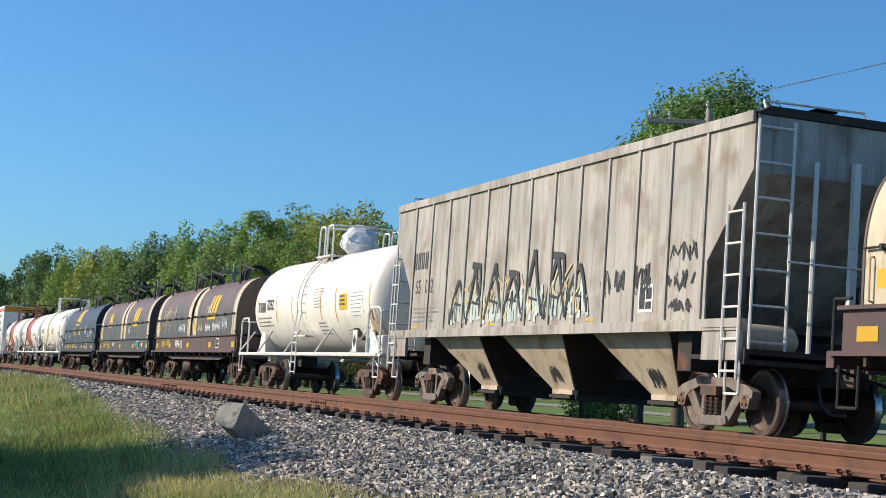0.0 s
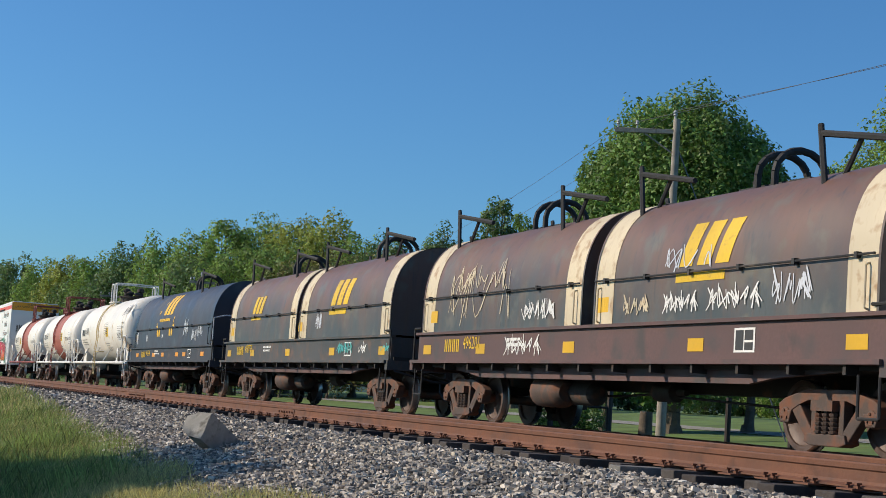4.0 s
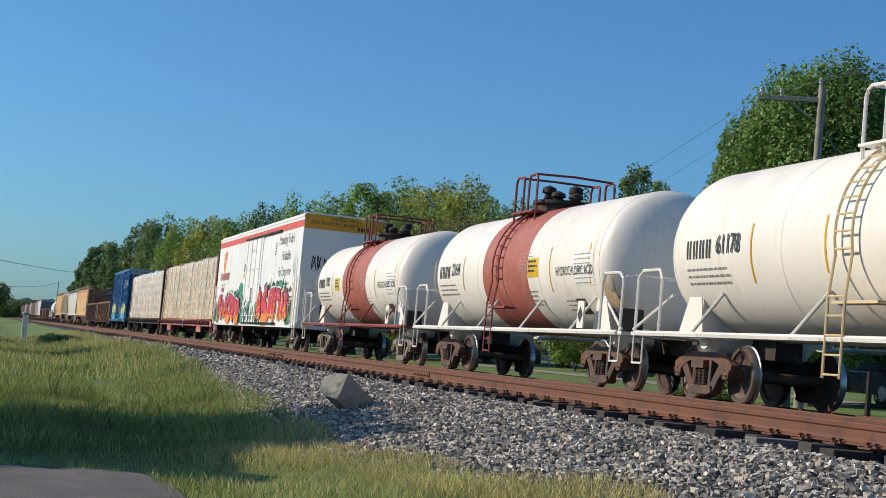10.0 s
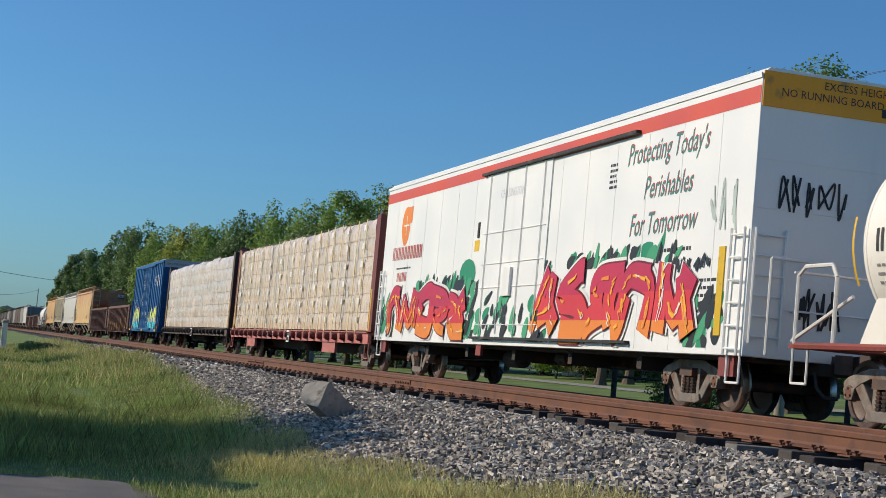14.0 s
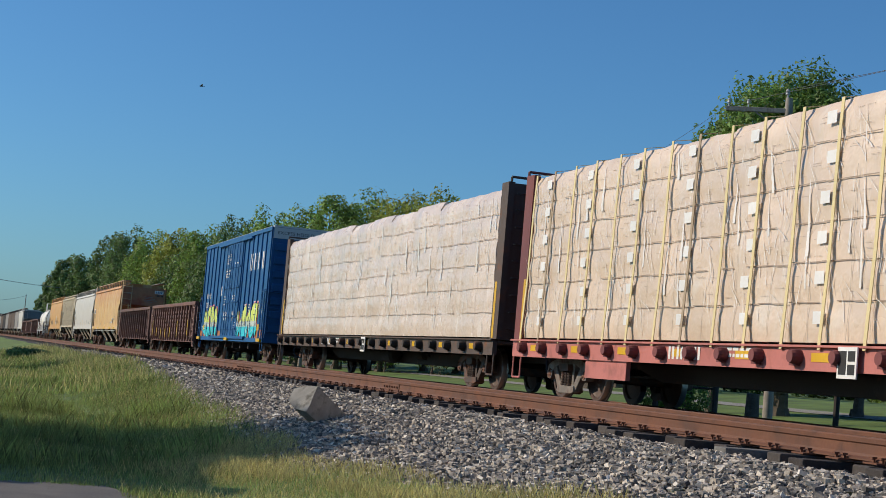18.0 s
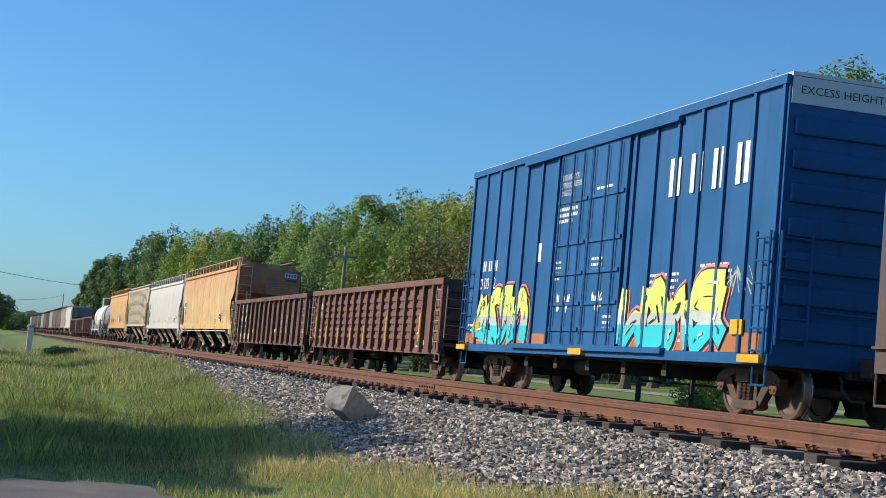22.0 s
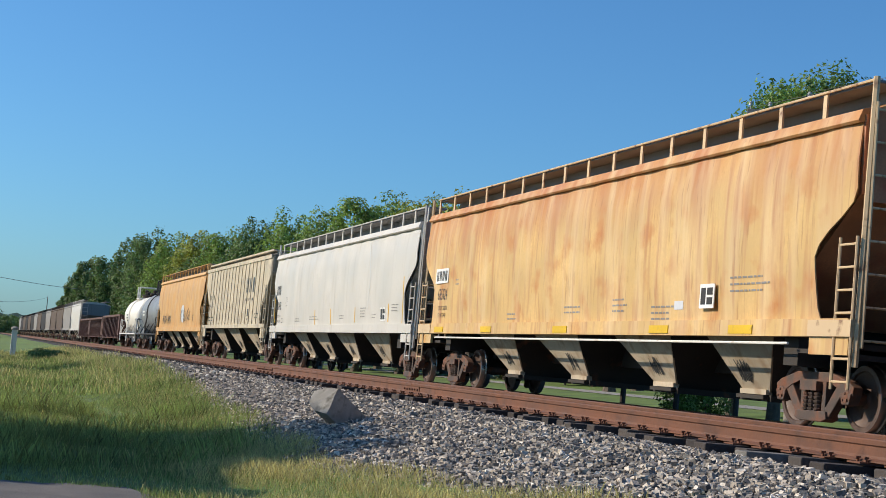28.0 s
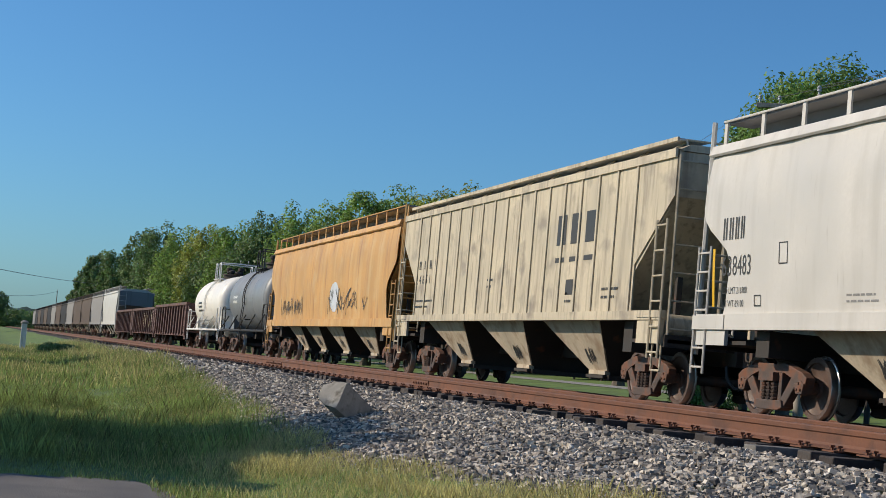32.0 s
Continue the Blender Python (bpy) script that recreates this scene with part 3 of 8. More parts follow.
for i, (dist, az, top, rad) in enumerate([(42, 25.2, 0.95, 0.75), (43, 26.1, 1.25, 0.8), (36, 24.7, -0.15, 0.4)]):
    tree(dist, az, top, rad, -0.9, A, 0.05, 4000, 90 + i, "low leafy green shrub on the lawn", 0.04, kind_name="bush")
for i in range(14):
    tree(84 + 4 * (i % 3), 21 + i * 1.35, 3.0 + 0.5 * (i % 2), 2.2, 0.3, C if i % 3 else A, 0.12, 4500, 110 + i, "dense dark green hedge bush behind the lawn", 0.06, kind_name="bush")
# trees beside the viewer that shade the verge
for i, (x, y, top, rad, low) in enumerate([(-22.0, -6.6, 5.35, 3.8, 0.8), (-17.6, -5.2, 3.2, 2.3, 0.5), (-62, -11.0, 8.5, 2.4, 2.5), (-80, -11.5, 9.0, 2.4, 2.5)]):
    tree(0, 0, top, rad, low, A, 0.24, 7000, 100 + i, "leafy tree beside the drive", 0.3, xy=(x, y))


# ---- poles, wires, house, far hills ----
def at_az(dist, az):
    return -dist * math.cos(radians(az)), dist * math.sin(radians(az))


def utility_pole(dist, az, top, arm, turn, label, lean=0.0, other=0.12):
    x, y = at_az(dist, az)
    g = ground_z(x, y)
    up = tagged(new("utility_pole"), label, "utility pole")
    up.matrix_basis = pose(x, y, g, lean, 0, turn)
    h = top - g
    bm = bmesh.new()
    rod(bm, (0, 0, -0.5), (0, 0, h), 0.15, 12, 0.105)
    part("pole", bm, M["pole"], up, smooth=True)
    bm = bmesh.new()
    box(bm, -arm, other, -0.06, 0.06, h - 0.44, h - 0.31)
    part("crossarm", bm, M["pole"], up, bevel=0.01)
    bm = bmesh.new()
    rod(bm, (-arm * 0.52, 0, h - 0.44), (-0.08, 0, h - 1.0), 0.025)
    part("brace", bm, M["pole"], up)
    for k in (-arm + 0.09, -arm * 0.64):
        bm = bmesh.new()
        lathe(bm, [(0, 0.02), (0.10, 0.02), (0.11, 0.06), (0.16, 0.045), (0.18, 0.06), (0.23, 0.03)], "z", 10, (k, 0, h - 0.31))
        part("insulator", bm, M["insulator"], up, smooth=True)
    bm = bmesh.new()
    lathe(bm, [(0, 0.03), (0.08, 0.03), (0.1, 0.07), (0.16, 0.05), (0.2, 0.07), (0.26, 0.03)], "z", 10, (-0.05, 0, h))
    part("insulator", bm, M["insulator"], up, smooth=True)
    return up


utility_pole(45, 28.95, 8.7, 1.75, 61, "weathered grey wooden utility pole with a one-sided crossarm")
x, y = at_az(45, 28.95)
far_p = at_az(430, 2.34)
utility_pole(430, 2.34, 10.6, 1.5, 0, "far wooden utility pole against the sky")
utility_pole(120, 9.5, 6.75, 1.9, 81, "slim pale utility pole with a one-sided crossarm before the woods")
utility_pole(95, 12.14, 6.7, 0.75, 78, "utility pole with a short crossarm before the woods", other=0.75)
bm = bmesh.new()
rod(bm, (x, y, 8.0), (x + 1.7, y + 3.1, ground_z(x, y)), 0.018)
tagged(part("guy_wire", bm, M["wire"]), "thin steel guy wire of the pole", "wire")


def wire(a, b, sag, label, r=0.007):
    bm = bmesh.new()
    a, b = Vector(a), Vector(b)
    n = 24
    pts = [a.lerp(b, k / n) - Vector((0, 0, sag * 4 * (k / n) * (1 - k / n))) for k in range(n + 1)]
    side = (b - a).cross(Vector((0, 0, 1))).normalized()
    rings = [[bm.verts.new(p + (side * math.cos(t) + Vector((0, 0, math.sin(t)))) * r) for t in (0.0, 1.57, 3.14, 4.71)] for p in pts]
    for p, q in zip(rings, rings[1:]):
        for k in range(4):
            bm.faces.new((p[k], p[(k + 1) % 4], q[(k + 1) % 4], q[k]))
    tagged(part("power_line", bm, M["wire"]), label, "wire")


arm_way = Vector((math.cos(radians(61)), math.sin(radians(61)), 0)) * -1
tip = Vector((x, y, 8.43)) + arm_way * 1.66
wire((x, y, 8.95), (12, 30, 11.2), 0.5, "thin power line running from the pole")
wire(tip, (12, 27, 10.6), 0.5, "thin power line running from the crossarm")
wire((x, y, 6.1), (14, 40, 7.4), 0.3, "service line running from the pole", 0.02)
wire(tip, (-110, 33, 8.3), 0.9, "thin power line running along the woods")
wire((x, y, 8.95), (-110, 36, 8.6), 0.9, "thin power line running along the woods")
wire((-75, -14, 3.6), (far_p[0], far_p[1], 10.4), 2.2, "thin power line crossing to the far pole", 0.03)
wire((-75, -15, 4.9), (far_p[0], far_p[1] + 24, 15.0), 2.0, "thin power line crossing to the far pole", 0.03)

hs = tagged(new("house"), "white house with dark windows behind the lawn", "house")
hx, hy = at_az(92, 24.2)
hs.matrix_basis = pose(hx, hy, ground_z(hx, hy) - 0.1, 0, 0, 62)
bm = bmesh.new()
box(bm, -4.5, 4.5, -3, 3, 0, 3.0)
part("wall", bm, M["house"], hs)
bm = bmesh.new()
prism(bm, [(-3.4, 2.95), (3.4, 2.95), (0, 4.9)], -4.9, 4.9, "x")
part("roof", bm, M["roof"], hs)
for wx in (-3.2, -1.0, 1.2, 3.3):
    bm = bmesh.new()
    box(bm, wx - 0.55, wx + 0.55, -3.06, -2.98, 1.0, 2.3)
    w = part("window", bm, M["white_post"], hs)
    for k in (-1, 1):
        bm = bmesh.new()
        box(bm, wx + k * 0.26 - 0.22, wx + k * 0.26 + 0.22, -3.08, -3.0, 1.08, 2.22)
        part("pane", bm, M["glass"], w)

fence = tagged(new("fence"), "dark wooden rail fence across the lawn", "fence")
for k, az in enumerate((23.1, 25.0, 27.1, 31.3, 33.5)):
    fx, fy = at_az(40, az)
    bm = bmesh.new()
    rod(bm, (fx, fy, -1.0), (fx, fy, 0.80), 0.075, 8)
    part("post", bm, M["tie"], fence)
    if k in (0, 1):
        ex, ey = at_az(40, (25.0, 27.1)[k])
        for z in (0.35, 0.70):
            bm = bmesh.new()
            rod(bm, (fx, fy, z), (ex, ey, z), 0.03, 6)
            part("fence_rail", bm, M["tie"], fence)
bm = bmesh.new()
rod(bm, (0, 0, -0.2), (0.02, 0, 0.98), 0.21, 12, 0.17)
lx, ly = at_az(42, 28.4)
snag = tagged(new("tree_stump"), "weathered grey stump beside the pole", "stump")
snag.location = (lx, ly, ground_z(lx, ly) - 0.1)
part("trunk", bm, M["bark"], snag, smooth=True)

bm = bmesh.new()
box(bm, -0.14, 0.14, -0.14, 0.14, -0.3, 1.12)
mp = tagged(new("marker_post"), "white square marker post with a domed cap", "post")
mp.location = (-84, 1.98, -0.72)
part("post", bm, M["white_post"], mp, bevel=0.02)
bm = bmesh.new()
lathe(bm, [(1.12, 0.2), (1.22, 0.2), (1.28, 0.1), (1.30, 0.02)], "z", 12)
part("cap", bm, M["concrete"], mp, smooth=True)

bm = bmesh.new()
prev = None
for i in range(421):
    a = radians(-25 + i * 0.17)
    d = 1500
    hz = 19.5 + 5 * wob(i * 0.28, 0, 0.13, 1.0) + 2.5 * wob(i * 0.28, 0, 0.6, 4.0)
    p = []
    for k, z in ((0.90, -4), (0.925, hz * 0.30), (0.95, hz * 0.55), (0.975, hz * 0.8), (1.0, hz), (1.05, hz + 1.5), (1.3, hz)):
        b = 2.6 * wob(i, k * 60, 0.9, 5.0) + 1.6 * wob(i, k * 90, 2.1, 7.0)
        p.append(bm.verts.new((-d * math.cos(a) * k, d * math.sin(a) * k, z + (b if z > 0 else 0))))
    if prev:
        for j in range(6):
            bm.faces.new((prev[j], p[j], p[j + 1], prev[j + 1]))
    prev = p
tagged(part("far_hills", bm, M["hill"], smooth=True), "hazy wooded hills on the horizon", "hill", kind="structure")
tagged(sheet("garden_path", np.linspace(-150, 20, 60), (26.6, 27.3, 28.0), lambda x, y: ground_z(x, y) + 0.02, M["concrete"]), "narrow pale road across the lawn", "road", kind="structure")
tree(74, 2.7, -0.35, 1.3, -0.95, C, 0.05, 5000, 95, "dark clump of weeds beside the marker post", 0.03, kind_name="bush")


# ---- train: paints ----
def paint(name, base, rough=0.5, **k):
    return mat(name, base, rough, **{**dict(vary=0.08, scale=0.8, grain=18, bump=0.04), **k})


P = dict(
    hopper_grey=paint("dirty_grey_white_paint", (0.425, 0.39, 0.345), 0.65, vary=0.2, streak=[((0.22, 0.18, 0.14), 0.66, 0.30), ((0.15, 0.105, 0.075), 0.48, 0.08), ((0.32, 0.15, 0.07), 0.22, 0.12)], stain=((0.24, 0.195, 0.155), 0.5, 0.8)),
    hopper_tan=paint("tan_paint", (0.53, 0.455, 0.325), 0.65, vary=0.15, streak=[((0.15, 0.12, 0.09), 0.52, 0.12), ((0.30, 0.245, 0.18), 0.52, 0.3)], stain=((0.28, 0.24, 0.185), 0.42, 0.6)),
    hopper_yellow=paint("yellow_ochre_paint", (0.60, 0.395, 0.155), 0.6, vary=0.16, streak=[((0.68, 0.52, 0.30), 0.64, 0.40), ((0.37, 0.135, 0.04), 0.55, 0.20), ((0.27, 0.11, 0.04), 0.36, 0.07)], stain=((0.48, 0.20, 0.055), 0.46, 0.7), grade=((0.43, 0.16, 0.045), 2.9, 4.5)),
    hopper_orange=paint("orange_ochre_paint", (0.54, 0.30, 0.10), 0.6, vary=0.14, streak=[((0.30, 0.12, 0.045), 0.5, 0.22), ((0.60, 0.42, 0.20), 0.5, 0.4)], stain=((0.55, 0.36, 0.16), 0.4, 0.8)),
    hopper_white=paint("off_white_paint", (0.555, 0.525, 0.475), 0.5, vary=0.07, streak=[((0.44, 0.41, 0.36), 0.48, 0.3), ((0.36, 0.32, 0.27), 0.25, 0.07)], stain=((0.50, 0.475, 0.43), 0.35, 1.2)),
    tail_dark=paint("far_dark_paint", (0.05, 0.05, 0.052), 0.9, spec=0.1), tail_brown=paint("far_brown_paint", (0.12, 0.095, 0.08), 0.9, spec=0.1), tail_grey=paint("far_grey_paint", (0.26, 0.25, 0.24), 0.9, spec=0.1),
    gon_pipe=paint("faded_pink_brown_rail", (0.36, 0.22, 0.18), 0.6),
    bay_tan=paint("dusty_tan_steel", (0.47, 0.39, 0.285), 0.75, vary=0.25, streak=((0.26, 0.17, 0.10), 0.5, 0.25), stain=((0.28, 0.20, 0.13), 0.48, 0.4)),
    tank_white=paint("white_tank_paint", (0.80, 0.755, 0.675), 0.45, vary=0.05, streak=[((0.62, 0.55, 0.44), 0.40, 0.3), ((0.45, 0.33, 0.21), 0.24, 0.08)]),
    tank_band=paint("dusty_red_paint", (0.36, 0.105, 0.075), 0.6, vary=0.12, stain=((0.42, 0.15, 0.11), 0.5, 0.5)),
    tank_red=paint("dark_red_paint", (0.24, 0.05, 0.04), 0.6, vary=0.2, stain=(RUST, 0.4, 0.3)),
    grating=paint("grey_walkway_grating", (0.17, 0.17, 0.18), 0.7),
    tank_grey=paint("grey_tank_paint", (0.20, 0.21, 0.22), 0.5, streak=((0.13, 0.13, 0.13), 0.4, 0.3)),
    spill=paint("brown_spill_stain", (0.36, 0.25, 0.15), 0.7, vary=0.35, streak=((0.55, 0.46, 0.36), 0.55, 0.12)),
    hood=paint("faded_slate_paint", (0.066, 0.078, 0.080), 0.5, vary=0.25, stain=((0.135, 0.125, 0.10), 0.46, 0.5), streak=[((0.125, 0.078, 0.055), 0.55, 0.22), ((0.045, 0.055, 0.062), 0.4, 0.10)], grade=((0.155, 0.085, 0.062), 1.75, 3.1)),
    hood_cream=paint("cream_paint", (0.60, 0.505, 0.345), 0.55, stain=((0.33, 0.19, 0.09), 0.4, 0.25), streak=((0.40, 0.28, 0.16), 0.4, 0.08), vary=0.12),
    hood_blue=paint("dark_blue_grey_paint", (0.040, 0.045, 0.062), 0.5, vary=0.15, stain=((0.075, 0.08, 0.095), 0.35, 0.8), streak=((0.07, 0.07, 0.08), 0.3, 0.3)),
    sill_slate=paint("slate_sill_paint", (0.058, 0.060, 0.060), 0.6, vary=0.3, stain=((0.13, 0.075, 0.05), 0.5, 0.35), streak=((0.12, 0.06, 0.04), 0.45, 0.1)),
    sill_maroon=paint("rust_maroon_sill", (0.105, 0.058, 0.055), 0.7, vary=0.25, stain=((0.06, 0.05, 0.05), 0.5, 0.5)),
    sill_navy=paint("navy_sill_paint", (0.032, 0.035, 0.046), 0.6, vary=0.2, stain=((0.10, 0.08, 0.07), 0.3, 0.4)),
    reefer_white=paint("white_reefer_paint", (0.79, 0.785, 0.76), 0.45, vary=0.03, streak=((0.68, 0.66, 0.62), 0.3, 0.5)),
    red_stripe=paint("red_stripe_paint", (0.62, 0.085, 0.05), 0.5),
    ochre_end=paint("ochre_end_paint", (0.85, 0.36, 0.02), 0.55, stain=((0.38, 0.2, 0.05), 0.3, 0.3)),
    box_blue=paint("royal_blue_paint", (0.010, 0.100, 0.265), 0.55, spec=0.3, vary=0.15, streak=((0.008, 0.045, 0.15), 0.4, 0.35)),
    primer=paint("orange_rust_primer", (0.42, 0.15, 0.05), 0.7, vary=0.2),
    galv=paint("galvanised_roof", (0.52, 0.53, 0.54), 0.45, metal=0.3),
    gon_brown=paint("oxide_brown_paint", (0.155, 0.070, 0.052), 0.7, vary=0.25, streak=((0.085, 0.045, 0.036), 0.5, 0.15), stain=((0.24, 0.105, 0.06), 0.4, 0.5)),
    gon_rust=paint("rust_brown_plate", (0.125, 0.058, 0.044), 0.75, vary=0.3, streak=[((0.34, 0.19, 0.08), 0.42, 0.25), ((0.05, 0.03, 0.027), 0.45, 0.15)], stain=((0.05, 0.03, 0.027), 0.5, 0.6)),
    flat_brown=paint("dark_brown_steel", (0.085, 0.058, 0.046), 0.7, vary=0.25, stain=(RUST, 0.4, 0.3)),
    flat_red=paint("faded_red_paint", (0.48, 0.16, 0.135), 0.6, vary=0.12, stain=((0.30, 0.10, 0.08), 0.4, 0.4)),
    bulkhead_red=paint("bulkhead_red", (0.17, 0.045, 0.042), 0.65, vary=0.2),
    wrap=paint("pale_lumber_wrap", (0.71, 0.575, 0.475), 0.24, vary=0.10, scale=0.9, grain=5, bump=1.0, streak=((0.76, 0.68, 0.60), 0.45, 0.25), stain=((0.76, 0.70, 0.64), 0.30, 1.1), spec=0.7),
    wrap_tan=paint("tan_lumber_wrap", (0.71, 0.56, 0.43), 0.26, vary=0.12, scale=0.9, grain=5, bump=1.0, streak=((0.74, 0.63, 0.51), 0.45, 0.22), stain=((0.74, 0.66, 0.57), 0.28, 0.9), spec=0.7),
    seam=paint("wrap_seam", (0.36, 0.28, 0.215), 0.7),
    film=paint("pale_fold_shine", (0.84, 0.79, 0.73), 0.2, spec=0.9),
    strap=paint("yellow_strap", (0.70, 0.58, 0.30), 0.6),
    strap_brown=paint("brown_strap", (0.38, 0.29, 0.19), 0.7),
    pipe_white=paint("white_rail_paint", (0.74, 0.72, 0.67), 0.5, stain=((0.35, 0.2, 0.12), 0.25, 0.15)),
    pipe_yellow=paint("yellow_rail_paint", (0.64, 0.50, 0.27), 0.5, stain=((0.35, 0.2, 0.12), 0.3, 0.15)),
    gold=paint("gold_lettering", (0.72, 0.42, 0.02), 0.55, vary=0.12),
    yellow=paint("safety_yellow", (0.68, 0.43, 0.01), 0.5, vary=0.15, stain=((0.45, 0.27, 0.03), 0.35, 0.1)),
    reflector=paint("yellow_reflector", (0.66, 0.38, 0.01), 0.4, vary=0.15),
    orange=paint("orange_reflector", (0.70, 0.28, 0.02), 0.4),
    print=paint("faded_lettering", (0.26, 0.25, 0.235), 0.6, vary=0.3),
    letter=paint("black_lettering", (0.035, 0.035, 0.035), 0.6, vary=0.3),
    white=paint("white_lettering", (0.74, 0.73, 0.70), 0.6),
    teal=paint("teal_lettering", (0.05, 0.20, 0.19), 0.6),
    red=paint("red_lettering", (0.45, 0.06, 0.04), 0.6),
    tarp=paint("silver_tarpaulin", (0.60, 0.61, 0.64), 0.35, vary=0.12, bump=0.3),
    mint=paint("mint_spray", (0.47, 0.55, 0.50), 0.6, vary=0.25, streak=((0.42, 0.40, 0.33), 0.45, 0.2)), tan_spray=paint("tan_spray", (0.55, 0.42, 0.22), 0.6),
    spray_red=paint("red_spray", (0.62, 0.035, 0.05), 0.5), spray_orange=paint("orange_spray", (0.75, 0.22, 0.03), 0.5), spray_pink=paint("pink_spray", (0.75, 0.22, 0.22), 0.5),
    spray_green=paint("green_spray", (0.02, 0.25, 0.12), 0.5), spray_lime=paint("lime_spray", (0.62, 0.72, 0.14), 0.5), spray_cyan=paint("cyan_spray", (0.02, 0.55, 0.62), 0.5),
    spray_white=paint("white_spray", (0.76, 0.75, 0.72), 0.5), spray_black=paint("black_spray", (0.02, 0.02, 0.022), 0.5), spray_teal=paint("teal_spray", (0.08, 0.42, 0.40), 0.5),
    spray_crimson=paint("crimson_spray", (0.50, 0.02, 0.07), 0.5), spray_wine=paint("wine_spray", (0.16, 0.008, 0.02), 0.5), spray_mid_green=paint("mid_green_spray", (0.06, 0.33, 0.16), 0.5), spray_yellow=paint("yellow_spray", (0.85, 0.42, 0.03), 0.5),
    rust_patch=paint("bare_rust_patch", (0.20, 0.105, 0.055), 0.8, vary=0.3, stain=((0.25, 0.12, 0.06), 0.5, 0.2)),
)


# ---- train: painted marks; a surface is given by surf(x, z), its y on the viewer's side ----
def flat(y):
    return lambda x, z: y


def mark(name, polys, material, parent, surf, lift=0.004, label=""):
    """Flat painted polygons, given as (x, z), laid on the surface."""
    bm = bmesh.new()
    for i, poly in enumerate(polys):
        up = lift + min(0.012, 0.00006 * i)
        vs = [bm.verts.new((x, surf(x, z) - up, z)) for x, z in poly]
        try:
            bm.faces.new(vs)
        except ValueError:
            pass
    me = bpy.data.meshes.new(name)
    bm.to_mesh(me)
    bm.free()
    me.materials.append(material)
    return part(name, me, None, parent, label)


def rect(x0, x1, z0, z1, cut=1):
    """A rectangle in strips, so that it can lie on a rounded side."""
    return [[(x0, z0 + (z1 - z0) * i / cut), (x1, z0 + (z1 - z0) * i / cut), (x1, z0 + (z1 - z0) * (i + 1) / cut), (x0, z0 + (z1 - z0) * (i + 1) / cut)] for i in range(cut)]


def word(words, x, z, size, material, parent, surf, lift=0.004, shear=0.0, wide=1.0, bold=0.0):
    me = text_mesh(words, size, material, shear, bold)
    for v in me.vertices:
        a, b = x + v.co.x * wide, z + v.co.y
        v.co = (a, surf(a, b) - lift, b)
    return part("lettering", me, None, parent)


def fine_print(x, z, w, lines, material, parent, surf, seed=0, h=0.05, gap=0.045, lift=0.004):
    """Writing too small to read, as rows of short bars."""
    r = random.Random(seed)
    polys = []
    for i in range(lines):
        zz, xx, end = z - i * (h + gap), x, x + w * r.uniform(0.7, 1.0)
        while xx < end:
            step = r.uniform(0.05, 0.18)
            polys += rect(xx, min(end, xx + step), zz, zz + h)
            xx += step + 0.035
    return mark("small_lettering", polys, material, parent, surf, lift)


def block_letters(n, x, z, w, h, material, parent, surf, gap=0.25, lift=0.004, seed=0):
    """Company initials as plain upright shapes in their colour."""
    polys = []
    cw = w / n
    for i in range(n):
        a, b = x + (i + 0.06) * cw, x + (i + 1 - gap) * cw
        u = (b - a) * 0.36
        polys += rect(a, a + u, z, z + h, 5) + rect(b - u, b, z, z + h, 5)
    return mark("company_mark", polys, material, parent, surf, lift)


def stroke(pts, w0, w1=None):
    """A ribbon along points, as quads."""
    out = []
    n = len(pts) - 1
    side = []
    for i, (x, z) in enumerate(pts):
        a, b = pts[max(0, i - 1)], pts[min(n, i + 1)]
        d = math.hypot(b[0] - a[0], b[1] - a[1]) or 1
        w = w0 + ((w1 if w1 is not None else w0) - w0) * i / n
        nx, nz = -(b[1] - a[1]) / d * w, (b[0] - a[0]) / d * w
        side.append(((x + nx, z + nz), (x - nx, z - nz)))
    for (a, b), (c, d) in zip(side, side[1:]):
        out.append([a, b, d, c])
    return out


def curve_pts(ctrl, k=6):
    """A smooth line through control points."""
    out = []
    c = [ctrl[0], *ctrl, ctrl[-1]]
    for i in range(1, len(c) - 2):
        p0, p1, p2, p3 = c[i - 1:i + 3]
        for j in range(k):
            t = j / k
            out.append(tuple(0.5 * (2 * p1[m] + (p2[m] - p0[m]) * t + (2 * p0[m] - 5 * p1[m] + 4 * p2[m] - p3[m]) * t * t + (3 * p1[m] - p0[m] - 3 * p2[m] + p3[m]) * t ** 3) for m in (0, 1)))
    return out + [ctrl[-1]]


def scrawl(x0, x1, z0, z1, material, parent, surf, seed, thick=0.02, letters=4, lift=0.006):
    """A spray-can tag: looping strokes."""
    r = random.Random(seed)
    polys = []
    cw = (x1 - x0) / letters
    for i in range(letters):
        a = x0 + i * cw
        for _ in range(r.choice((1, 2))):
            pts = [(a + cw * r.uniform(-0.05, 1.05), z0 + (z1 - z0) * (k % 2 * r.uniform(0.55, 1.0) + (1 - k % 2) * r.uniform(0.0, 0.4))) for k in range(r.randint(4, 6))]
            polys += stroke(curve_pts(pts, 5), thick, thick * 0.6)
    return mark("graffiti_tag", polys, material, parent, surf, lift)


def clip_z(poly, lo, hi):
    for lim, sign in ((lo, 1), (hi, -1)):
        out = []
        for p, q in zip(poly, poly[1:] + poly[:1]):
            a, b = (p[1] - lim) * sign, (q[1] - lim) * sign
            if a >= 0:
                out.append(p)
            if a * b < 0:
                k = a / (a - b)
                out.append((p[0] + (q[0] - p[0]) * k, lim))
        poly = out
        if len(poly) < 3:
            return []
    return poly


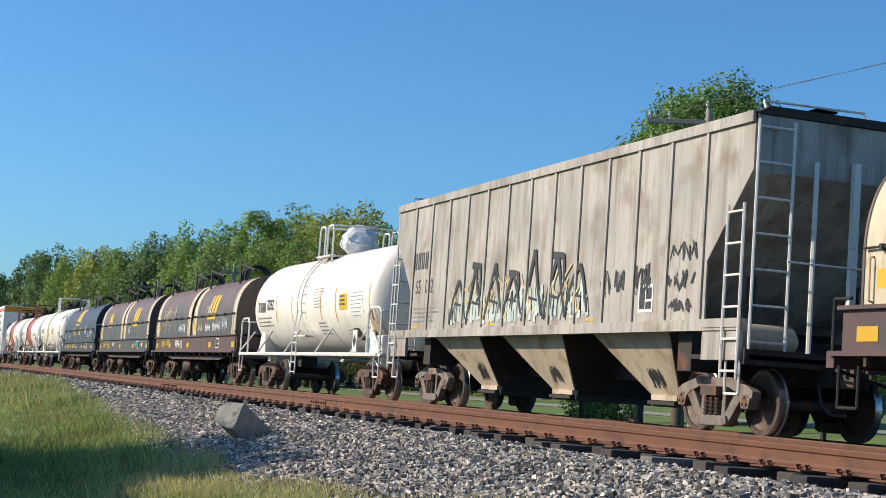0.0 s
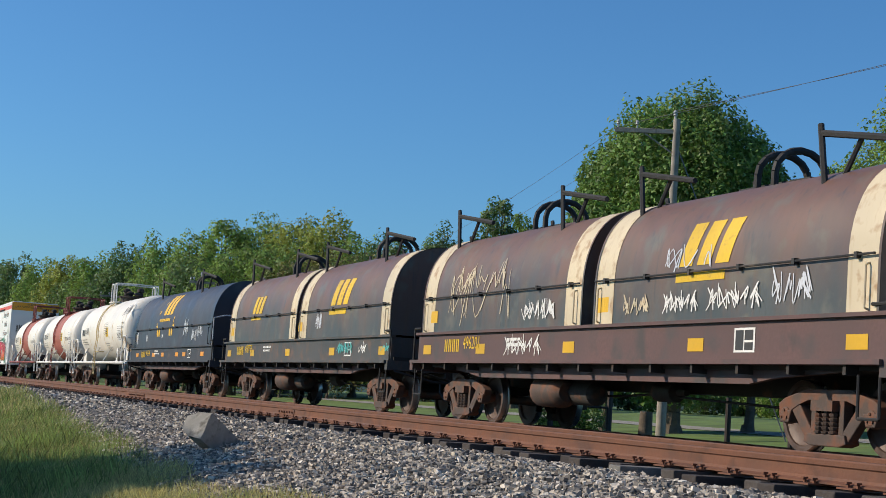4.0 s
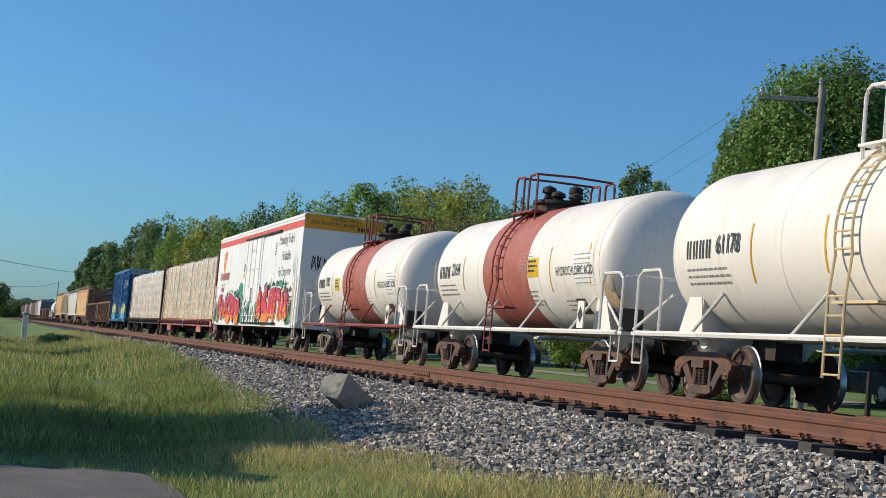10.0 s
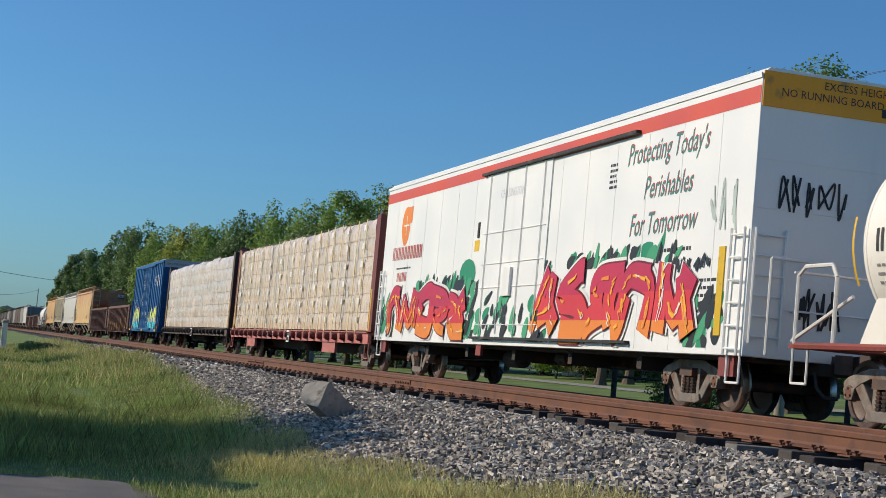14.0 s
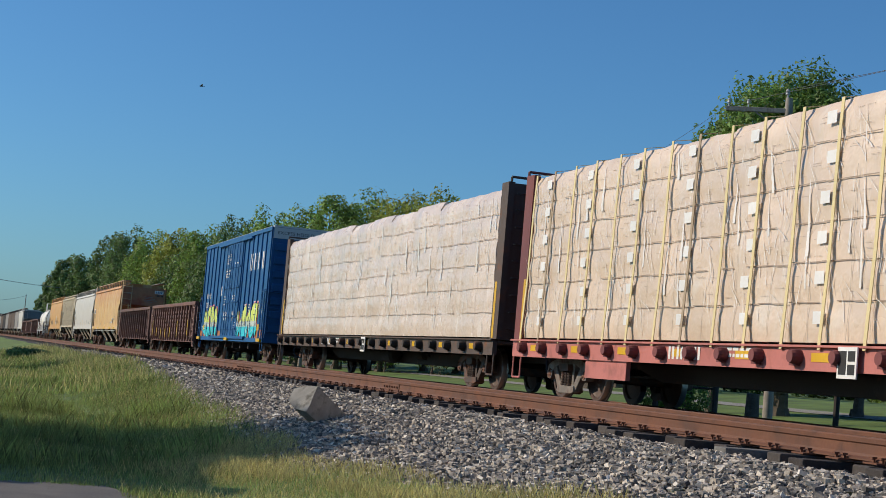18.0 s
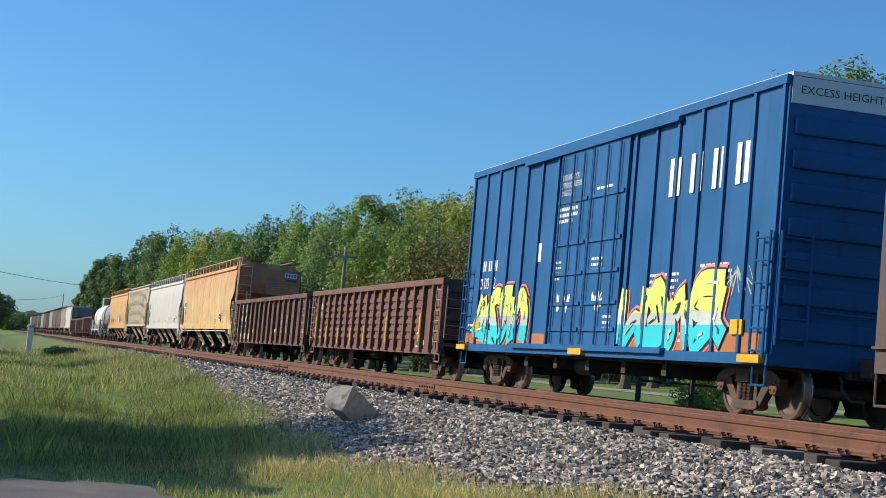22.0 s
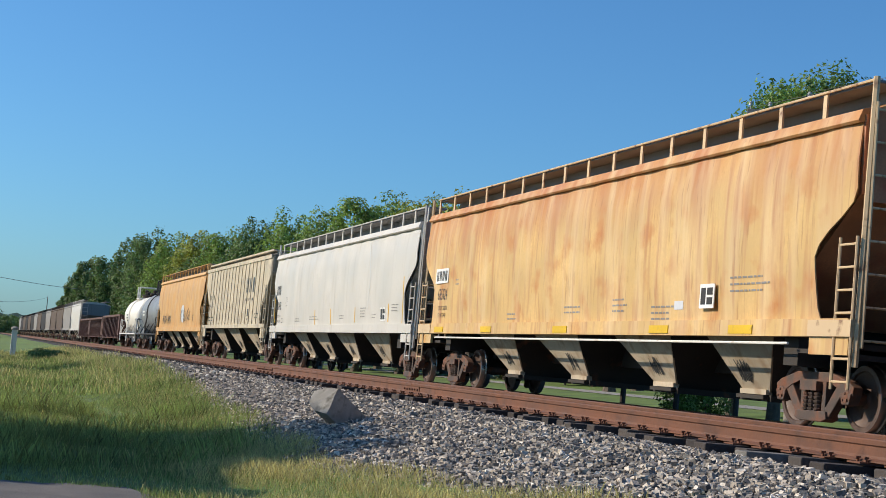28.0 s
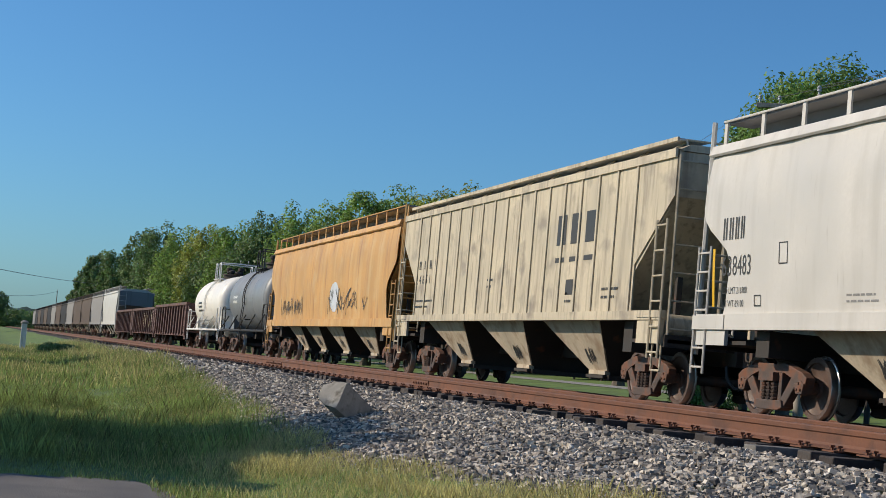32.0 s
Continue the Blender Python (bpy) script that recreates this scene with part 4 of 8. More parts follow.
LETTERS = (
    (((.12, 0), (.20, .5), (.10, 1)), ((.10, .98), (.62, 1.08), (.82, .72), (.38, .50)), ((.40, .5), (.70, .28), (.95, -.02))),
    (((.86, .92), (.40, 1.06), (.10, .72), (.14, .25), (.45, -.02), (.90, .10)), ((.50, .46), (.92, .48))),
    (((.08, .02), (.28, .55), (.44, 1.08)), ((.44, 1.08), (.66, .5), (.94, 0)), ((.24, .36), (.80, .38))),
    (((.10, 1.02), (.16, .4), (.30, .02)), ((.30, .02), (.62, -.04), (.86, .22)), ((.86, .22), (.80, .7), (.92, 1.06))),
    (((.90, .98), (.40, 1.08), (.16, .80), (.52, .52), (.84, .26), (.50, -.04), (.08, .06)),),
    (((.12, 0), (.14, 1.0)), ((.14, .98), (.50, .42), (.84, 1.06)), ((.84, 1.04), (.88, 0))))


def burner(x0, x1, z0, z1, n, glow, line, bands, dabs, parent, surf, seed, lift=0.004, fat=0.15, ink=0.035, halo=0.06):
    """A piece in fat bent letters: halo, outline, a fill in bands of height (from, to, paint), and small dabs inside."""
    r = random.Random(seed)
    cw, h = (x1 - x0) / n, z1 - z0
    lines = []
    for i in range(n):
        lean, up = r.uniform(-0.08, 0.22), r.uniform(0.88, 1.08)
        over = (i + seed) % 2
        for path in LETTERS[(i * 2 + i // 3 + seed) % len(LETTERS)]:
            path = [(1 - px, 1 - pz if over else pz) for px, pz in path]
            pts = [(x0 + cw * (i - 0.03 + px * 1.06 + lean * (pz - 0.4) + r.uniform(-0.16, 0.16)), z0 + fat * 0.8 + (h - fat * 1.6) * min(1.1, max(0.0, pz * up + r.uniform(-0.16, 0.16)))) for px, pz in path]
            lines.append((curve_pts(pts, 5), fat * r.uniform(0.85, 1.2), fat * r.uniform(0.45, 0.95)))

    def layer(name, grow, m, k, lo=-9.0, hi=9.0):
        polys = [clip_z(q, max(lo, z0 - 0.03), hi) for pts, wa, wb in lines for q in stroke(pts, wa + grow, wb + grow)]
        polys = [q for q in polys if len(q) > 2]
        if polys:
            mark(name, polys, m, parent, surf, lift + k)
    if glow:
        layer("graffiti_glow", ink + halo, glow, 0.0)
    layer("graffiti_outline", ink, line, 0.013)
    for k, (f0, f1, m) in enumerate(bands):
        layer("graffiti_fill", 0.0, m, 0.026 + 0.0005 * k, z0 + h * f0, z0 + h * f1)
    for m, count, size in dabs:
        polys = []
        for _ in range(count):
            pts, wa, wb = r.choice(lines)
            a = r.randrange(0, len(pts) - 3)
            polys += stroke([(px + r.uniform(-0.4, 0.4) * wb, pz) for px, pz in pts[a:a + 3]], size, size * 0.4)
        mark("graffiti_shine", polys, m, parent, surf, lift + 0.040)


def spiky_piece(x0, x1, z0, z1, n, parent, surf, seed):
    """A worn piece of tall spikes: black peaks over streaky mint and tan strokes that run out below."""
    r = random.Random(seed)
    cw, h = (x1 - x0) / n, z1 - z0
    peaks, mint, tan, drips = [], [], [], []
    for i in range(n):
        a = x0 + cw * (i + r.uniform(-0.05, 0.05))
        top = z0 + h * (r.uniform(0.86, 1.0) if i % 3 else r.uniform(0.66, 0.8))
        apex = a + cw * r.uniform(0.45, 0.62)
        foot = z0 + h * r.uniform(0.02, 0.14)
        peaks += stroke(curve_pts([(a, foot), (a + cw * 0.20, z0 + h * 0.42), (apex - 0.05, top)], 4), 0.035, 0.06)
        peaks += stroke(curve_pts([(apex - 0.05, top), (apex + cw * 0.12, z0 + h * 0.55), (a + cw * 0.95, foot + 0.08)], 4), 0.06, 0.03)
        if i % 2:
            peaks += stroke([(apex - cw * 0.25, top), (apex + cw * 0.22, top - 0.02)], 0.07, 0.05)
            peaks += stroke(curve_pts([(apex + cw * 0.2, top), (apex + cw * 0.28, z0 + h * 0.5), (apex + cw * 0.05, z0 + h * 0.3)], 4), 0.05, 0.025)
        peaks += stroke([(a + cw * 0.3, z0 + h * 0.34), (a + cw * 0.7, z0 + h * 0.30)], 0.03, 0.02)
        for k in range(9):
            x = a + cw * (k + r.random()) / 9
            hi = z0 + h * r.uniform(0.30, 0.58)
            mint += stroke([(x, z0 + h * r.uniform(0.0, 0.12)), (x + r.uniform(-0.03, 0.03), (z0 + hi) / 2), (x + r.uniform(-0.08, 0.08), hi)], r.uniform(0.03, 0.07), r.uniform(0.02, 0.05))
        for k in range(4):
            x, lo = a + cw * r.random(), z0 + h * r.uniform(0.0, 0.45)
            tan += stroke(curve_pts([(x, lo), (x + r.uniform(-0.2, 0.2), lo + 0.16), (x + r.uniform(-0.25, 0.25), lo + r.uniform(0.25, 0.5))], 3), 0.035, 0.02)
        for k in range(4):
            x, lo = a + cw * r.random(), z0 + h * r.uniform(0.0, 0.25)
            drips += stroke([(x, lo), (x + r.uniform(-0.06, 0.06), lo + r.uniform(0.15, 0.4))], 0.016, 0.012)
    mark("graffiti_fill", mint, P["mint"], parent, surf, 0.006)
    mark("graffiti_scrawl", tan, P["tan_spray"], parent, surf, 0.010)
    mark("graffiti_outline", peaks, P["letter"], parent, surf, 0.014)
    mark("graffiti_drip", drips, P["letter"], parent, surf, 0.018)


def spray_cloud(x0, x1, z0, z1, paints, parent, surf, seed, lift=0.003):
    """Overlapping sprayed leaves and drops behind a piece."""
    r = random.Random(seed)
    for k, m in enumerate(paints):
        polys = []
        for _ in range(10):
            cx, cz, a = r.uniform(x0, x1), r.uniform(z0, z1), r.uniform(0.3, 1.4)
            u, w = r.uniform(0.10, 0.30), r.uniform(0.05, 0.15)
            ring = [(u * math.cos(t), w * math.sin(t) * (1 - 0.4 * math.cos(t))) for t in np.linspace(0, 2 * math.pi, 14)[:-1]]
            polys.append([(cx + px * math.cos(a) - pz * math.sin(a), max(z0 - 0.02, cz + px * math.sin(a) + pz * math.cos(a))) for px, pz in ring])
        mark("graffiti_cloud", polys, m, parent, surf, lift + 0.003 * k)


# ---- train: running gear ----
def truck_meshes():
    out = {}
    bm = bmesh.new()
    for tone in ("dark", "grey"):
        bm = bmesh.new()
        y0, y1 = -0.075, 0.075
        prism(bm, [(-1.06, 0.60), (-0.92, 0.675), (-0.45, 0.79), (0.45, 0.79), (0.92, 0.675), (1.06, 0.60), (1.03, 0.47), (0.80, 0.50), (0.62, 0.59), (0.40, 0.67), (-0.40, 0.67), (-0.62, 0.59), (-0.80, 0.50), (-1.03, 0.47)], y0, y1)
        for s in (-1, 1):
            prism(bm, [(s * 0.80, 0.55), (s * 0.62, 0.62), (s * 0.30, 0.26), (s * 0.40, 0.13)], y0 + 0.01, y1 - 0.01)
            prism(bm, [(s * 0.235, 0.24), (s * 0.34, 0.24), (s * 0.34, 0.70), (s * 0.235, 0.70)], y0 + 0.005, y1 - 0.005)
            prism(bm, [(s * 0.74, 0.52), (s * 0.80, 0.36), (s * 0.98, 0.36), (s * 1.03, 0.52)], y0 - 0.02, y1)
        prism(bm, [(-0.44, 0.14), (-0.30, 0.10), (0.30, 0.10), (0.44, 0.14), (0.40, 0.25), (-0.40, 0.25)], y0 - 0.03, y1 + 0.03)
        out["frame_" + tone] = mesh_of("side_frame", bm, M["steel" if tone == "dark" else "steel_grey"], bevel=0.014)
    bm = bmesh.new()
    for sx in (-0.15, 0.0, 0.15):
        for sy in (-0.07, 0.07):
            prof = [(0.25, 0.03)]
            for i in range(5):
                z = 0.255 + i * 0.054
                prof += [(z, 0.060), (z + 0.026, 0.068), (z + 0.032, 0.044)]
            lathe(bm, prof + [(0.53, 0.03)], "z", 8, (sx, sy, 0))
    box(bm, -0.225, 0.225, -0.16, 0.12, 0.525, 0.655)
    out["spring"] = mesh_of("spring_nest", bm, M["steel"])
    bm = bmesh.new()
    lathe(bm, [(-0.10, 0.0), (-0.10, 0.07), (-0.085, 0.10), (-0.04, 0.115), (0.02, 0.115)], "y", 14)
    for i in range(3):
        a = radians(90 + 120 * i)
        rod(bm, (0.06 * math.cos(a), -0.115, 0.06 * math.sin(a)), (0.06 * math.cos(a), -0.095, 0.06 * math.sin(a)), 0.018)
    out["cap"] = mesh_of("bearing_cap", bm, M["steel"])
    bm = bmesh.new()
    box(bm, -0.2, 0.2, -0.95, 0.95, 0.52, 0.74)
    box(bm, -0.3, 0.3, -0.35, 0.35, 0.70, 0.82)
    for s in (-1, 1):
        rod(bm, (s * 0.42, -0.74, 0.40), (s * 0.42, 0.74, 0.40), 0.035)
        for t in (-1, 1):
            box(bm, min(s * 0.40, s * 0.46), max(s * 0.40, s * 0.46), t * 0.72 - 0.05, t * 0.72 + 0.05, 0.26, 0.56)
    out["bolster"] = mesh_of("bolster", bm, M["under"])
    bm = bmesh.new()
    prof = [(-0.055, 0.0), (-0.055, 0.11), (-0.02, 0.13), (0.005, 0.28), (-0.045, 0.375), (-0.068, 0.385), (-0.068, 0.452), (-0.06, 0.457), (0.035, 0.462), (0.045, 0.485), (0.068, 0.482), (0.068, 0.38), (0.03, 0.36), (0.045, 0.2), (0.075, 0.11), (0.075, 0.0)]
    lathe(bm, prof, "y", 30)
    me = mesh_of("wheel", bm, [M["wheel"], M["rim"]], smooth=True)
    for p in me.polygons:
        rad = math.hypot(p.center.x, p.center.z)
        if rad > 0.445:
            p.material_index = 1
    out["wheel"] = me
    bm = bmesh.new()
    rod(bm, (0, -1.0, 0), (0, 1.0, 0), 0.085, 12)
    out["axle"] = mesh_of("axle", bm, M["steel"], smooth=True)
    bm = bmesh.new()
    box(bm, -0.55, 0.0, -0.11, 0.11, 0.72, 0.96)
    box(bm, 0.0, 0.30, -0.09, 0.09, 0.74, 0.98)
    prism(bm, [(0.28, -0.14), (0.52, -0.10), (0.50, 0.02), (0.36, 0.04), (0.36, 0.12), (0.52, 0.14), (0.40, 0.19), (0.26, 0.14)], 0.72, 1.0, "z")
    out["coupler"] = mesh_of("coupler", bm, M["steel"])
    bm = bmesh.new()
    pipe(bm, [(0.1, -0.32, 0.72), (0.2, -0.34, 0.5), (0.34, -0.28, 0.36), (0.50, -0.15, 0.36)], 0.028, 6)
    out["hose"] = mesh_of("air_hose", bm, M["hose"])
    return out


TM = truck_meshes()
WHEELSETS = []


def truck(car, x, tone="dark", rolls=True):
    part("bolster", TM["bolster"], None, car, at=pose(x, 0, 0))
    for s in (-1, 1):
        fr = part("side_frame", TM["frame_" + tone], None, car, at=pose(x, s * 1.0, 0, 0, 0, 0 if s < 0 else 180))
        part("spring_nest", TM["spring"], None, fr)
        for k in (-0.889, 0.889):
            part("bearing_cap", TM["cap"], None, fr, at=pose(k, 0, 0.457))
    for k in (-0.889, 0.889):
        ws = part("wheelset", TM["axle"], None, car, at=pose(x + k, 0, 0.457))
        part("wheel", TM["wheel"], None, ws, at=pose(0, -0.753, 0))
        part("wheel", TM["wheel"], None, ws, at=pose(0, 0.753, 0, 0, 0, 180))
        if rolls:
            WHEELSETS.append((ws, x + k))


TRAIN = []


def new_car(name, label, a, b, trucks, tone="dark", rolls=True, over=0.35):
    """An empty car at rail level between a and b metres along the train, with its trucks, couplers and hoses."""
    car = tagged(new(name), label, "freight car", "cars of the freight train")
    c, L = (a + b) / 2, b - a
    TRAIN.append((car, c))
    for k in (-1, 1):
        truck(car, k * (L / 2 - trucks), tone, rolls)
        part("coupler", TM["coupler"], None, car, at=pose(k * (L / 2 + over - 0.45), 0, 0, 0, 0, 0 if k > 0 else 180))
        part("air_hose", TM["hose"], None, car, at=pose(k * (L / 2 + over - 0.5), 0, 0, 0, 0, 0 if k > 0 else 180))
    return car, L


def ladder(car, x, y, z0, z1, w, axis, material, rungs=7, r=0.018, name="ladder"):
    d = (w, 0) if axis == "x" else (0, w)
    bm = bmesh.new()
    for k in (0, 1):
        rod(bm, (x + d[0] * k, y + d[1] * k, z0), (x + d[0] * k, y + d[1] * k, z1), r * 1.3)
    lad = part(name, bm, material, car)
    bm = bmesh.new()
    rod(bm, (x, y, 0), (x + d[0], y + d[1], 0), r)
    rung = mesh_of("rung", bm, material)
    for i in range(rungs):
        part("rung", rung, None, lad, at=pose(0, 0, z0 + 0.1 + (z1 - z0 - 0.2) * i / (rungs - 1)))
    return lad


def grab(car, pts, material, r=0.016, name="grab_iron"):
    bm = bmesh.new()
    pipe(bm, pts, r)
    return part(name, bm, material, car)


def step(car, x, y, z, material, w=0.36, drop=0.45):
    grab(car, [(x, y, z), (x, y, z - drop), (x + w, y, z - drop), (x + w, y, z)], material, 0.02, "sill_step")


def solid(name, material, car, *boxes, label="", bevel=0.0):
    bm = bmesh.new()
    for b in boxes:
        box(bm, *b)
    return part(name, bm, material, car, label, bevel=bevel)


def brake_gear(car, L, material, x0=0.0):
    """Cylinder, reservoir and rods under the floor."""
    bm = bmesh.new()
    lathe(bm, [(-0.45, 0.0), (-0.45, 0.12), (-0.38, 0.2), (0.38, 0.2), (0.45, 0.12), (0.45, 0.0)], "x", 14, (x0 - 1.3, -0.75, 0.62))
    part("air_reservoir", bm, material, car, smooth=True)
    bm = bmesh.new()
    lathe(bm, [(-0.3, 0.0), (-0.3, 0.15), (0.25, 0.15), (0.3, 0.05), (0.55, 0.05), (0.55, 0.0)], "x", 12, (x0 + 1.0, -0.5, 0.7))
    part("brake_cylinder", bm, material, car, smooth=True)
    grab(car, [(-L / 2 + 2.2, -0.4, 0.5), (x0 - 0.6, -0.35, 0.62), (x0 + 0.5, -0.5, 0.66), (L / 2 - 2.2, -0.4, 0.5)], material, 0.02, "brake_rod")


def brake_wheel(car, x, y, z, k):
    bm = bmesh.new()
    n = 20
    ring = [(x, y + 0.28 * math.cos(2 * math.pi * i / n), z + 0.28 * math.sin(2 * math.pi * i / n)) for i in range(n + 1)]
    pipe(bm, ring, 0.014)
    for i in range(0, n, 4):
        rod(bm, (x - 0.04 * k, y, z), ring[i], 0.012)
    rod(bm, (x - 0.2 * k, y, z), (x, y, z), 0.05)
    w = part("brake_wheel", bm, M["black"], car)
    bm = bmesh.new()
    box(bm, min(x - 0.25 * k, x - 0.08 * k), max(x - 0.25 * k, x - 0.08 * k), y - 0.14, y + 0.14, z - 0.18, z + 0.12)
    part("gear_box", bm, M["under"], car, bevel=0.03)


# ---- train: kinds of car ----
def hopper_frame(car, L, sill, paint_m, bays, bay_m, side_low, end_in):
    """Sills, platforms, discharge bays and end gear shared by the covered hoppers. bays: (top from, top to, outlet centre)."""
    for s in (-1, 1):
        solid("side_sill", paint_m, car, (-L / 2 + 0.1, L / 2 - 0.1, min(s * 1.44, s * 1.585), max(s * 1.44, s * 1.585), side_low, sill))
    solid("centre_sill", M["under"], car, (-L / 2 - 0.1, L / 2 + 0.1, -0.22, 0.22, 0.72, 1.05))
    for k in (-1, 1):
        x = k * L / 2
        solid("end_platform", M["under"], car, (min(x, x - k * 1.6), max(x, x - k * 1.6), -1.45, 1.45, 1.02, 1.08), (min(x, x - k * 0.12), max(x, x - k * 0.12), -1.5, 1.5, 0.95, 1.16))
        solid("body_bolster", M["under"], car, (min(x - k * 1.75, x - k * 2.15), max(x - k * 1.75, x - k * 2.15), -1.35, 1.35, 0.85, side_low))
        solid("slope_stay", M["under"], car, *[(min(x - k * 0.9, x - k * 1.0), max(x - k * 0.9, x - k * 1.0), y - 0.05, y + 0.05, 1.05, 2.2) for y in (-0.9, 0.9)])
        for s in (-1, 1):
            solid("corner_gusset", paint_m, car, (min(x - k * 1.1, x - k * 0.1), max(x - k * 1.1, x - k * 0.1), min(s * 1.5, s * 1.56), max(s * 1.5, s * 1.56), 1.0, side_low + 0.02))
    for xa, xb, xc in bays:
        bm = bmesh.new()
        top = [(xa, -1.42, sill - 0.02), (xb, -1.42, sill - 0.02), (xb, 1.42, sill - 0.02), (xa, 1.42, sill - 0.02)]
        low = [(xc - 0.36, -0.75, 0.40), (xc + 0.36, -0.75, 0.40), (xc + 0.36, 0.75, 0.40), (xc - 0.36, 0.75, 0.40)]
        add(bm, top + low, [(0, 1, 2, 3), (7, 6, 5, 4), (0, 4, 5, 1), (1, 5, 6, 2), (2, 6, 7, 3), (3, 7, 4, 0)])
        # slope sheets: grime and the shade on their unlit faces share one dark colour
        bay = part("discharge_bay", bm, M["under"], car)
        for s in (-1, 1):
            bm = bmesh.new()
            add(bm, [(xa + 0.02, s * 1.43, sill - 0.03), (xb - 0.02, s * 1.43, sill - 0.03), (xc + 0.37, s * 0.76, 0.40), (xc - 0.37, s * 0.76, 0.40), (xa + 0.02, s * 1.40, sill - 0.03), (xb - 0.02, s * 1.40, sill - 0.03), (xc + 0.37, s * 0.73, 0.40), (xc - 0.37, s * 0.73, 0.40)],
                [(0, 1, 2, 3), (7, 6, 5, 4), (0, 4, 5, 1), (1, 5, 6, 2), (2, 6, 7, 3), (3, 7, 4, 0)])
            part("bay_side", bm, bay_m, bay)
        solid("outlet_gate", M["under"], bay, (xc - 0.5, xc + 0.5, -0.80, 0.80, 0.31, 0.41), (xc - 0.44, xc + 0.44, -0.9, -0.74, 0.34, 0.40))
        solid("gate_lip", bay_m, bay, (xc - 0.42, xc + 0.42, -0.85, -0.74, 0.41, 0.49))

        def bay_side(x, z):
            k = (sill - z) / (sill - 0.40)
            return -1.43 + k * 0.67
        for k in range(2):
            scrawl(xc - 0.26, xc + 0.16, 0.58, 0.92, P["letter"], bay, bay_side, int(xc * 10) % 97 + 50 * k, 0.013, 3, 0.01)


def hull(car, L, top, prof, material):
    """The sloping ends and the inner body; prof: (inset, z) of the end, from the top down."""
    bm = bmesh.new()
    pts = [(-L / 2 + i, z) for i, z in prof] + [(L / 2 - i, z) for i, z in reversed(prof)]
    prism(bm, pts, -1.50, 1.50)
    part("end_slope", bm, material, car)


def ribbed_hopper(name, label, a, b, top, paint_m, n_ribs, bays, trucks, bay_m, ladder_m, marks=None, rails=False, tone="grey", rolls=True, cut=1.12, brake=True):
    car, L = new_car(name, label, a, b, trucks, tone, rolls)
    hopper_frame(car, L, 1.56, paint_m, bays, bay_m, 1.40, 1.1)
    hull(car, L, top, [(0.03, top - 0.03), (0.03, top - 0.8), (2.45, 1.5)], paint_m)
    out = [(-L / 2, top), (-L / 2, top - 0.78), (-L / 2 + cut, 2.38), (-L / 2 + cut, 1.52), (L / 2 - cut, 1.52), (L / 2 - cut, 2.38), (L / 2, top - 0.78), (L / 2, top)]
    for s in (-1, 1):
        bm = bmesh.new()
        prism(bm, out, min(s * 1.505, s * 1.53), max(s * 1.505, s * 1.53))
        part("side_sheet", bm, paint_m, car)
        solid("top_chord", paint_m, car, (-L / 2, L / 2, min(s * 1.47, s * 1.575), max(s * 1.47, s * 1.575), top - 0.14, top + 0.01))
    bm = bmesh.new()
    prism(bm, [(-0.04, 1.54), (0.04, 1.54), (0.04, top - 0.14), (-0.04, top - 0.14)], 0.020, 0.052)
    rib = mesh_of("rib", bm, paint_m, bevel=0.012)
    for i in range(n_ribs):
        x = -L / 2 + cut + 0.12 + (L - 2 * cut - 0.24) * i / (n_ribs - 1)
        for s in (-1, 1):
            part("rib", rib, None, car, at=pose(x, -1.582 if s < 0 else 1.53, 0))
    bm = bmesh.new()
    prism(bm, [(-1.52, top - 0.02), (1.52, top - 0.02), (1.3, top + 0.1), (-1.3, top + 0.1)], -L / 2, L / 2, "x")
    part("roof", bm, M["under"] if paint_m is P["hopper_grey"] else paint_m, car)
    for k in (-1, 1):
        for y in (-0.55, 0.55):
            solid("running_board", P["galv"], car, (-L / 2 + 0.1, L / 2 - 0.1, min(y, y + 0.35), max(y, y + 0.35), top + 0.14, top + 0.17))
            break
        x = k * L / 2
        ladder(car, x + k * 0.06, -1.5, 1.15, top - 0.1, 0.55, "y", ladder_m, 7)
        ladder(car, x - k * 0.06 - 0.0, -1.60, 0.75, 3.1, -k * 0.42, "x", ladder_m, 6)
        grab(car, [(x + k * 0.08, -0.6, 1.15), (x + k * 0.08, -0.6, top - 0.6)], ladder_m, 0.035, "end_post")
        solid("end_stiffener", ladder_m, car, (min(x, x + k * 0.09), max(x, x + k * 0.09), 0.0, 0.1, 1.1, top - 0.55))
        grab(car, [(x + k * 0.1, -1.0, 2.35), (x + k * 0.1, 1.0, 2.35)], ladder_m, 0.016, "end_rail")
        step(car, x - k * 0.15 - (0.36 if k > 0 else 0), -1.5, 1.0, ladder_m)
        grab(car, [(x - k * 0.1, -1.3, top + 0.02), (x - k * 0.2, -1.3, top + 0.2), (x - k * 0.2, 0.3, top + 0.22), (x - k * 0.1, 0.3, top + 0.1)], ladder_m, 0.02)
        solid("post_foot", paint_m, car, (min(x - k * 1.05, x - k * 0.05), max(x - k * 1.05, x - k * 0.05), -1.60, -1.53, 1.44, 1.56))
    if brake:
        brake_wheel(car, L / 2 + 0.22, 0.35, 2.0, 1)
    if rails:
        n = 12
        for i in range(n):
            x = -L / 2 + 0.4 + (L - 0.8) * i / (n - 1)
            grab(car, [(x, -1.5, top), (x, -1.2, top + 0.2)], paint_m, 0.02, "running_board_stay")
        for y in (-1.22, 1.05):
            solid("running_board", P["galv"], car, (-L / 2 + 0.2, L / 2 - 0.2, y - 0.2, y + 0.35, top + 0.19, top + 0.22))
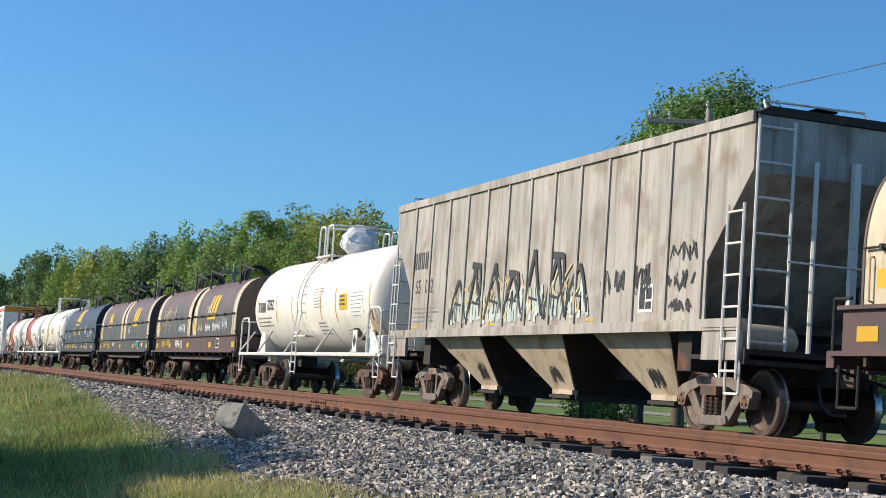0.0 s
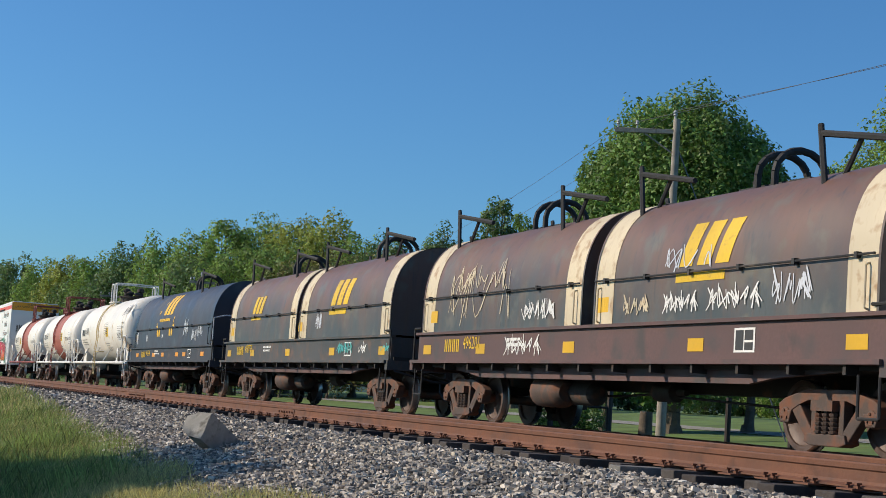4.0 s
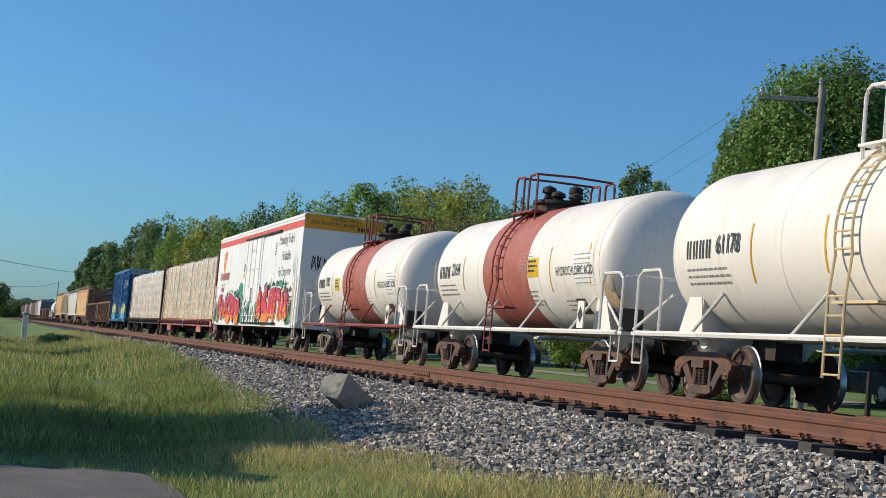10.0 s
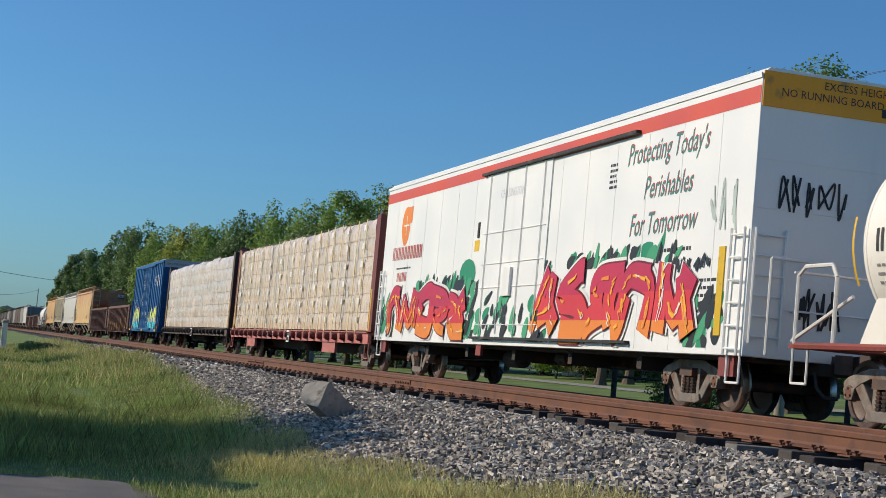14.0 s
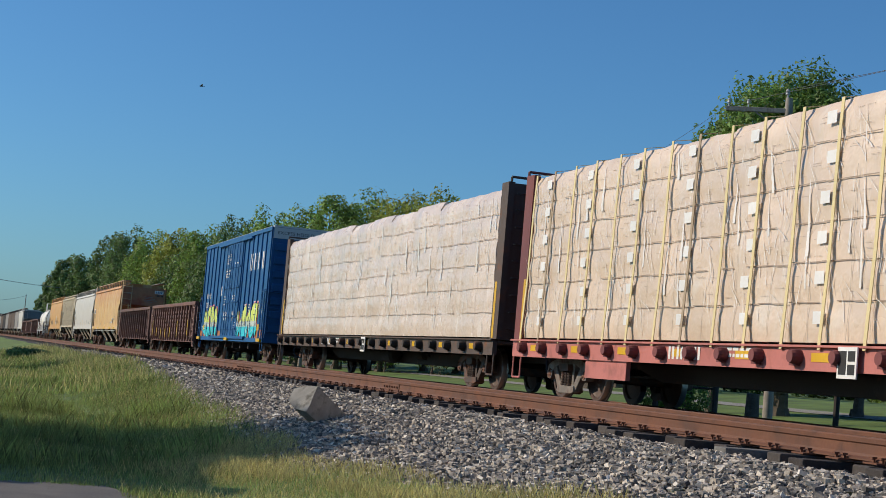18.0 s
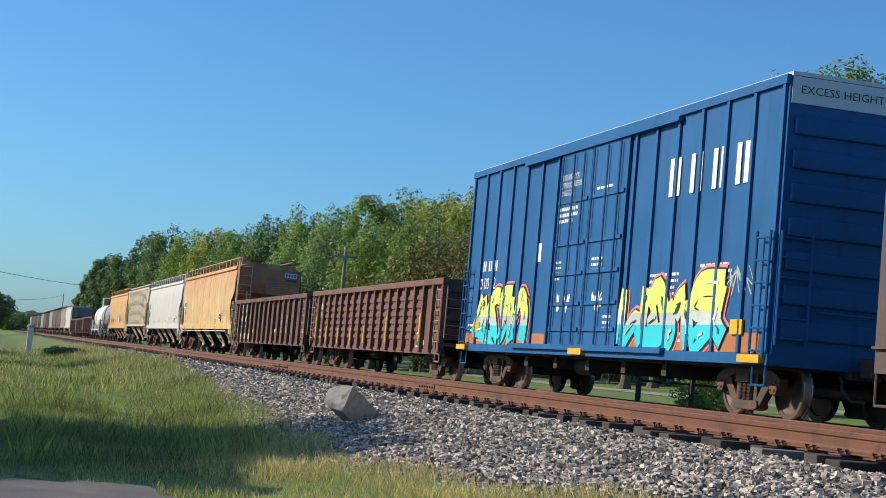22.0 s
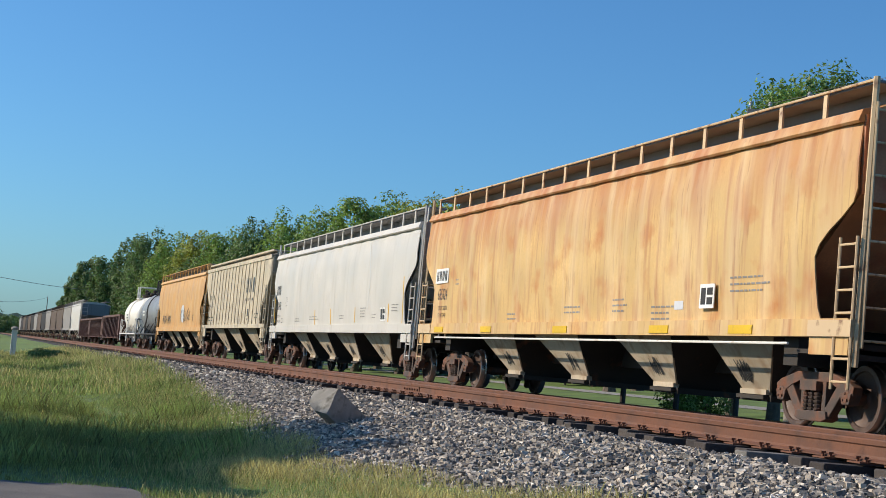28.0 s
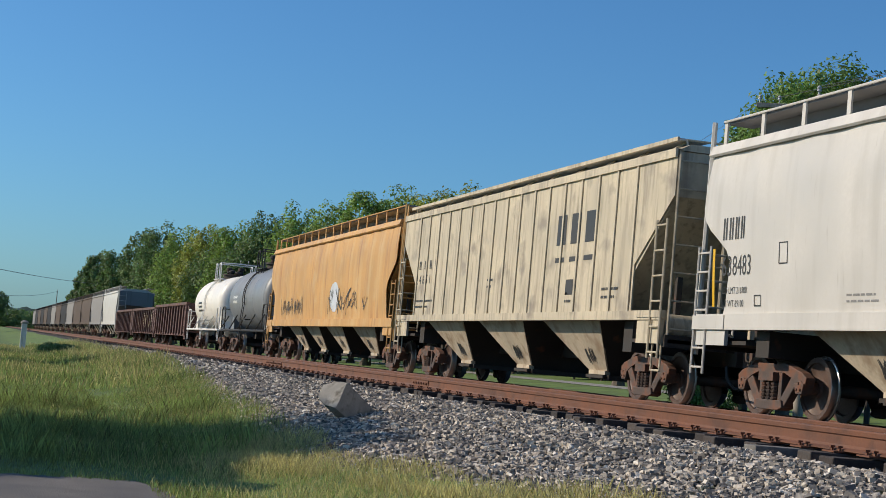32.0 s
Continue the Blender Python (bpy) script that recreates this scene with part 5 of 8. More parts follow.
        solid("running_board_edge", paint_m, car, (-L / 2 + 0.2, L / 2 - 0.2, -1.47, -1.43, top + 0.17, top + 0.24))
    lathe_bm = bmesh.new()
    lathe(lathe_bm, [(-0.55, 0.0), (-0.55, 0.12), (-0.45, 0.22), (0.35, 0.22), (0.45, 0.12), (0.45, 0.0)], "y", 14, (L / 2 - 0.75, -0.75, 1.32))
    part("air_reservoir", lathe_bm, P["hopper_tan"], car, smooth=True)
    if marks:
        marks(car, L, flat(-1.532))
    return car


def curved_hopper(name, label, a, b, top, paint_m, bays, trucks, bay_m, marks=None, tone="dark", rolls=True, end_m=None, rail_m=None, pipe_m=None):
    car, L = new_car(name, label, a, b, trucks, tone, rolls)
    hopper_frame(car, L, 1.48, paint_m, bays, bay_m, 1.24, 1.1)
    hull(car, L, top, [(0.12, top - 0.05), (0.12, top - 1.1), (2.3, 1.45)], end_m or paint_m)

    def yy(z):
        k = (z - 1.46) / (top - 1.46)
        return 1.52 + 0.065 * math.sin(min(1, max(0, k)) * math.pi * 0.85) - 0.05 * max(0, k - 0.75) / 0.25
    zs = [1.46 + (top - 1.46) * i / 16 for i in range(17)]

    def inset(z):
        k = (z - 1.46) / (top - 1.46)
        if k > 0.62:
            return 0.10 + 0.28 * (k - 0.62) / 0.38 * 0.3
        if k > 0.30:
            return 0.10 + 1.0 * (0.5 - 0.5 * math.cos((0.62 - k) / 0.32 * math.pi))
        if k > 0.05:
            return 1.10 - 0.12 * (0.30 - k) / 0.25
        return 0.9
    xs_n = 112 if rolls else 36
    for s in (-1, 1):
        bm = bmesh.new()
        rows = []
        for z in zs:
            i = inset(z)
            rows.append([bm.verts.new((-L / 2 + i + (L - 2 * i) * j / xs_n, s * (yy(z) + 0.011 * math.cos((L - 2 * i) * (j / xs_n - 0.5) * 2 * math.pi / 1.37) * min(1.0, (z - 1.46) * 2)), z)) for j in range(xs_n + 1)])
        for ra, rb in zip(rows, rows[1:]):
            for j in range(xs_n):
                bm.faces.new((ra[j], ra[j + 1], rb[j + 1], rb[j]))
        bmesh.ops.recalc_face_normals(bm, faces=bm.faces[:])
        geo = bmesh.ops.extrude_face_region(bm, geom=bm.faces[:])
        for v in [g for g in geo["geom"] if isinstance(g, bmesh.types.BMVert)]:
            v.co.y -= s * 0.02
        part("side_sheet", bm, paint_m, car, smooth=True)
        bm = bmesh.new()
        prism(bm, [(s * 1.42, top + 0.06), (s * 1.54, top + 0.02), (s * 1.60, top - 0.13), (s * 1.57, top - 0.16), (s * 1.46, top - 0.13)], -L / 2 + 0.15, L / 2 - 0.15, "x")
        part("top_chord", bm, paint_m, car)
    bm = bmesh.new()
    prism(bm, [(-1.45, top), (1.45, top), (0.9, top + 0.24), (-0.9, top + 0.24)], -L / 2 + 0.15, L / 2 - 0.15, "x")
    part("roof", bm, paint_m, car)
    n = 17
    rm = rail_m or paint_m
    for i in range(n):
        x = -L / 2 + 0.2 + (L - 0.4) * i / (n - 1)
        bm = bmesh.new()
        prism(bm, [(x - 0.05, top + 0.03), (x + 0.05, top + 0.03), (x + 0.05, top + 0.43), (x - 0.05, top + 0.43)], -1.36, -1.33)
        part("running_board_stay", bm, rm, car)
    for y in (-1.36, 1.0):
        solid("running_board", P["grating"], car, (-L / 2 + 0.15, L / 2 - 0.15, y + 0.03, y + 0.5, top + 0.40, top + 0.44))
    grab(car, [(-L / 2 + 0.15, -1.37, top + 0.44), (L / 2 - 0.15, -1.37, top + 0.44)], rm, 0.02, "running_board_edge")
    bm = bmesh.new()
    box(bm, -L / 2 + 0.5, L / 2 - 0.5, -0.92, -0.90, top + 0.1, top + 0.40)
    part("hatch_trough", bm, P["grating"], car)
    for k in (-1, 1):
        x = k * L / 2
        grab(car, [(x, -1.5, 0.85), (x, -1.46, top + 0.44)], rm, 0.045, "corner_post")
        ladder(car, x + k * 0.05, -1.45, 1.1, top + 0.1, 0.6, "y", rm, 8)
        ladder(car, x - k * 0.02, -1.57, 0.55, 2.55, -k * 0.42, "x", rm, 7)
        solid("side_step_board", rm, car, (min(x - k * 1.1, x), max(x - k * 1.1, x), -1.6, -1.5, 1.24, 1.46))
        solid("end_sheet", end_m or paint_m, car, (min(x - k * 0.10, x - k * 0.06), max(x - k * 0.10, x - k * 0.06), -1.46, 1.46, top - 1.2, top + 0.02))
    brake_wheel(car, -L / 2 - 0.1, -0.6, 2.05, -1)
    if pipe_m:
        grab(car, [(-L / 2 + 1.6, -1.6, 1.14), (L / 2 - 1.6, -1.6, 1.14)], pipe_m, 0.02, "side_pipe")
    surf = lambda x, z: -yy(z) - 0.011 * math.cos(x * 2 * math.pi / 1.37) * min(1.0, (z - 1.46) * 2) - 0.001
    if marks:
        marks(car, L, surf)
    return car


def tank_car(name, label, a, b, shell, r, zc, marks, band=None, rail_m=None, ladder_x=0.0, plat=(-2.2, 2.2), fitting="valves", tone="dark", trucks=1.75, rolls=True, low_rail=None, inset=1.05):
    car, L = new_car(name, label, a, b, trucks, tone, rolls)
    rail_m = rail_m or P["pipe_white"]
    frame_m = low_rail or rail_m
    half = L / 2 - inset
    d = 0.58
    prof = [(-half + d - d * math.cos(t * math.pi / 2 / 8), r * math.sin(t * math.pi / 2 / 8)) for t in range(9)]
    prof[0] = (-half, 0.02)
    prof = prof + [(x, r) for x in np.linspace(-half + d + 0.3, half - d - 0.3, 9)] + [(-x, q) for x, q in reversed(prof)]
    bm = bmesh.new()
    lathe(bm, prof, "x", 56, (0, 0, zc))
    part("tank_shell", bm, shell, car, smooth=True)
    for x in (-half + d, -half * 0.35, half * 0.35, half - d):
        bm = bmesh.new()
        lathe(bm, [(x - 0.012, r + 0.001), (x - 0.008, r + 0.005), (x + 0.008, r + 0.005), (x + 0.012, r + 0.001)], "x", 56, (0, 0, zc))
        part("weld_seam", bm, shell, car, smooth=True)
    if band:
        bm = bmesh.new()
        lathe(bm, [(band[0], r + 0.001), (band[0] + 0.005, r + 0.007), (band[1] - 0.005, r + 0.007), (band[1], r + 0.001)], "x", 56, (0, 0, zc))
        part("painted_band", bm, P["tank_band"], car, "dusty red band round the tank", smooth=True)
    for k in (-1, 1):
        x = k * L / 2
        solid("stub_sill", M["under"], car, (min(x - k * 2.9, x), max(x - k * 2.9, x), -0.24, 0.24, 0.74, 1.06))
        bm = bmesh.new()
        prism(bm, [(-1.15, 1.0), (1.15, 1.0), (1.2, zc - 0.4), (-1.2, zc - 0.4)], x - k * 1.95 - 0.16, x - k * 1.95 + 0.16, "x")
        part("saddle", bm, shell, car)
        bm = bmesh.new()
        lathe(bm, [(-0.95, 0.0), (-0.95, 0.22), (-0.80, 0.34), (0.80, 0.34), (0.95, 0.22), (0.95, 0.0)], "y", 16, (x - k * 1.75, 0, 1.06))
        part("bolster_shroud", bm, shell, car, smooth=True)
        solid("end_deck", frame_m, car, (min(x - k * 1.1, x), max(x - k * 1.1, x), -1.52, 1.52, 1.0, 1.06))
        for s in (-1, 1):
            bm = bmesh.new()
            prism(bm, [(x - k * 1.25, 1.04), (x - k * 2.2, 1.04), (x - k * 2.05, zc - 0.75), (x - k * 1.75, zc - 0.55)], min(s * 1.16, s * 1.2), max(s * 1.16, s * 1.2))
            part("head_brace", bm, shell, car)
            grab(car, [(x - k * 0.12, s * 1.5, 1.06), (x - k * 0.12, s * 1.5, 2.0), (x - k * 0.3, s * 1.5, 2.12), (x - k * 1.0, s * 1.5, 2.12), (x - k * 1.12, s * 1.5, 1.95), (x - k * 1.12, s * 1.5, 1.06)], rail_m, 0.03, "end_handrail")
            step(car, x - k * 0.1 - (0.4 if k > 0 else 0), s * 1.5, 1.02, rail_m, 0.4, 0.5)
        grab(car, [(x, -1.5, 2.05), (x, 1.5, 2.05)], rail_m, 0.02, "end_rail")
        grab(car, [(x - k * 0.05, -1.5, 1.1), (x - k * 1.3, -1.35, 1.7)], rail_m, 0.028, "diagonal_stay")
    for s in (-1, 1):
        grab(car, [(-L / 2 + 0.2, s * 1.52, 1.03), (L / 2 - 0.2, s * 1.52, 1.03)], frame_m, 0.05, "side_rail")
        for x in np.linspace(-half + 1.6, half - 1.6, 4):
            grab(car, [(x, s * 1.5, 1.06), (x + 0.55, s * (r * 0.86), zc - r * 0.52)], frame_m, 0.03, "rail_brace")
    # ladder, walkway and top platform
    lm = P["tank_red"] if band else (P["pipe_yellow"] if fitting == "yellow" else rail_m)
    bm = bmesh.new()
    for k in (-0.22, 0.22):
        pts = [(ladder_x + k, -1.56, 0.5), (ladder_x + k, -1.56, 1.6)] + [(ladder_x + k, -(r + 0.09) * math.cos(t), zc + (r + 0.09) * math.sin(t)) for t in np.linspace(-0.2, 1.12, 10)]
        pipe(bm, pts, 0.022)
    lad = part("ladder", bm, lm, car)
    bm = bmesh.new()
    rod(bm, (ladder_x - 0.22, 0, 0), (ladder_x + 0.22, 0, 0), 0.016)
    rung = mesh_of("rung", bm, lm)
    for z in np.linspace(0.55, 1.6, 5):
        part("rung", rung, None, lad, at=pose(0, -1.56, z))
    for t in np.linspace(-0.15, 1.1, 9):
        part("rung", rung, None, lad, at=pose(0, -(r + 0.09) * math.cos(t), zc + (r + 0.09) * math.sin(t)))
    solid("ladder_foot_board", lm, car, (ladder_x - 0.15, ladder_x + 1.0, -1.55, -1.30, 1.5, 1.54))
    z0 = zc + r
    p0, p1 = plat
    pm = P["tank_red"] if band else rail_m
    zb = zc + math.sqrt(r * r - 0.92 ** 2)
    solid("top_platform", pm, car, (p0, p1, -1.0, -0.62, z0 - 0.16, z0 - 0.12), (p0, p1, 0.62, 1.0, z0 - 0.16, z0 - 0.12))
    for xa, xb in ((p0, p0 + 0.55), (p1, p1 - 0.55)):
        bend = 0.14 if xb > xa else -0.14
        for s in (-1, 1):
            y = s * 0.92
            grab(car, [(xa, y, zb - 0.03), (xa, y, z0 + 0.56), (xa + bend * 0.4, y, z0 + 0.66), (xa + bend, y, z0 + 0.70), (xb - bend * 0.4, y, z0 + 0.68), (xb, y, z0 + 0.60), (xb, y, zb - 0.03)], pm, 0.03, "hoop")
        grab(car, [(xa + bend, -0.92, z0 + 0.70), (xa + bend * 0.5, 0.0, z0 + 0.72), (xa + bend, 0.92, z0 + 0.70)], pm, 0.028, "platform_rail")
    cx = (p0 + p1) / 2
    if fitting == "tarp":
        bm = bmesh.new()
        bmesh.ops.create_icosphere(bm, subdivisions=3, radius=0.47)
        for v in bm.verts:
            c = v.co.copy()
            v.co = Vector((c.x * 1.1, c.y, c.z * 0.95)) * (1 + 0.20 * noise.noise(c * 4.0) + 0.16 * noise.noise(c * 9))
            v.co.z = max(v.co.z, -0.40)
            if v.co.z < -0.1:
                v.co.x *= 1.12
                v.co.y *= 1.12
        part("tarpaulin", bm, P["tarp"], car, "silver grey tarpaulin tied over the valves", at=pose(cx + 0.1, 0, z0 + 0.36))
    else:
        bm = bmesh.new()
        lathe(bm, [(0, 0.62), (0.18, 0.62), (0.19, 0.7), (0.26, 0.7), (0.28, 0.2), (0.28, 0.0)], "z", 20, (cx, 0, z0 - 0.08))
        part("manway", bm, M["under"], car, smooth=True)
        for i, (dx, dy, hh) in enumerate([(-0.3, -0.2, 0.42), (0.05, 0.25, 0.55), (0.3, -0.25, 0.36), (-0.05, -0.35, 0.5), (0.75, 0.0, 0.3)]):
            bm = bmesh.new()
            lathe(bm, [(0.18, 0.09), (0.24, 0.13), (hh * 0.7, 0.10), (hh * 0.75, 0.17), (hh, 0.15), (hh + 0.06, 0.0)], "z", 10, (cx + dx, dy, z0))
            part("valve", bm, M["under"], car, smooth=True)
    solid("valve_box", P["tank_white"] if not band else M["under"], car, (L / 2 - 0.95, L / 2 - 0.45, -1.35, -0.9, 1.06, 1.5), bevel=0.04)
    surf = lambda x, z: -math.sqrt(max(0.02, (r + 0.002) ** 2 - (z - zc) ** 2))
    marks(car, L, surf)
    return car


def hood(car, x0, x1, zb, zt, hw, material, ends):
    """A rounded steel cover. ends: width of the cream bands, or 0."""
    def sec(t):
        e = 0.62
        c, s = math.cos(t), math.sin(t)
        return (hw * math.copysign(abs(c) ** e, c), zb + 0.55 + (zt - zb - 0.55) * abs(s) ** 0.9)
    pts = [(-hw, zb)] + [sec(math.pi - math.pi * i / 26) for i in range(27)] + [(hw, zb)]
    bm = bmesh.new()
    prism(bm, pts, x0, x1, "x")
    hd = part("hood", bm, material, car, smooth=True)
    out = [(y * 1.004, zb + (z - zb) * 1.003 + (0.004 if z > zb else 0)) for y, z in pts]
    if ends:
        for a, b in ((x0 + 0.004, x0 + ends), (x1 - ends, x1 - 0.004)):
            bm = bmesh.new()
            n = len(out)
            add(bm, [(a, y, z) for y, z in out] + [(b, y, z) for y, z in out], [(i, i + 1, n + i + 1, n + i) for i in range(n - 1)])
            part("end_band", bm, P["hood_cream"], hd, "cream painted end band", smooth=True)
    for a in (x0 - 0.015, x1 - 0.03):
        bm = bmesh.new()
        outer = [(y * 1.012, zb + (z - zb) * 1.008) for y, z in pts]
        n = len(outer)
        add(bm, [(a, y, z) for y, z in outer] + [(a + 0.045, y, z) for y, z in outer], [(i, i + 1, n + i + 1, n + i) for i in range(n - 1)])
        part("hood_rim", bm, material, hd, smooth=True)
    for s in (-1, 1):
        zz = zb + 0.66
        grab(hd, [(x0 + 0.05, s * (hw + 0.05), zz), (x1 - 0.05, s * (hw + 0.05), zz)], M["black"], 0.015, "hood_pipe")
        for x in np.linspace(x0 + 0.4, x1 - 0.4, 6):
            solid("pipe_clip", M["black"], hd, (x - 0.03, x + 0.03, min(s * (hw - 0.03), s * (hw + 0.07)), max(s * (hw - 0.03), s * (hw + 0.07)), zz - 0.04, zz + 0.035))
        for x in (x0 + 0.2, x1 - 0.2):
            grab(hd, [(x, s * hw, zz - 0.1), (x, s * (hw + 0.06), zz - 0.12), (x, s * (hw + 0.06), zz - 0.62), (x, s * hw, zz - 0.64)], P["hood_cream"] if ends else material, 0.014)

    def surf(x, z):
        k = min(1.0, max(0.0, (z - zb - 0.55) / (zt - zb - 0.55)))
        sn = k ** (1 / 0.9)
        return -hw * max(0.0, 1 - sn * sn) ** (0.5 * 0.62) - 0.003 if k > 0 else -hw - 0.003
    # stacking brackets and lifting arch
    for bx in ((x0 + 0.65, x1 - 1.75) if ends else (x0 + 2.6, x1 - 3.7)):
        for s in (-1, 1):
            bm = bmesh.new()
            ya = s * hw * 0.72
            za = zb + 0.55 + (zt - zb - 0.55) * 0.72
            rod(bm, (bx, ya, za), (bx - 0.22, ya * 0.96, zt + 0.52), 0.042)
            rod(bm, (bx + 0.1, ya * 0.85, za + 0.14), (bx + 0.42, ya * 0.8, zt + 0.28), 0.035)
            rod(bm, (bx - 0.2, ya * 0.96, zt + 0.40), (bx + 1.15, ya * 0.8, zt + 0.18), 0.045)
            part("stacking_bracket", bm, M["black"], hd)
    ax = (x0 + x1) / 2 - (0.55 if ends else 0.75)
    for dx in (-0.22, 0.22):
        bm = bmesh.new()
        pipe(bm, [(ax + dx, 0.42 * math.cos(t), zt + 0.20 + 0.34 * math.sin(t)) for t in np.linspace(0, math.pi, 9)], 0.055, 8)
        for s in (-1, 1):
            rod(bm, (ax + dx, s * 0.42, zt - 0.12), (ax + dx, s * 0.42, zt + 0.2), 0.055, 8)
        part("lifting_arch", bm, M["black"], hd, smooth=True)
    solid("arch_pad", M["black"], hd, (ax - 0.9, ax + 0.9, -0.3, 0.3, zt - 0.04, zt + 0.07))
    return hd, surf


def coil_car(name, label, a, b, hoods, sill_m, hood_m, zt, ends, marks, tone="dark", trucks=1.8):
    car, L = new_car(name, label, a, b, trucks, tone)
    zs0, zs1 = 1.12, 1.62
    if ends == 0:
        zs1 = 1.56
    for s in (-1, 1):
        solid("side_sill", sill_m, car, (-L / 2 + 0.15, L / 2 - 0.15, min(s * 1.38, s * 1.44), max(s * 1.38, s * 1.44), zs0, zs1))
        solid("sill_cap", sill_m, car, (-L / 2 + 0.1, L / 2 - 0.1, min(s * 1.36, s * 1.50), max(s * 1.36, s * 1.50), zs1, zs1 + 0.05))
        solid("walkway", sill_m if ends else P["sill_navy"], car, (-L / 2 + 0.1, L / 2 - 0.1, min(s * 1.38, s * 1.60), max(s * 1.38, s * 1.60), zs0 - 0.06, zs0))
        bm = bmesh.new()
        prism(bm, [(-L / 2 + 0.3, 1.04), (L / 2 - 0.3, 1.04), (L / 2 - 2.6, 0.90), (L / 2 - 3.2, 0.82), (-L / 2 + 3.2, 0.82), (-L / 2 + 2.6, 0.90)], min(s * 1.25, s * 1.33), max(s * 1.25, s * 1.33))
        part("lower_beam", bm, P["sill_maroon"], car)
        for i in range(13):
            x = -L / 2 + 0.8 + (L - 1.6) * i / 12
            solid("walkway_bracket", M["under"], car, (x - 0.03, x + 0.03, min(s * 1.33, s * 1.56), max(s * 1.33, s * 1.56), 0.94, 1.06))
    solid("floor", M["under"], car, (-L / 2 + 0.1, L / 2 - 0.1, -1.38, 1.38, 1.0, 1.2))
    solid("centre_sill", M["under"], car, (-L / 2 - 0.1, L / 2 + 0.1, -0.25, 0.25, 0.70, 1.05))
    for k in (-1, 1):
        x = k * L / 2
        solid("end_sill", sill_m, car, (min(x, x - k * 0.16), max(x, x - k * 0.16), -1.55, 1.55, 0.92, 1.12), (min(x - k * 0.2, x - k * 0.3), max(x - k * 0.2, x - k * 0.3), -1.4, 1.4, 1.1, zs1))
        step(car, x - k * 0.2 - (0.4 if k > 0 else 0), -1.5, 0.95, M["black"], 0.4, 0.5)
        grab(car, [(x - k * 0.05, -1.5, 1.1), (x - k * 0.05, -1.5, 1.75), (x - k * 0.4, -1.5, 1.75)], M["black"], 0.022)
        grab(car, [(x, -1.4, 0.9), (x + k * 0.1, -0.5, 0.72), (x + k * 0.1, 0.5, 0.72), (x, 1.4, 0.9)], M["black"], 0.025, "uncoupling_lever")
    brake_gear(car, L, M["under"])
    bm = bmesh.new()
    lathe(bm, [(-0.55, 0.0), (-0.55, 0.16), (-0.42, 0.26), (0.42, 0.26), (0.55, 0.16), (0.55, 0.0)], "x", 16, (-L / 2 + 5.6, -0.95, 0.62))
    part("air_reservoir", bm, M["steel"], car, smooth=True)
    surfs = [hood(car, h0, h1, zs1 + 0.05, zt, 1.47, hood_m, ends) for h0, h1 in hoods]
    marks(car, L, surfs, flat(-1.442))
    return car


def box_shell(car, L, z0, z1, hw, material, name="body", roof_m=None):
    bm = bmesh.new()
    prism(bm, [(-hw, z0), (hw, z0), (hw, z1 - 0.12), (hw - 0.12, z1), (-hw + 0.12, z1), (-hw, z1 - 0.12)], -L / 2, L / 2, "x")
    return part(name, bm, material, car, bevel=0.01)


def under_box(car, L, z0):
    solid("underframe", M["under"], car, (-L / 2 + 0.2, L / 2 - 0.2, -1.3, 1.3, z0 - 0.16, z0), (-L / 2 - 0.1, L / 2 + 0.1, -0.25, 0.25, 0.68, z0 - 0.1))
    for x in np.linspace(-L / 2 + 4.2, L / 2 - 4.2, 5):
        solid("cross_bearer", M["under"], car, (x - 0.1, x + 0.1, -1.3, 1.3, z0 - 0.38, z0 - 0.14))
    brake_gear(car, L, M["under"])


def end_gear(car, L, hw, ladder_m, z0, z1, k):
    x = k * L / 2
    ladder(car, x + k * 0.05, -hw + 0.06, z0 + 0.1, z1, 0.5, "y", ladder_m, 6)
    ladder(car, x - k * 0.08, -hw - 0.06, z0 - 0.1, z1, -k * 0.42, "x", ladder_m, 6)
    step(car, x - k * 0.1 - (0.4 if k > 0 else 0), -hw + 0.02, z0, ladder_m, 0.4, 0.5)
    grab(car, [(x + k * 0.06, -hw + 0.7, z0 + 0.6), (x + k * 0.12, -hw + 0.7, z0 + 0.62), (x + k * 0.12, hw - 0.3, z0 + 0.62)], ladder_m)


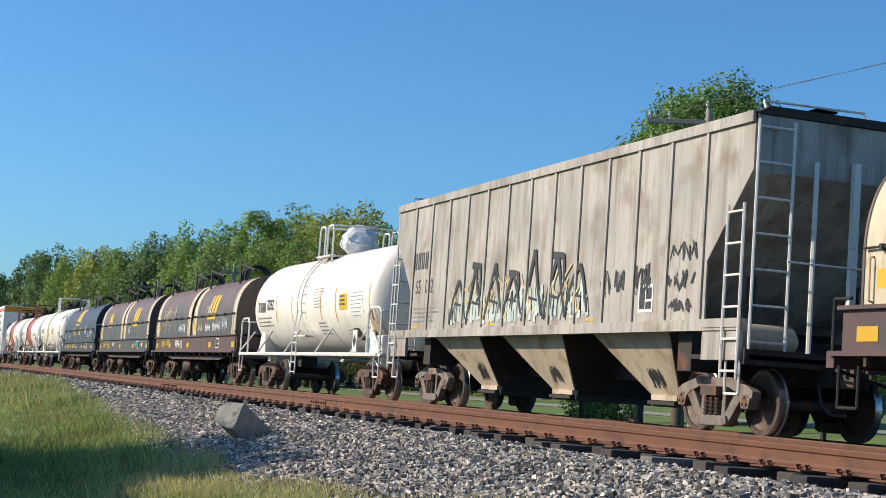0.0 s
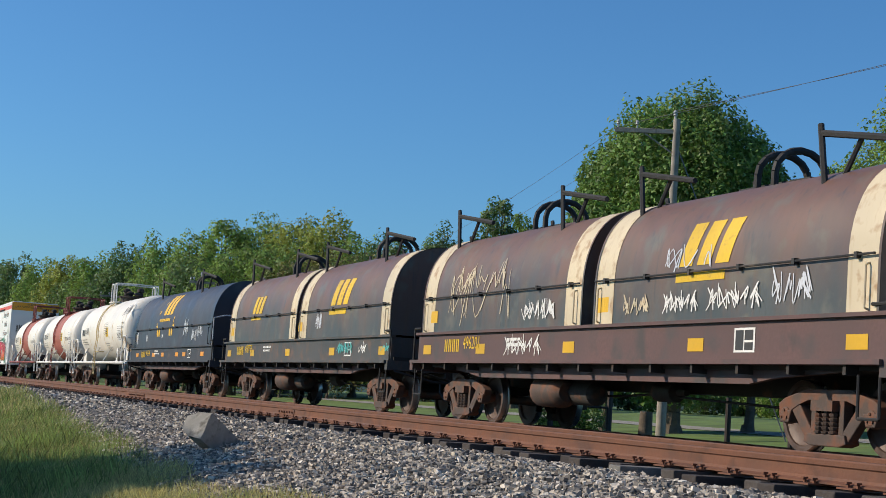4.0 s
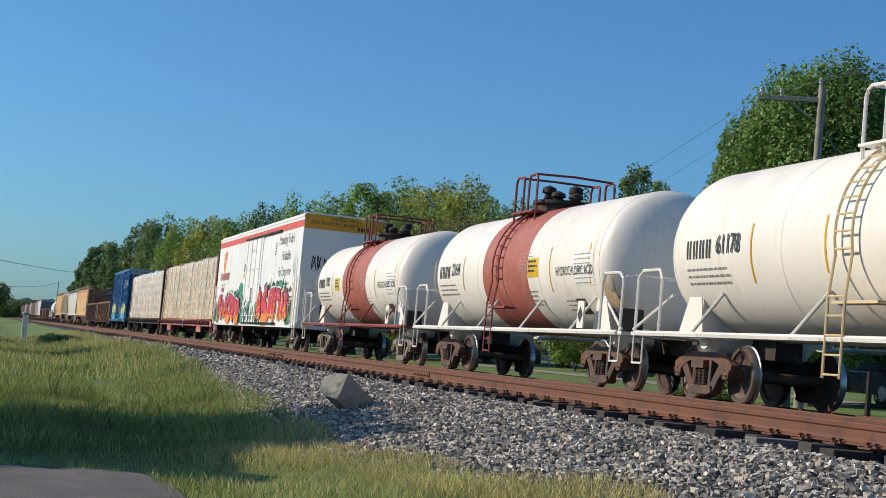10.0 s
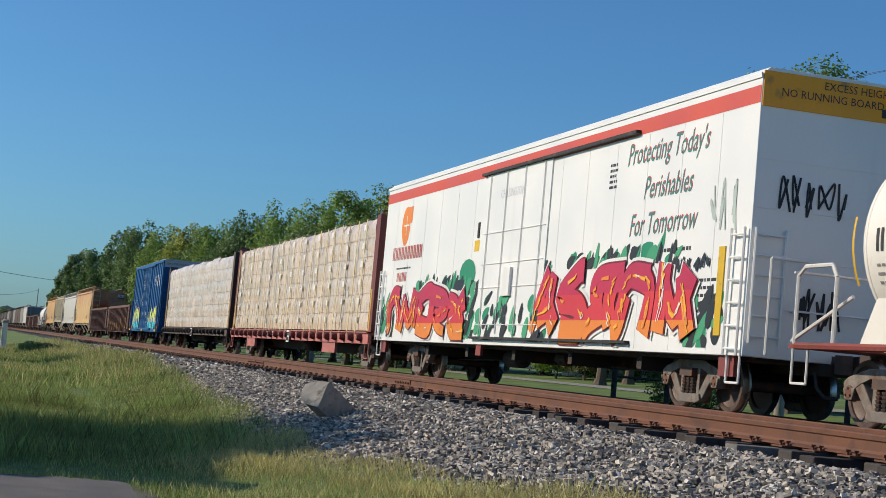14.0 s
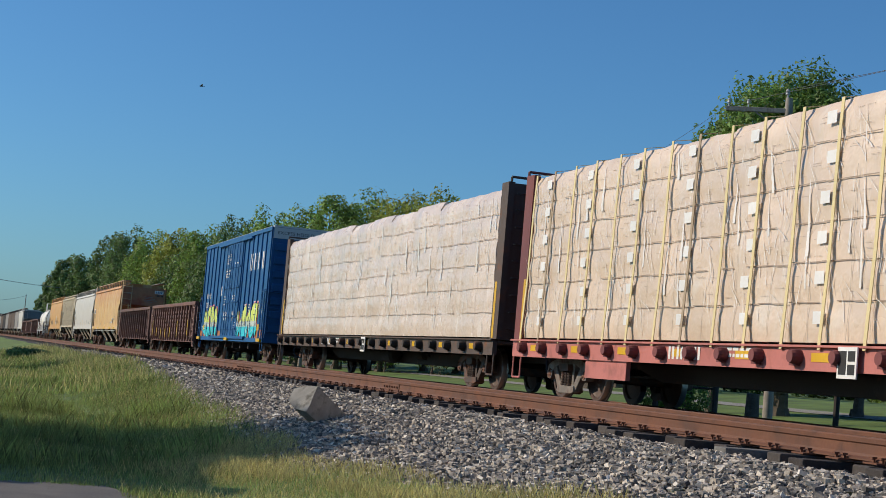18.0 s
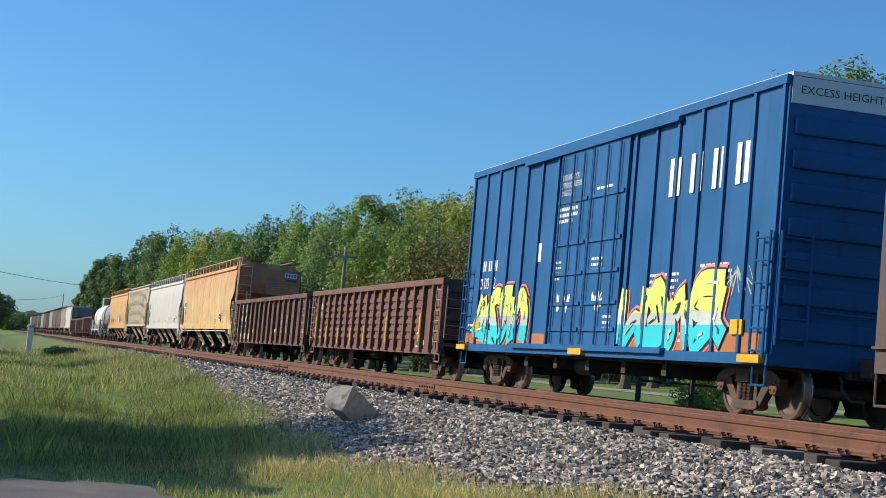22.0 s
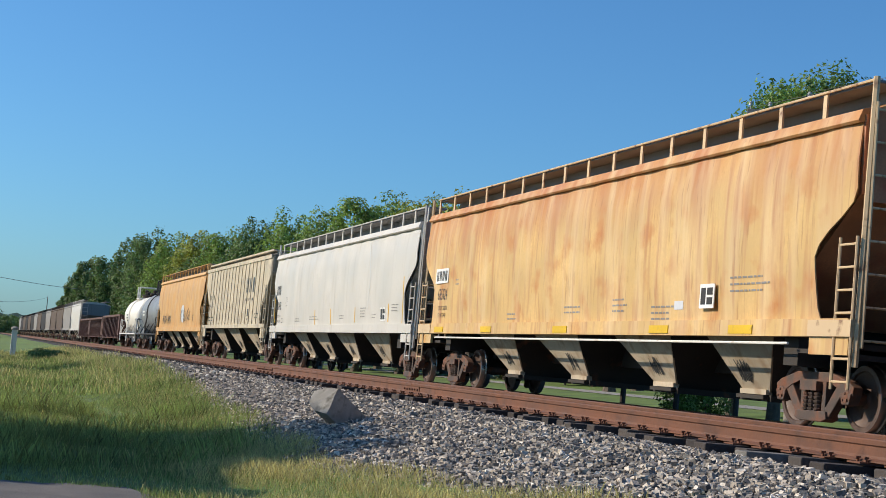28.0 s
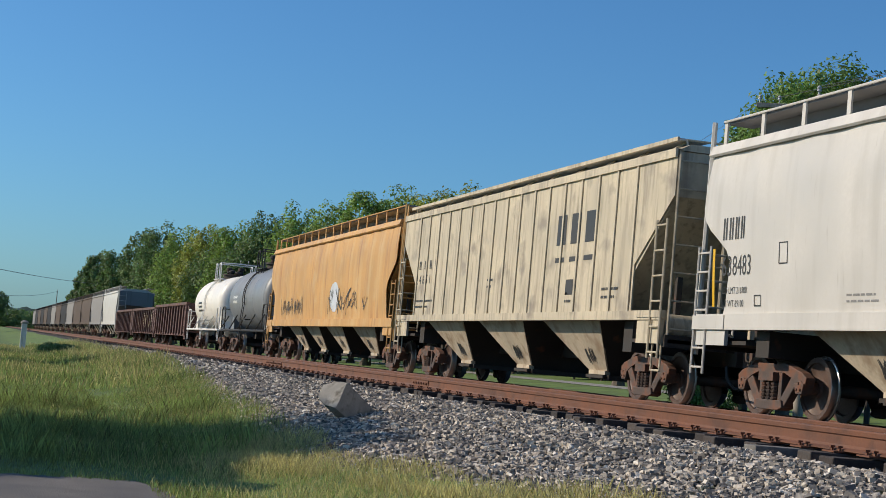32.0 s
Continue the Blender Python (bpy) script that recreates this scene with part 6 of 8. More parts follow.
def ribbed_gondola(name, label, a, b, top, material, n, marks, corrugated=True, trucks=1.9, rolls=True):
    car, L = new_car(name, label, a, b, trucks, "dark", rolls)
    z0 = 0.66
    under_box(car, L, 1.02)
    for s in (-1, 1):
        solid("side_sheet", material, car, (-L / 2, L / 2, min(s * 1.44, s * 1.47), max(s * 1.44, s * 1.47), z0, top - 0.1))
        solid("top_chord", material, car, (-L / 2 - 0.03, L / 2 + 0.03, min(s * 1.40, s * 1.60), max(s * 1.40, s * 1.60), top - 0.17, top), bevel=0.02)
        solid("bottom_sill", material, car, (-L / 2, L / 2, min(s * 1.40, s * 1.50), max(s * 1.40, s * 1.50), z0 - 0.02, z0 + 0.10))
    solid("floor", M["under"], car, (-L / 2, L / 2, -1.44, 1.44, 0.95, 1.03))
    bm = bmesh.new()
    prism(bm, [(-0.075, z0 + 0.02), (0.075, z0 + 0.02), (0.075, top - 0.17), (-0.075, top - 0.17)], 0, 0.11)
    rib = mesh_of("rib", bm, material, bevel=0.015)
    bm = bmesh.new()
    prism(bm, [(-0.36, -0.05), (-0.26, -0.085), (0.26, -0.085), (0.36, -0.05), (0.3, 0.05), (-0.3, 0.05)], 0, 0.028)
    dent = mesh_of("corrugation", bm, material, bevel=0.018)
    pitch = L / n
    for i in range(n + 1):
        x = -L / 2 + 0.08 + (L - 0.16) * i / n
        for s in (-1, 1):
            part("rib", rib, None, car, at=pose(x, -1.58 if s < 0 else 1.47, 0))
    if corrugated:
        for i in range(n):
            x = -L / 2 + 0.08 + (L - 0.16) * (i + 0.5) / n
            if i in (1, n - 2):
                continue
            for j in range(6):
                part("corrugation", dent, None, car, at=pose(x, -1.513, z0 + 0.42 + j * (top - z0 - 0.6) / 6.2))
    for k in (-1, 1):
        x = k * L / 2
        solid("end_wall", material, car, (min(x - k * 0.06, x), max(x - k * 0.06, x), -1.44, 1.44, z0 + 0.2, top - 0.02))
        for j in range(4):
            solid("end_corrugation", material, car, (min(x, x + k * 0.08), max(x, x + k * 0.08), -1.4, 1.4, z0 + 0.5 + j * 0.36, z0 + 0.66 + j * 0.36), bevel=0.02)
        end_gear(car, L, 1.52, P["gon_pipe"], z0 + 0.3, top - 0.2, k)
    marks(car, L, flat(-1.472))
    return car


# ---- train: the cars, from the front ----
def grey_marks(car, L, surf):
    o = -88.85
    word("55", 82.75 + o, 2.25, 0.42, P["letter"], car, surf, wide=0.8)
    word("002", 83.35 + o, 2.25, 0.42, P["letter"], car, surf, wide=0.8)
    block_letters(4, 82.55 + o, 2.85, 0.95, 0.36, P["letter"], car, surf)
    fine_print(82.7 + o, 2.0, 1.6, 4, P["print"], car, surf, 5, 0.03, 0.06)
    spiky_piece(85.0 + o, 91.5 + o, 1.62, 2.92, 7, car, surf, 4)
    for x0, x1, z0, z1, k in ((91.9, 92.7, 1.95, 2.4, 1), (93.0, 93.6, 1.95, 2.45, 2), (94.2, 95.0, 2.4, 2.75, 3), (94.1, 95.0, 1.98, 2.3, 4), (94.2, 94.9, 1.68, 1.9, 5)):
        scrawl(x0 + o, x1 + o, z0, z1, P["letter"], car, surf, 50 + k, 0.016, 4)
    mark("consolidated_stencil", rect(93.25 + o, 93.72 + o, 1.70, 2.12), P["spray_white"], car, surf)
    mark("stencil_panel", rect(93.29 + o, 93.47 + o, 1.75, 2.07) + rect(93.50 + o, 93.68 + o, 1.90, 2.07) + rect(93.50 + o, 93.68 + o, 1.75, 1.86), P["letter"], car, surf, 0.008)
    for x in (82.7, 87.1, 91.4):
        mark("reflector", rect(x + o, x + 0.3 + o, 1.6, 1.64), P["yellow"], car, surf)


ribbed_hopper("covered_hopper", "dirty grey-white ribbed covered hopper with graffiti and rust streaks", 81.3, 96.4, 4.34, P["hopper_grey"], 13, [(-5.3, -2.6, -3.2), (-1.6, 1.35, 0.3), (2.35, 5.2, 4.1)], 1.55, P["bay_tan"], P["pipe_white"], grey_marks)


def tank_marks(number, seed, yellow_bars, o, spill_at=None, product=None, tag=None, placard=2.4):
    def put(car, L, surf):
        x0 = -L / 2 + 1.75
        block_letters(4, x0 + 0.1, 2.27, 0.95, 0.30, P["letter"], car, surf, seed=seed)
        word(number, x0 + 1.2, 2.25, 0.42, P["letter"], car, surf, 0.02, wide=0.78, bold=0.008)
        fine_print(x0 + 0.1, 2.08, 1.9, 3, P["print"], car, surf, seed, 0.035, 0.075)
        fine_print(L * 0.02 + 0.6, 2.75, 0.9, 7, P["print"], car, surf, seed + 1, 0.022, 0.058)
        fine_print(L * 0.02 + 0.8, 1.85, 1.0, 4, P["print"], car, surf, seed + 2, 0.03, 0.06)
        px = placard
        mark("placard", rect(px, px + 0.68, 2.16, 2.56, 4), P["yellow"], car, surf)
        fine_print(px + 0.06, 2.47, 0.56, 3, P["letter"], car, surf, seed + 3, 0.045, 0.055, 0.008)
        tx = L * 0.24 + 0.75
        mark("data_table", rect(tx, tx + 1.05, 1.95, 2.62, 5), P["spray_white"], car, surf)
        fine_print(tx + 0.04, 2.54, 1.0, 7, P["print"], car, surf, seed + 4, 0.018, 0.075, 0.008)
        fine_print(tx - 0.8, 1.65, 1.2, 3, P["print"], car, surf, seed + 5, 0.022, 0.058)
        for k, x in enumerate(yellow_bars):
            mark("reflective_strip", rect(x - o, x - o + 0.05, 1.85 + 0.1 * (k % 2), 2.75, 6), P["reflector"], car, surf)
        sx = L * 0.24 + 0.5
        mark("stencil_panel", rect(sx, sx + 0.5, 1.42, 1.70, 3), P["letter"], car, surf)
        if product:
            word(product, L * 0.16 + 0.9, 2.1, 0.26, P["letter"], car, surf, 0.012, wide=0.75)
        if spill_at is not None:
            mark("spill_streak", [q for i in range(5) for q in rect(spill_at - o + i * 0.12, spill_at - o + 0.12 + i * 0.12, zc_low(i), 1.95 + 0.2 * math.sin(i * 1.8), 8)], P["spill"], car, surf)
        if tag:
            scrawl(tag[0] - o, tag[1] - o, 2.95, 3.5, P["letter"], car, surf, seed + 9, 0.013, 5)
            scrawl(tag[0] - o - 0.5, tag[1] - o - 0.45, 1.95, 2.5, P["letter"], car, surf, seed + 10, 0.014, 5)
            word("CAPY 20466", tag[0] - o + 0.35, 2.60, 0.14, P["letter"], car, surf)
            word("CAPY 77473", tag[0] - o + 0.35, 2.42, 0.14, P["letter"], car, surf)
        # hazard placard holder on the front brace
        hx = L / 2 - 2.3
        solid("placard_holder", P["pipe_white"], car, (hx, hx + 0.32, -1.50, -1.47, 1.1, 1.62))
        mark("hazard_diamond", [[(hx + 0.16, 1.2), (hx + 0.29, 1.36), (hx + 0.16, 1.52), (hx + 0.03, 1.36)]], P["letter"], car, flat(-1.503))
    return put


def zc_low(i):
    return 1.42 + 0.05 * (i % 2)


tank_car("tank_car", "white tank car with a silver tarpaulin over its valves", 65.9, 80.5, P["tank_white"], 1.42, 2.46, tank_marks("72752", 11, (67.6, 69.9, 71.7, 74.7, 76.1, 79.0), 73.2, 78.9, placard=3.3), ladder_x=-0.3, plat=(-0.8, 0.55), fitting="tarp", trucks=2.1, inset=0.85)


def logo_blocks(car, surf, x, z, w, m, bar=True, lift=0.004):
    """The road's logo as plain slanting blocks in its colour."""
    polys = []
    h = w * 0.42

    def lean(x0, x1, f0, f1):
        for k in range(5):
            za, zb = z + h * (f0 + (f1 - f0) * k / 5), z + h * (f0 + (f1 - f0) * (k + 1) / 5)
            da, db = (za - z) * 0.3, (zb - z) * 0.3
            polys.append([(x0 + da, za), (x1 + da, za), (x1 + db, zb), (x0 + db, zb)])

    for i in range(3):
        lean(x + i * w * 0.33, x + i * w * 0.33 + w * 0.24, 0, 1)
    if bar:
        polys += rect(x - w * 0.05, x + w * 0.85, z - h * 0.36, z - h * 0.16)
    mark("company_logo", polys, m, car, surf, lift)


def coil_marks(number, logos, o, seed, tags, front):
    def put(car, L, hoods, sill):
        (h1, s1), (h2, s2) = hoods
        for k, (x, w, hd, sf) in enumerate(((logos[0], 1.15, h1, s1), (logos[1], 1.45, h2, s2))):
            if x is not None:
                logo_blocks(hd, sf, x - o, 2.42, w, P["yellow"])
        block_letters(4, -L / 2 + 1.6, 1.28, 0.8, 0.24, P["yellow"], car, sill, seed=seed)
        word(number, -L / 2 + 2.55, 1.27, 0.33, P["yellow"], car, sill, wide=0.85)
        fine_print(-L / 2 + 4.6, 1.46, 0.8, 2, P["white"], car, sill, seed)
        for x in (-L / 2 + 0.45, -L / 2 + 3.2, -L / 2 + 6.9, L / 2 - 4.6, L / 2 - 0.95):
            mark("reflector", rect(x, x + 0.42, 1.24, 1.42), P["reflector"], car, sill)
        for x in (-L / 2 + 0.85, 0.4):
            mark("notice", rect(x, x + 0.35, 1.85, 2.08), P["gold"], (h1 if x < -2 else h2), (s1 if x < -2 else s2))
        mark("stencil_frame", rect(L / 2 - 3.4, L / 2 - 2.9, 1.22, 1.54), P["white"], car, sill)
        mark("stencil_panel", rect(L / 2 - 3.36, L / 2 - 3.17, 1.25, 1.51) + rect(L / 2 - 3.14, L / 2 - 2.94, 1.38, 1.51) + rect(L / 2 - 3.14, L / 2 - 2.94, 1.25, 1.35), P["letter"], car, sill, 0.008)
        for hd, sf, x0, x1, z0, z1, m, n in tags(h1, s1, h2, s2):
            scrawl(x0 - o, x1 - o, z0, z1, P[m], hd or car, sf or sill, seed + n, 0.014, n)
        block = [q for i, q in enumerate(((-0.55, 2.9), (-0.15, 2.9), (0.25, 2.9)))]
        bm = bmesh.new()
        for y, z in block:
            box(bm, L / 2 - 0.285, L / 2 - 0.27, y, y + 0.26, z, z + 0.26)
        part("company_mark", bm, P["gold"] if front else P["hood_cream"], car)
    return put


def tags_one(h1, s1, h2, s2):
    return [(h1, s1, 51.6, 54.6, 1.75, 2.9, "hood_cream", 3), (h1, s1, 51.9, 54.2, 2.3, 2.95, "hood_cream", 6), (h1, s1, 55.0, 56.4, 1.8, 2.15, "white", 7),
            (h2, s2, 58.8, 59.6, 1.78, 2.1, "hood_cream", 4), (h2, s2, 60.0, 61.0, 1.78, 2.1, "white", 5), (h2, s2, 61.2, 62.6, 1.78, 2.15, "white", 5), (h2, s2, 62.8, 63.7, 1.8, 2.3, "tarp", 4), (h2, s2, 60.0, 61.3, 2.35, 2.75, "tarp", 3), (None, None, 54.3, 55.9, 1.2, 1.58, "white", 5)]


def tags_two(h1, s1, h2, s2):
    return [(None, None, 44.4, 45.6, 1.28, 1.55, "spray_teal", 6), (None, None, 46.1, 46.6, 1.25, 1.55, "white", 2), (None, None, 47.6, 48.2, 1.3, 1.5, "spray_teal", 2), (h2, s2, 42.6, 43.1, 1.85, 2.3, "tarp", 4)]


coil_car("coil_car", "rusty coil car with two cream-banded hoods ahead", 98.35, 113.4, [(-6.95, -0.05), (0.1, 7.0)], P["sill_maroon"], P["hood"], 3.62, 0.62, coil_marks("496188", (101.6, 108.5), 105.9, 65, lambda h1, s1, h2, s2: [], True))
coil_car("coil_car", "slate and rust coil car with two cream-banded hoods and graffiti", 49.8, 65.3, [(-7.33, -0.16), (0.28, 7.44)], P["sill_maroon"], P["hood"], 3.62, 0.62, coil_marks("496201", (None, 60.4), 57.55, 60, tags_one, True))
coil_car("coil_car", "slate and rust coil car with two cream-banded hoods", 33.0, 48.4, [(-7.0, 0.17), (0.5, 7.5)], P["sill_slate"], P["hood"], 3.62, 0.62, coil_marks("498775", (36.2, 43.75), 40.7, 70, tags_two, True), trucks=1.6)


def blue_coil_marks(car, L, hoods, sill):
    o = 24.95
    h1, s1 = hoods[0]
    logo_blocks(h1, s1, 23.7 - o, 2.75, 1.7, P["gold"], False)
    mark("logo_frame", stroke([(23.5 - o, 3.25), (22.9 - o, 2.85), (22.75 - o, 2.35), (23.0 - o, 2.35)], 0.05) + stroke([(26.1 - o, 3.25), (25.75 - o, 2.6), (25.7 - o, 2.35), (25.95 - o, 2.35)], 0.05), P["gold"], h1, s1)
    mark("logo_wheels", [[(x - o + 0.13 * math.cos(t), 2.12 + 0.15 * math.sin(t)) for t in np.linspace(0, 2 * math.pi, 13)[:-1]] for x in (23.05, 23.38, 25.25, 25.6)], P["gold"], h1, s1)
    fine_print(23.2 - o, 2.52, 2.4, 1, P["gold"], h1, s1, 8, 0.1)
    block_letters(4, 20.0 - o, 1.24, 0.85, 0.22, P["yellow"], car, sill, seed=2)
    word("493344", 20.95 - o, 1.23, 0.3, P["yellow"], car, sill, wide=0.85)
    fine_print(22.6 - o, 1.44, 0.9, 2, P["white"], car, sill, 4)
    for x in (18.9, 22.2, 23.9, 26.4, 27.6, 30.4):
        mark("reflector", rect(x - o, x + 0.5 - o, 1.26, 1.40), P["orange"], car, sill)
    mark("notice", rect(18.9 - o, 19.2 - o, 1.85, 2.12), P["yellow"], h1, s1)
    mark("arrow", [[(23.9 - o, 2.05), (24.1 - o, 2.05), (24.0 - o, 1.88)]], P["white"], h1, s1)
    mark("stencil_frame", rect(28.4 - o, 28.9 - o, 1.2, 1.5), P["white"], car, sill)
    mark("stencil_panel", rect(28.44 - o, 28.65 - o, 1.23, 1.47) + rect(28.68 - o, 28.87 - o, 1.23, 1.33) + rect(28.68 - o, 28.87 - o, 1.37, 1.47), P["letter"], car, sill, 0.008)
    for x0, x1, z0, z1, k in ((27.6, 28.3, 1.9, 2.6, 1), (29.0, 29.7, 1.75, 2.15, 2), (29.9, 30.6, 1.85, 2.3, 3), (20.9, 21.2, 1.8, 2.1, 4), (19.0, 19.3, 1.7, 2.3, 5)):
        scrawl(x0 - o, x1 - o, z0, z1, P["tarp"], h1, s1, 90 + k, 0.018, 3)
    bm = bmesh.new()
    for y, z, h in ((-0.6, 3.05, 0.24), (-0.25, 3.05, 0.24), (0.1, 3.05, 0.24), (-0.6, 2.7, 0.16), (-0.3, 2.7, 0.16), (0.0, 2.7, 0.16)):
        box(bm, L / 2 - 0.46, L / 2 - 0.445, y, y + 0.22, z, z + h)
    part("company_mark", bm, P["gold"], car)
    grab(car, [(L / 2 - 0.2, -1.48, 1.6), (L / 2 - 0.2, -1.48, 2.45), (L / 2 - 0.2, -1.1, 2.55), (L / 2 - 0.2, 0.6, 2.55)], P["tarp"], 0.02)


coil_car("coil_car", "dark blue-grey coil car with one long hood", 16.8, 31.6, [(-6.24, 6.94)], P["sill_navy"], P["hood_blue"], 3.72, 0, blue_coil_marks, trucks=2.3)
tank_car("tank_car", "white tank car with graffiti and a yellow ladder", 1.4, 16.1, P["tank_white"], 1.44, 2.47, tank_marks("61178", 21, (5.5, 7.7, 9.6, 11.8, 14.2), 8.75, 14.6, tag=(13.6, 15.0), placard=1.35), ladder_x=-0.4, plat=(-1.1, 0.25), fitting="yellow", trucks=2.0, inset=0.8)
tank_car("tank_car", "white acid tank car with a red middle band", -13.35, 0.95, P["tank_white"], 1.42, 2.45, tank_marks("2164", 31, (-12.0, -9.5, -3.4, -1.2), -6.2, -0.6, "HYDROCHLORIC ACID", placard=1.45), band=(-1.7, 1.42), ladder_x=-0.5, plat=(-1.25, 0.2), trucks=1.95)
tank_car("tank_car", "white acid tank car with a red middle band and red steps", -28.5, -14.2, P["tank_white"], 1.42, 2.45, tank_marks("1700", 41, (-27.2, -24.6, -18.6, -16.2), -21.35, None, "HYDROCHLORIC ACID", placard=-2.75), band=(-1.6, 1.6), ladder_x=-0.4, plat=(-1.15, 0.3), low_rail=P["tank_red"], tone="grey", trucks=1.8)


# ---- refrigerator car ----
def reefer():
    a, b = -51.09, -29.76
    car, L = new_car("refrigerator_car", "white refrigerator car with a red top stripe and red graffiti", a, b, 2.65, "grey")
    o, hw, z0, z1 = -40.425, 1.56, 0.86, 5.14
    under_box(car, L, z0 + 0.1)
    box_shell(car, L, z0, z1, hw, P["reefer_white"])
    sf = flat(-hw)
    mark("stripe", rect(-L / 2 + 0.01, L / 2 - 0.01, 4.60, 4.86), P["red_stripe"], car, sf)
    solid("roof_edge", P["reefer_white"], car, (-L / 2, L / 2, -hw - 0.02, -hw + 0.06, 4.97, 5.04))
    solid("end_top", P["ochre_end"], car, (L / 2, L / 2 + 0.02, -hw + 0.02, hw - 0.02, 4.55, 5.08), label="ochre painted top of the end wall")
    for words, y, z, s in (("EXCESS HEIGHT CAR", -0.55, 4.88, 0.17), ("NO RUNNING BOARD", -1.25, 4.70, 0.17), ("6510", 0.98, 4.60, 0.19)):
        me = text_mesh(words, s, P["letter"])
        for v in me.vertices:
            v.co = (L / 2 + 0.025, y + v.co.x, z + v.co.y)
        part("lettering", me, None, car)
    solid("company_mark", P["letter"], car, *[(L / 2 + 0.021, L / 2 + 0.025, y, y + 0.09, 4.62, 4.75) for y in (0.45, 0.57, 0.69, 0.81)])
    bm = bmesh.new()
    prism(bm, [(0.55, 4.80), (0.95, 4.78), (1.0, 5.06), (0.62, 5.10)], L / 2 + 0.02, L / 2 + 0.16, "x")
    part("roof_bracket", bm, P["yellow"], car)
    for i in range(1, 5):
        z = z0 + (4.5 - z0) * i / 5
        solid("end_seam", P["reefer_white"], car, (L / 2, L / 2 + 0.012, -hw + 0.05, hw - 0.05, z, z + 0.02))
    for x in np.linspace(-L / 2 + 1.2, L / 2 - 1.2, 15):
        solid("panel_seam", P["reefer_white"], car, (x - 0.012, x + 0.012, -hw - 0.004, -hw + 0.01, z0 + 0.05, 4.58))
    # plug door
    d0, d1 = -42.35 - o, -38.25 - o
    bm = bmesh.new()
    box(bm, d0, d1, -hw - 0.03, -hw + 0.02, 1.02, 4.62)
    door = part("plug_door", bm, P["reefer_white"], car, "white plug door with locking bars", bevel=0.01)
    for x in (d0 + 0.35, d0 + 1.45, d0 + 2.6, d1 - 0.35):
        grab(door, [(x, -hw - 0.05, 1.1), (x, -hw - 0.05, 4.6)], P["reefer_white"], 0.014, "locking_bar")
    for z in (1.3, 2.1, 2.62, 3.3):
        grab(door, [(d0 + 0.1, -hw - 0.04, z), (d1 - 0.1, -hw - 0.04, z)], P["reefer_white"], 0.011, "cross_bar")
    solid("gear_box", P["reefer_white"], door, (d0 + 1.75, d0 + 2.25, -hw - 0.1, -hw - 0.02, 1.9, 2.5))
    solid("door_track", M["black"], car, (d0 - 0.2, d1 + 4.2, -hw - 0.1, -hw, 4.62, 4.68), (d0 - 0.2, d1 + 4.4, -hw - 0.1, -hw, 0.98, 1.03))
    solid("latch_slot", M["black"], car, (d0 - 0.42, d0 - 0.30, -hw - 0.02, -hw, 3.25, 3.6))
    # writing
    for words, x, z in (("Protecting Today's", -34.55, 3.98), ("Perishables", -33.75, 3.34), ("For Tomorrow", -34.25, 2.72)):
        word(words, x - o, z, 0.54, P["teal"], car, sf, shear=0.25, wide=0.78)
        word(words, x - o + 0.02, z + 0.02, 0.54, P["red"], car, sf, 0.002, 0.25, 0.78)
    fine_print(-32.9 - o, 2.5, 1.5, 1, P["letter"], car, sf, 3, 0.06)
    mark("logo", [[(-49.0 - o + 0.42 * math.cos(t) * (1 if t < 3.5 else 0.9), 3.88 + 0.52 * math.sin(t)) for t in np.linspace(0.4, 6.0, 16)]] + rect(-48.9 - o, -48.45 - o, 3.95, 4.38), P["spray_orange"], car, sf)
    mark("logo_star", stroke([(-49.2 - o, 3.9), (-48.7 - o, 3.9)], 0.02) + stroke([(-48.95 - o, 3.65), (-48.95 - o, 4.15)], 0.02), P["white"], car, sf, 0.008)
    block_letters(10, -50.1 - o, 3.0, 2.9, 0.34, P["red"], car, sf)
    fine_print(-49.6 - o, 2.75, 1.6, 1, P["letter"], car, sf, 5, 0.04)
    block_letters(4, -49.5 - o, 2.42, 1.0, 0.24, P["red"], car, sf, seed=1)
    word("6510", -49.6 - o, 1.95, 0.34, P["red"], car, sf)
    mark("notice", rect(-42.95 - o, -42.6 - o, 2.95, 3.2), P["yellow"], car, sf)
    fine_print(-35.3 - o, 4.15, 0.4, 5, P["letter"], car, sf, 7, 0.05, 0.05)
    word("CHILLINGTON", -41.3 - o, 3.98, 0.27, P["tarp"], door, flat(-hw - 0.03), wide=0.85)
    fine_print(-31.6 - o, 1.98, 1.0, 5, P["letter"], car, sf, 9, 0.05, 0.07)
    # graffiti
    for j, (x0, x1, zt) in enumerate(((-50.75, -49.4, 2.0), (-43.5, -42.4, 2.3), (-42.2, -38.4, 1.9), (-38.9, -37.9, 2.5), (-31.9, -30.5, 1.8), (-47.5, -43.6, 2.35), (-37.0, -32.0, 2.6))):
        low = 0.98 if j < 5 else zt - 0.25
        spray_cloud(x0 - o, x1 - o, low, zt, (P["spray_green"], P["spray_black"], P["spray_mid_green"], P["spray_black"]), car, flat(-hw - 0.034) if j == 2 else sf, 100 + j)
    fire = [(0.0, 0.30, P["spray_orange"]), (0.30, 0.62, P["spray_red"]), (0.62, 1.3, P["spray_crimson"])]
    inside = ((P["spray_yellow"], 30, 0.035), (P["spray_orange"], 26, 0.04), (P["spray_white"], 18, 0.02))
    burner(-50.1 - o, -43.1 - o, 0.94, 2.22, 5, P["spray_white"], P["spray_wine"], fire, inside, car, sf, 3, 0.016, 0.24)
